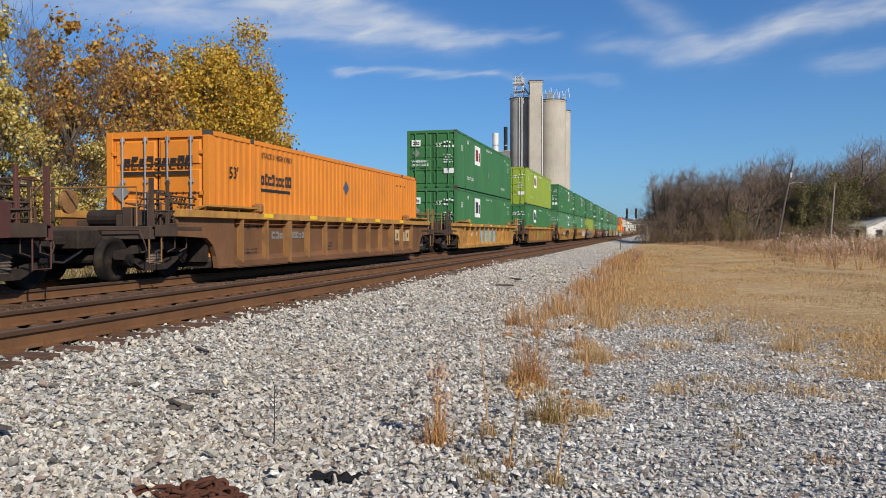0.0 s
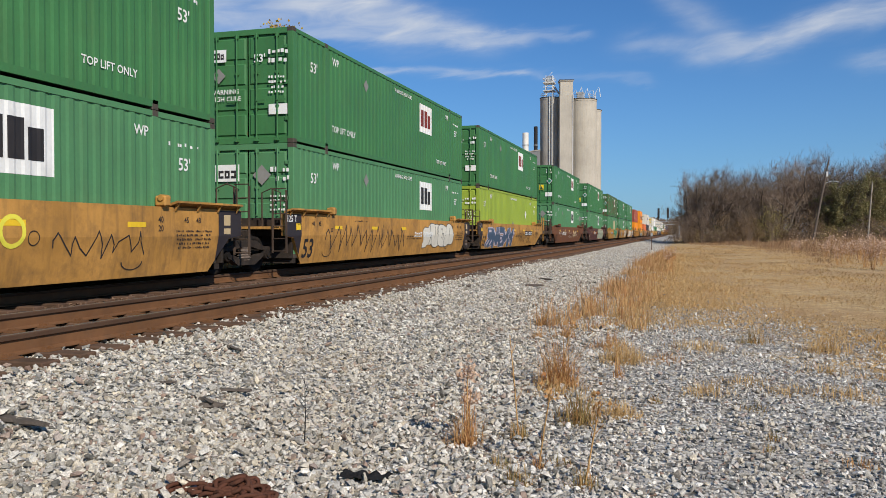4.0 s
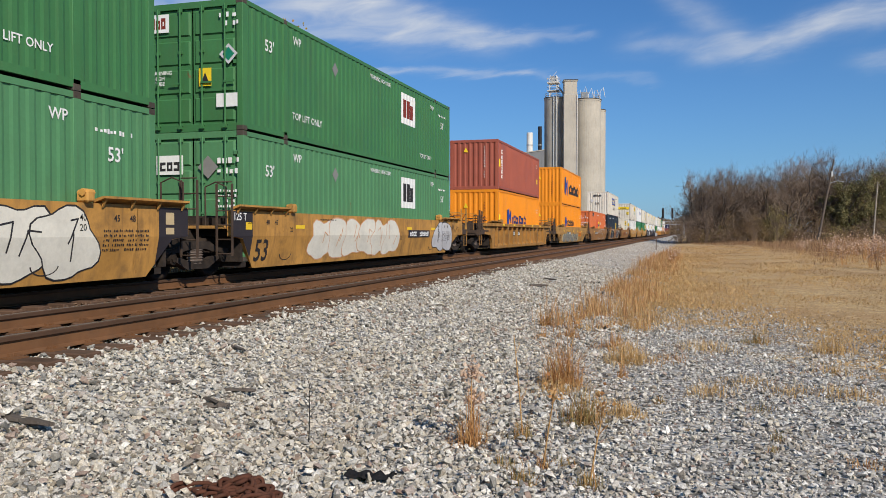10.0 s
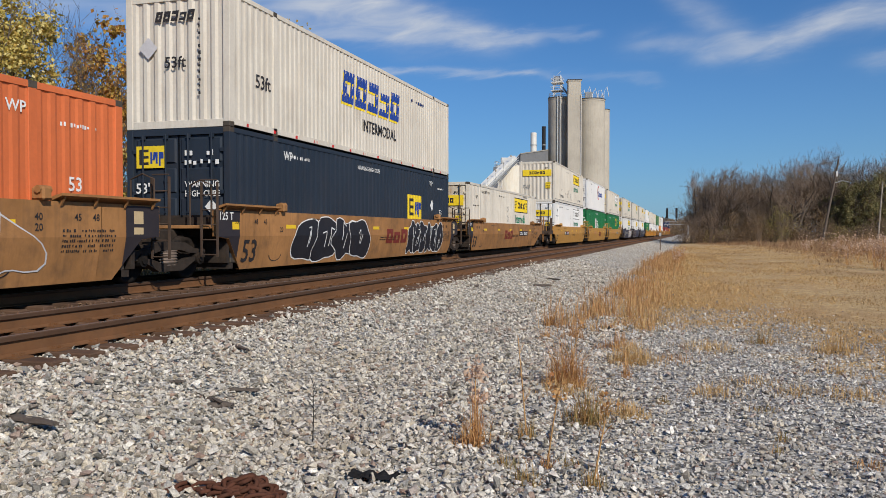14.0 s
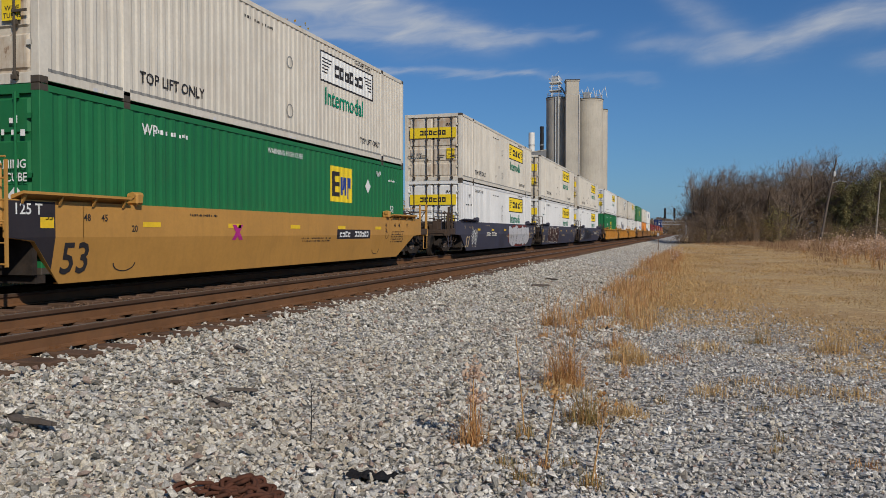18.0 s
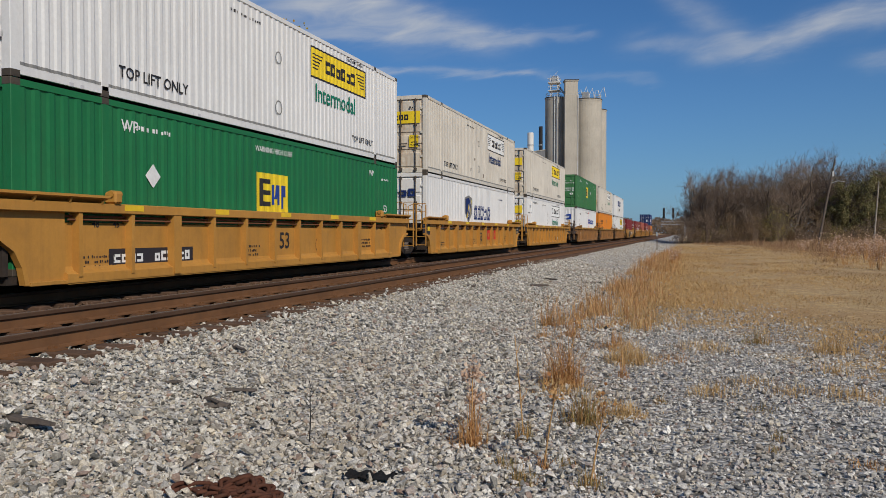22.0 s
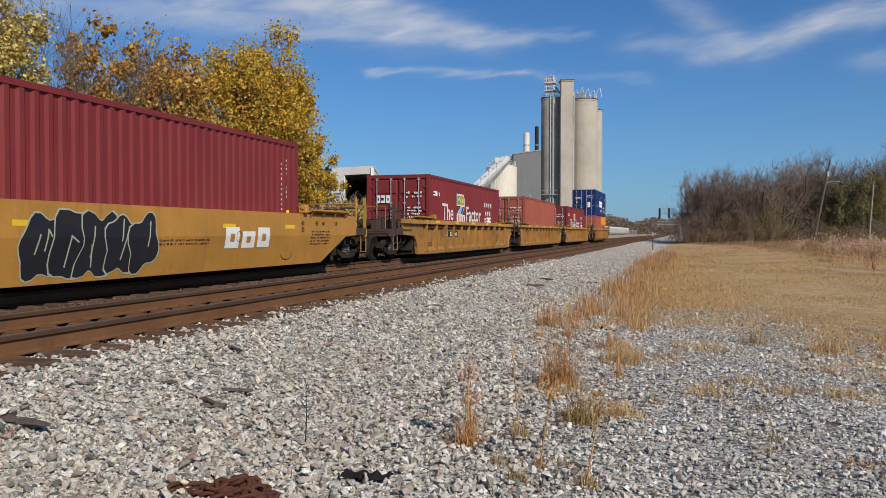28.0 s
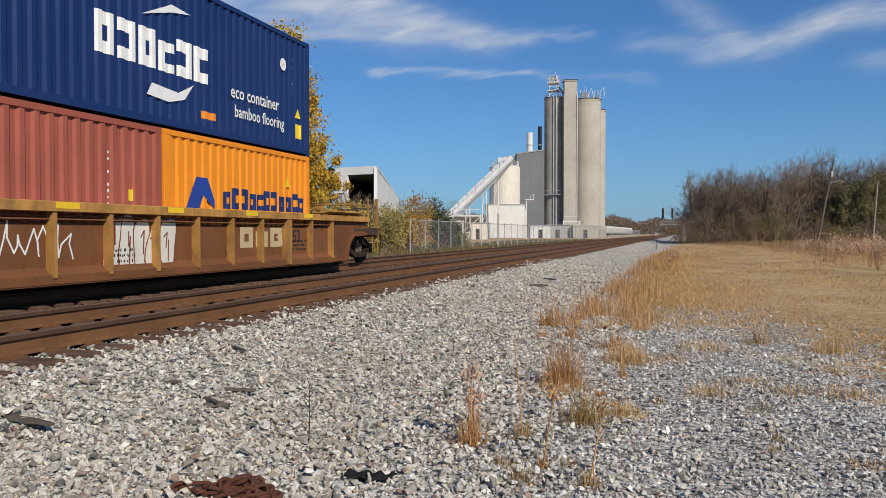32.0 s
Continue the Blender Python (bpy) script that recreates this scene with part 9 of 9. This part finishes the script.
def build_field():
    rng = np.random.default_rng(77)
    # mown field, thinning out into the gravel
    n = 130000
    u = rng.uniform(0, 1, n)
    y = 9 + 85 * u ** 2.2
    x = -2 + (0.36 * y + 6) * rng.uniform(0, 1, n)
    g = grassy(x, y) + rng.normal(0, 0.7, n) + 1.0 * np.sin(x * 1.9 + 0.7 * y) * np.cos(y * 0.8 - x) + 1.4 * np.sin(x * 0.8 - 0.5 * y + 1.0) * np.cos(0.9 * y + 0.4 * x)
    k = (g > 0.4) & (x < 0.36 * y + 3)
    x, y = x[k], y[k]
    lush = 0.5 + 0.5 * np.sin(x * 0.9 + 2 * np.sin(y * 0.33)) * np.cos(y * 0.55)
    h = rng.uniform(0.03, 0.08, len(x)) * (0.4 + 1.1 * lush) * (1 + 0.006 * y)
    dull = np.sin(x * 0.55 + 1.7 * np.sin(y * 0.21 + x * 0.1)) * np.cos(y * 0.31 + 0.8 * np.sin(x * 0.7)) + rng.normal(0, 0.35, len(x)) > 0.3
    spread("dry_grass", "short mown dry yellow grass", x[~dull], y[~dull], h[~dull], 0.008 * (1 + 0.05 * y[~dull]), STRAW, rng, 1.5)
    spread("dry_grass", "short mown dead brown grass", x[dull], y[dull], h[dull] * 0.8, 0.008 * (1 + 0.05 * y[dull]), DEAD, rng, 1.5)
    # tall weeds along the edge of the ballast, in stands
    n = 210
    cy = 12.4 + 48 * rng.uniform(0, 1, n) ** 1.3
    cx = -1.75 + 0.010 * (cy - 12) + np.abs(rng.normal(0, 0.55, n)) + 0.3 * np.sin(cy * 0.8) + np.clip(15.5 - cy, 0, 3) * rng.uniform(-0.1, 0.5, n)
    ch = (0.16 + 0.5 * rng.uniform(0, 1, n) ** 1.5) * np.clip(1.15 - 0.32 * (cx + 1.75), 0.4, 1.1)
    pick = rng.integers(0, n, 13000)
    x, y = cx[pick] + rng.normal(0, 0.13, len(pick)), cy[pick] + rng.normal(0, 0.2, len(pick))
    h = ch[pick] * rng.uniform(0.35, 1.1, len(pick)) ** 1.2
    pale = rng.uniform(0, 1, len(pick)) < np.clip(0.25 + 0.3 * (x + 1.6), 0.1, 0.75)
    spread("tall_dry_weeds", "tall russet weeds along the ballast", x[~pale], y[~pale], h[~pale], 0.0065 * (1 + 0.03 * y[~pale]), RUSSET, rng, 0.28)
    spread("tall_dry_weeds", "tall tan weeds along the ballast", x[pale], y[pale], h[pale] * 0.8, 0.0065 * (1 + 0.03 * y[pale]), STRAW, rng, 0.4)
    n = 20000
    y = 13.6 + 0.5 * rng.normal(0, 1, n) + 42 * rng.uniform(0, 1, n) ** 1.4
    x = -1.2 + np.abs(rng.normal(0, 1.3, n))
    spread("dry_grass", "matted straw between the weeds", x, y, rng.uniform(0.03, 0.12, n), 0.007 * (1 + 0.035 * y), STRAW, rng, 1.3)
    # reed belt before the wood
    n = 30000
    col = 1225 + 460 * rng.uniform(0, 1, n) ** 0.8
    a = REST_TURN - np.arctan((col - 784) / 1425.2)
    lo = np.interp(col, [1225, 1300, 1400, 1480, 1568, 1700], [96, 92, 72, 54, 46, 42])
    d = lo + 9 * np.sin(col * 0.021) + 5 * np.sin(col * 0.067 + 1) + np.abs(rng.normal(0, 5, n)) + (108 - lo) * rng.uniform(0, 1, n) ** 1.2 - np.abs(rng.normal(0, 7, n))
    r = d / np.cos(a - REST_TURN)
    x, y = -np.sin(a) * r, np.cos(a) * r
    tall = np.interp(col, [1225, 1320, 1430, 1568], [0.55, 0.7, 1.15, 1.45])
    rise_in = np.clip((d - lo + 6) / 18, 0.2, 1.0)
    spread("reed_belt", "tall rusty-brown dead weeds before the wood", x, y, tall * rise_in * rng.uniform(0.2, 1.1, n) * (0.7 + 0.35 * np.sin(col * 0.11 + d * 0.7)), 0.035, REED_DARK, rng, 0.5)
    n = 360
    col = 1405 + 280 * rng.uniform(0, 1, n)
    a = REST_TURN - np.arctan((col - 784) / 1425.2)
    d = np.interp(col, [1405, 1480, 1568, 1700], [74, 56, 46, 42]) + 40 * rng.uniform(0, 1, n) ** 1.5
    r = d / np.cos(a - REST_TURN)
    pts = np.stack([-np.sin(a) * r, np.cos(a) * r, rng.uniform(0.35, 1.75, n) * np.interp(col, [1405, 1568], [0.8, 1.05])], 1)
    v, f = leaves(pts, 0.13, rng, 0.0)
    tagged(bulk("seed_heads", v, f, SEED), "pale pinkish seed heads of tall weeds", "weed", kind="stuff")
    # low growth beyond the tracks
    n = 16000
    y = 12 + 130 * rng.uniform(0, 1, n) ** 1.3
    x = -14.2 - rng.uniform(0, 1, n) ** 1.5 * (4 + 0.06 * y)
    spread("trackside_weeds", "low dull brown-green weeds beyond the tracks", x, y, rng.uniform(0.08, 0.42, n), 0.02 * (1 + 0.03 * y), WEED_DULL, rng, 0.5)


def on_ground(x, y):
    """The place on the ground at a point of the resting picture."""
    z = 0.0
    for _ in range(6):
        p = spot(x, (1.5 - z) * 1425.2 / (y - 412.2))
        z = float(ground_height(p.x, p.y))
    return Vector((p.x, p.y, z))


def weed(x, y, h, wide, n, mat, seed, label, stalk=0.0, heads=0, head_mat=None):
    """A clump: blades, now and then a stalk with seed heads."""
    rng = np.random.default_rng(seed)
    p = on_ground(x, y)
    t = thing("weed", label, "weed", "weeds on the gravel", pose(p.x, p.y, p.z))
    rx, ry = rng.normal(0, wide / 2.6, n), rng.normal(0, wide / 2.6, n)
    far = np.hypot(rx, ry) / wide
    dome = np.clip(1.1 - far * 0.9, 0.25, 1.0)
    tall = rng.uniform(0.25, 1.1, n) ** 1.4
    v, f = blades(rx, ry, np.zeros(n) - 0.01, h * dome * tall, np.full(n, 0.0048 * (1 + 0.02 * p.y)), rng, 0.45 + 0.8 * (tall < 0.5))
    ob = bulk("blade_clump", v, f, mat)
    ob["kind"] = "stuff"
    ob.parent = t
    if stalk:
        g = Form()
        lean = rng.normal(0, 0.05, 2)
        g.tube([(0, 0, 0), (lean[0], lean[1], stalk * 0.5), (lean[0] * 2.2, lean[1] * 2.2, stalk)], [0.006, 0.005, 0.003], 5)
        for k in range(7):
            z = stalk * rng.uniform(0.25, 0.95)
            q = np.array([lean[0] * 2 * z / stalk, lean[1] * 2 * z / stalk, z])
            g.tube([q, q + np.array([rng.normal(0, 0.03), rng.normal(0, 0.03), 0.06])], [0.003, 0.002], 3)
        part("stalk", g, REED, t)["kind"] = "stuff"
        if heads:
            c = np.array([lean[0] * 2.1, lean[1] * 2.1, stalk])
            pts = c + rng.normal(0, 1, (heads, 3)) * np.array([0.03, 0.03, 0.038])
            v, f = leaves(pts, 0.03, rng, 0)
            ob = bulk("seed_head", v, f, head_mat or SEED)
            ob["kind"] = "stuff"
            ob.parent = t
    return t


def tall_weed(x, y, h, seed):
    """A dry stand of stalks with pale pinkish heads."""
    rng = np.random.default_rng(seed)
    p = on_ground(x, y)
    t = thing("weed", "tall dry reddish weed with pale seed heads", "weed", "tall weeds in the field", pose(p.x, p.y, p.z))
    f, tops = Form(), []
    for k in range(9):
        e = np.array([rng.normal(0, 0.16), rng.normal(0, 0.16), h * rng.uniform(0.6, 1.05)])
        b = e * np.array([0.35, 0.35, 0])
        f.tube([b, (b + e) / 2 + rng.normal(0, 0.03, 3), e], [0.010, 0.008, 0.004], 4, False)
        for j in range(4):
            q = b + (e - b) * rng.uniform(0.35, 0.95)
            f.tube([q, q + np.array([rng.normal(0, 0.1), rng.normal(0, 0.1), 0.12])], [0.005, 0.003], 3, False)
            tops.append(q + np.array([0, 0, 0.1]))
        tops += [e, e, e]
    part("stalk", f, REED, t)["kind"] = "stuff"
    c = np.array(tops)[rng.integers(0, len(tops), 260)] + rng.normal(0, 1, (260, 3)) * np.array([0.05, 0.05, 0.07])
    v, q = leaves(c, 0.06, rng, 0.2)
    ob = bulk("seed_head", v, q, SEED)
    ob["kind"] = "stuff"
    ob.parent = t


def build_weeds():
    for k, (x, y, h) in enumerate(((1494, 470, 1.15), (1512, 466, 1.2), (1540, 474, 1.3), (1556, 478, 1.35), (1530, 460, 1.1), (1470, 456, 0.95), (1568, 470, 1.2), (1600, 480, 1.3), (1625, 472, 1.3), (1192, 468, 0.7), (1480, 446, 1.2), (1550, 450, 1.3), (1418, 448, 0.9))):
        tall_weed(x, y, h, 700 + k)
    W = weed
    W(833, 790, 0.44, 0.15, 190, REED, 1, "russet weed clump with pale fluffy seed heads", 0.50, 130)
    W(838, 786, 0.2, 0.06, 30, REED, 2, "small russet weed with fluffy head", 0.30, 110)
    W(926, 778, 0.24, 0.13, 90, TUFT, 3, "greenish weed clump with a tall brown stalk", 0.74, 0)
    W(886, 832, 0.15, 0.12, 80, TUFT, 4, "low greenish grass tuft on gravel")
    W(924, 858, 0.2, 0.14, 120, TUFT, 5, "low yellow-green grass tuft on gravel")
    W(962, 830, 0.16, 0.08, 50, REED, 6, "thin weed with a tall red-brown stalk", 0.52, 30, REED)
    W(1005, 826, 0.1, 0.14, 60, TUFT, 7, "flat dry grass tuft on gravel")
    W(1044, 866, 0.2, 0.12, 90, TUFT, 8, "green-bladed grass tuft with a brown stalk", 0.5, 24, REED)
    W(998, 686, 0.78, 0.24, 460, REED, 9, "tall bushy orange-tan weed clump", 0.62, 30, REED)
    W(990, 696, 0.2, 0.42, 400, STRAW, 10, "matted straw clump on gravel")
    W(1031, 750, 0.38, 0.25, 340, TUFT, 11, "broad yellowed grass clump on gravel")
    W(1100, 738, 0.18, 0.30, 420, STRAW, 12, "broad straw-coloured grass clump on gravel")
    W(1066, 716, 0.10, 0.36, 220, STRAW, 13, "flat straw clump on gravel")
    W(1168, 716, 0.13, 0.1, 90, TUFT, 14, "small green grass tuft on gravel")
    W(1102, 672, 0.3, 0.08, 70, REED, 15, "upright russet weed on gravel", 0.38, 0)
    W(1112, 642, 0.36, 0.44, 620, STRAW, 16, "wide straw clump on gravel")
    W(1090, 618, 0.34, 0.35, 300, REED, 17, "wide tan weed clump on gravel")
    W(969, 578, 0.46, 0.14, 150, REED, 18, "upright tan weed on ballast", 0.6, 0)
    W(960, 600, 0.3, 0.18, 110, REED, 19, "upright tan weed on ballast")
    W(1010, 600, 0.5, 0.2, 150, REED, 20, "tall russet weed clump on gravel")
    W(930, 536, 0.18, 0.22, 150, TUFT, 21, "lone dry grass tuft on ballast")
    W(1262, 700, 0.19, 0.38, 273, STRAW, 22, "spread yellow grass clump on gravel")
    W(1330, 680, 0.14, 0.41, 228, STRAW, 23, "spread yellow grass clump on gravel")
    W(1405, 698, 0.13, 0.43, 250, STRAW, 24, "spread straw grass clump on gravel")
    W(1505, 704, 0.16, 0.54, 296, STRAW, 25, "spread straw grass clump on gravel")
    W(1470, 662, 0.14, 0.41, 228, STRAW, 26, "spread straw grass clump on gravel")
    W(1345, 728, 0.1, 0.26, 130, TUFT, 27, "flat dry grass tuft on gravel")
    W(1380, 782, 0.12, 0.12, 70, TUFT, 28, "small green-brown tuft on gravel")
    W(1370, 805, 0.1, 0.1, 50, TUFT, 29, "small green-brown tuft on gravel")
    W(1222, 765, 0.08, 0.08, 40, TUFT, 30, "tiny grass tuft on gravel")
    W(1345, 610, 0.3, 0.35, 220, TUFT, 31, "dry grass clump at the gravel's edge")
    W(1475, 625, 0.36, 0.47, 418, STRAW, 32, "dry grass clump at the gravel's edge")
    W(1540, 830, 0.12, 0.2, 80, REED, 33, "flat russet weed on gravel")
    W(1190, 640, 0.15, 0.5, 200, REED, 34, "wide low russet growth on gravel")
    W(1245, 620, 0.22, 0.68, 380, STRAW, 35, "wide low straw growth on gravel")
    W(1195, 462, 0.85, 0.4, 160, REED, 36, "tall orange-tan weeds by the ballast", 1.0, 0)
    p = on_ground(545, 790)
    t = thing("dead_twig", "thin upright dead weed stalk on ballast", "twig", at=pose(p.x, p.y, p.z))
    part("stem", Form().tube([(0, 0, 0), (0.01, 0, 0.2), (0.0, 0.01, 0.48)], [0.005, 0.004, 0.002], 5), BLACK_MAT, t)
    r = random.Random(2)
    for k in range(8):
        z = 0.2 + k * 0.035
        part("side_twig", Form().tube([(0.005, 0, z), (0.005 + r.uniform(-0.05, 0.05), 0, z + 0.05)], [0.0025, 0.0015], 4), BLACK_MAT, t)


OLD_WOOD = paint("grey_splintered_wood", (0.115, 0.095, 0.08), 0.95, vary=0.35, scale=6, fine=60, grime=0.3, bump=0.7)
RUST_CHAIN = paint("rusty_chain_iron", (0.095, 0.036, 0.021), 0.9, vary=0.35, scale=8, fine=60, grime=0.3, bump=0.6)
RAG_MAT = paint("black_rag_cloth", (0.012, 0.012, 0.014), 0.95, vary=0.3, scale=12, fine=90, grime=0.1, bump=0.6)


def splinter(x, y, length, w, turn, seed, label):
    r = random.Random(seed)
    p = on_ground(x, y)
    pts = []
    n = 6
    f = Form()
    rows = []
    for k in range(n + 1):
        u = -length / 2 + length * k / n
        g = w * (0.5 + 0.5 * math.sin(math.pi * (k + 0.6) / (n + 1.2))) * r.uniform(0.75, 1.15)
        rows.append([(u + r.uniform(-0.02, 0.02), g * math.cos(a) + 0.01 * r.uniform(-1, 1), 0.5 * g * math.sin(a) + 0.02) for a in (0.3, 1.2, 2.2, 3.4, 4.4, 5.4, 0.3 + 2 * math.pi)])
    f.sheet(rows)
    f.add(rows[0][:6], [tuple(range(6))])
    f.add(rows[-1][:6], [tuple(range(6))])
    t = thing("wood_scrap", label, "wood scrap", "wood scraps on the ballast", pose(p.x, p.y, p.z + 0.008, 0, 0, turn))
    part("splinter", f, OLD_WOOD, t)


def build_litter():
    splinter(408, 690, 0.42, 0.035, 8, 1, "grey splintered piece of tie wood")
    splinter(362, 706, 0.4, 0.03, -30, 2, "brown splintered piece of tie wood")
    splinter(382, 722, 0.2, 0.06, 5, 3, "short dark stub of tie wood")
    splinter(415, 618, 0.6, 0.03, -40, 4, "thin grey strip of tie wood")
    splinter(36, 741, 0.6, 0.05, -10, 5, "grey weathered piece of tie wood")
    splinter(303, 672, 0.12, 0.03, 20, 6, "small brown wood chip")
    splinter(855, 489, 0.5, 0.13, 20, 7, "dark chunk of tie wood on the shoulder")
    splinter(966, 494, 1.0, 0.06, -45, 8, "dark stick of wood on the shoulder")
    splinter(942, 506, 0.8, 0.07, 15, 9, "dark stick of wood on the shoulder")
    splinter(880, 482, 0.3, 0.09, 0, 10, "dark chunk of tie wood on the shoulder")
    splinter(830, 508, 0.3, 0.08, 30, 11, "dark chunk of tie wood on the shoulder")
    # black rag
    p = on_ground(655, 855)
    r = random.Random(7)
    rows = []
    for i in range(9):
        rows.append([(-0.15 + 0.3 * k / 16 + r.uniform(-0.008, 0.008), (-0.06 + 0.12 * i / 8) * (0.6 + 0.4 * math.sin(math.pi * (k + 2) / 20)) + r.uniform(-0.006, 0.006),
                      0.035 * math.sin(math.pi * i / 8) * (0.6 + 0.4 * math.sin(k * 1.3)) + r.uniform(0, 0.01)) for k in range(17)])
    t = thing("rag", "crumpled black rag lying on gravel", "rag", at=pose(p.x, p.y, p.z + 0.03, 0, 0, 4))
    part("cloth", Form().sheet(rows), RAG_MAT, t)
    # heap of rusty chain
    p = on_ground(420, 893)
    t = thing("chain_heap", "heap of rusty iron chain on gravel", "chain", at=pose(p.x, p.y, p.z))
    r = random.Random(11)

    def link():
        pts = []
        for k in range(15):
            a = 2 * math.pi * k / 14
            pts.append((0.055 * math.cos(a) + (0.022 if math.cos(a) > 0 else -0.022), 0.032 * math.sin(a), 0))
        return Form().tube(pts, 0.0125, 7, False)
    for k in range(46):
        a, q = r.uniform(0, 6.28), r.uniform(0, 1) ** 0.7
        z = 0.02 + 0.085 * (1 - q) + r.uniform(0, 0.02)
        part("link", shared("chain_link", link, True), RUST_CHAIN, t, at=pose(0.2 * q * math.cos(a), 0.13 * q * math.sin(a), z, r.uniform(-70, 70), r.uniform(-30, 30), r.uniform(0, 360)))
    for k in range(5):
        part("link", shared("chain_link", link, True), RUST_CHAIN, t, at=pose(-0.24 - 0.05 * k, 0.05 + 0.03 * math.sin(k), 0.03, 60 * (k % 2), 0, 20 * k))


build_field()
build_weeds()
build_litter()


def motions():
    """The whole train runs along its track at one speed."""
    for ob, mid, z in RIDE:
        walk(ob, [(t, pose(FAR_TRACK, mid - way(t), z)) for t in range(0, 33, 2)])


motions()
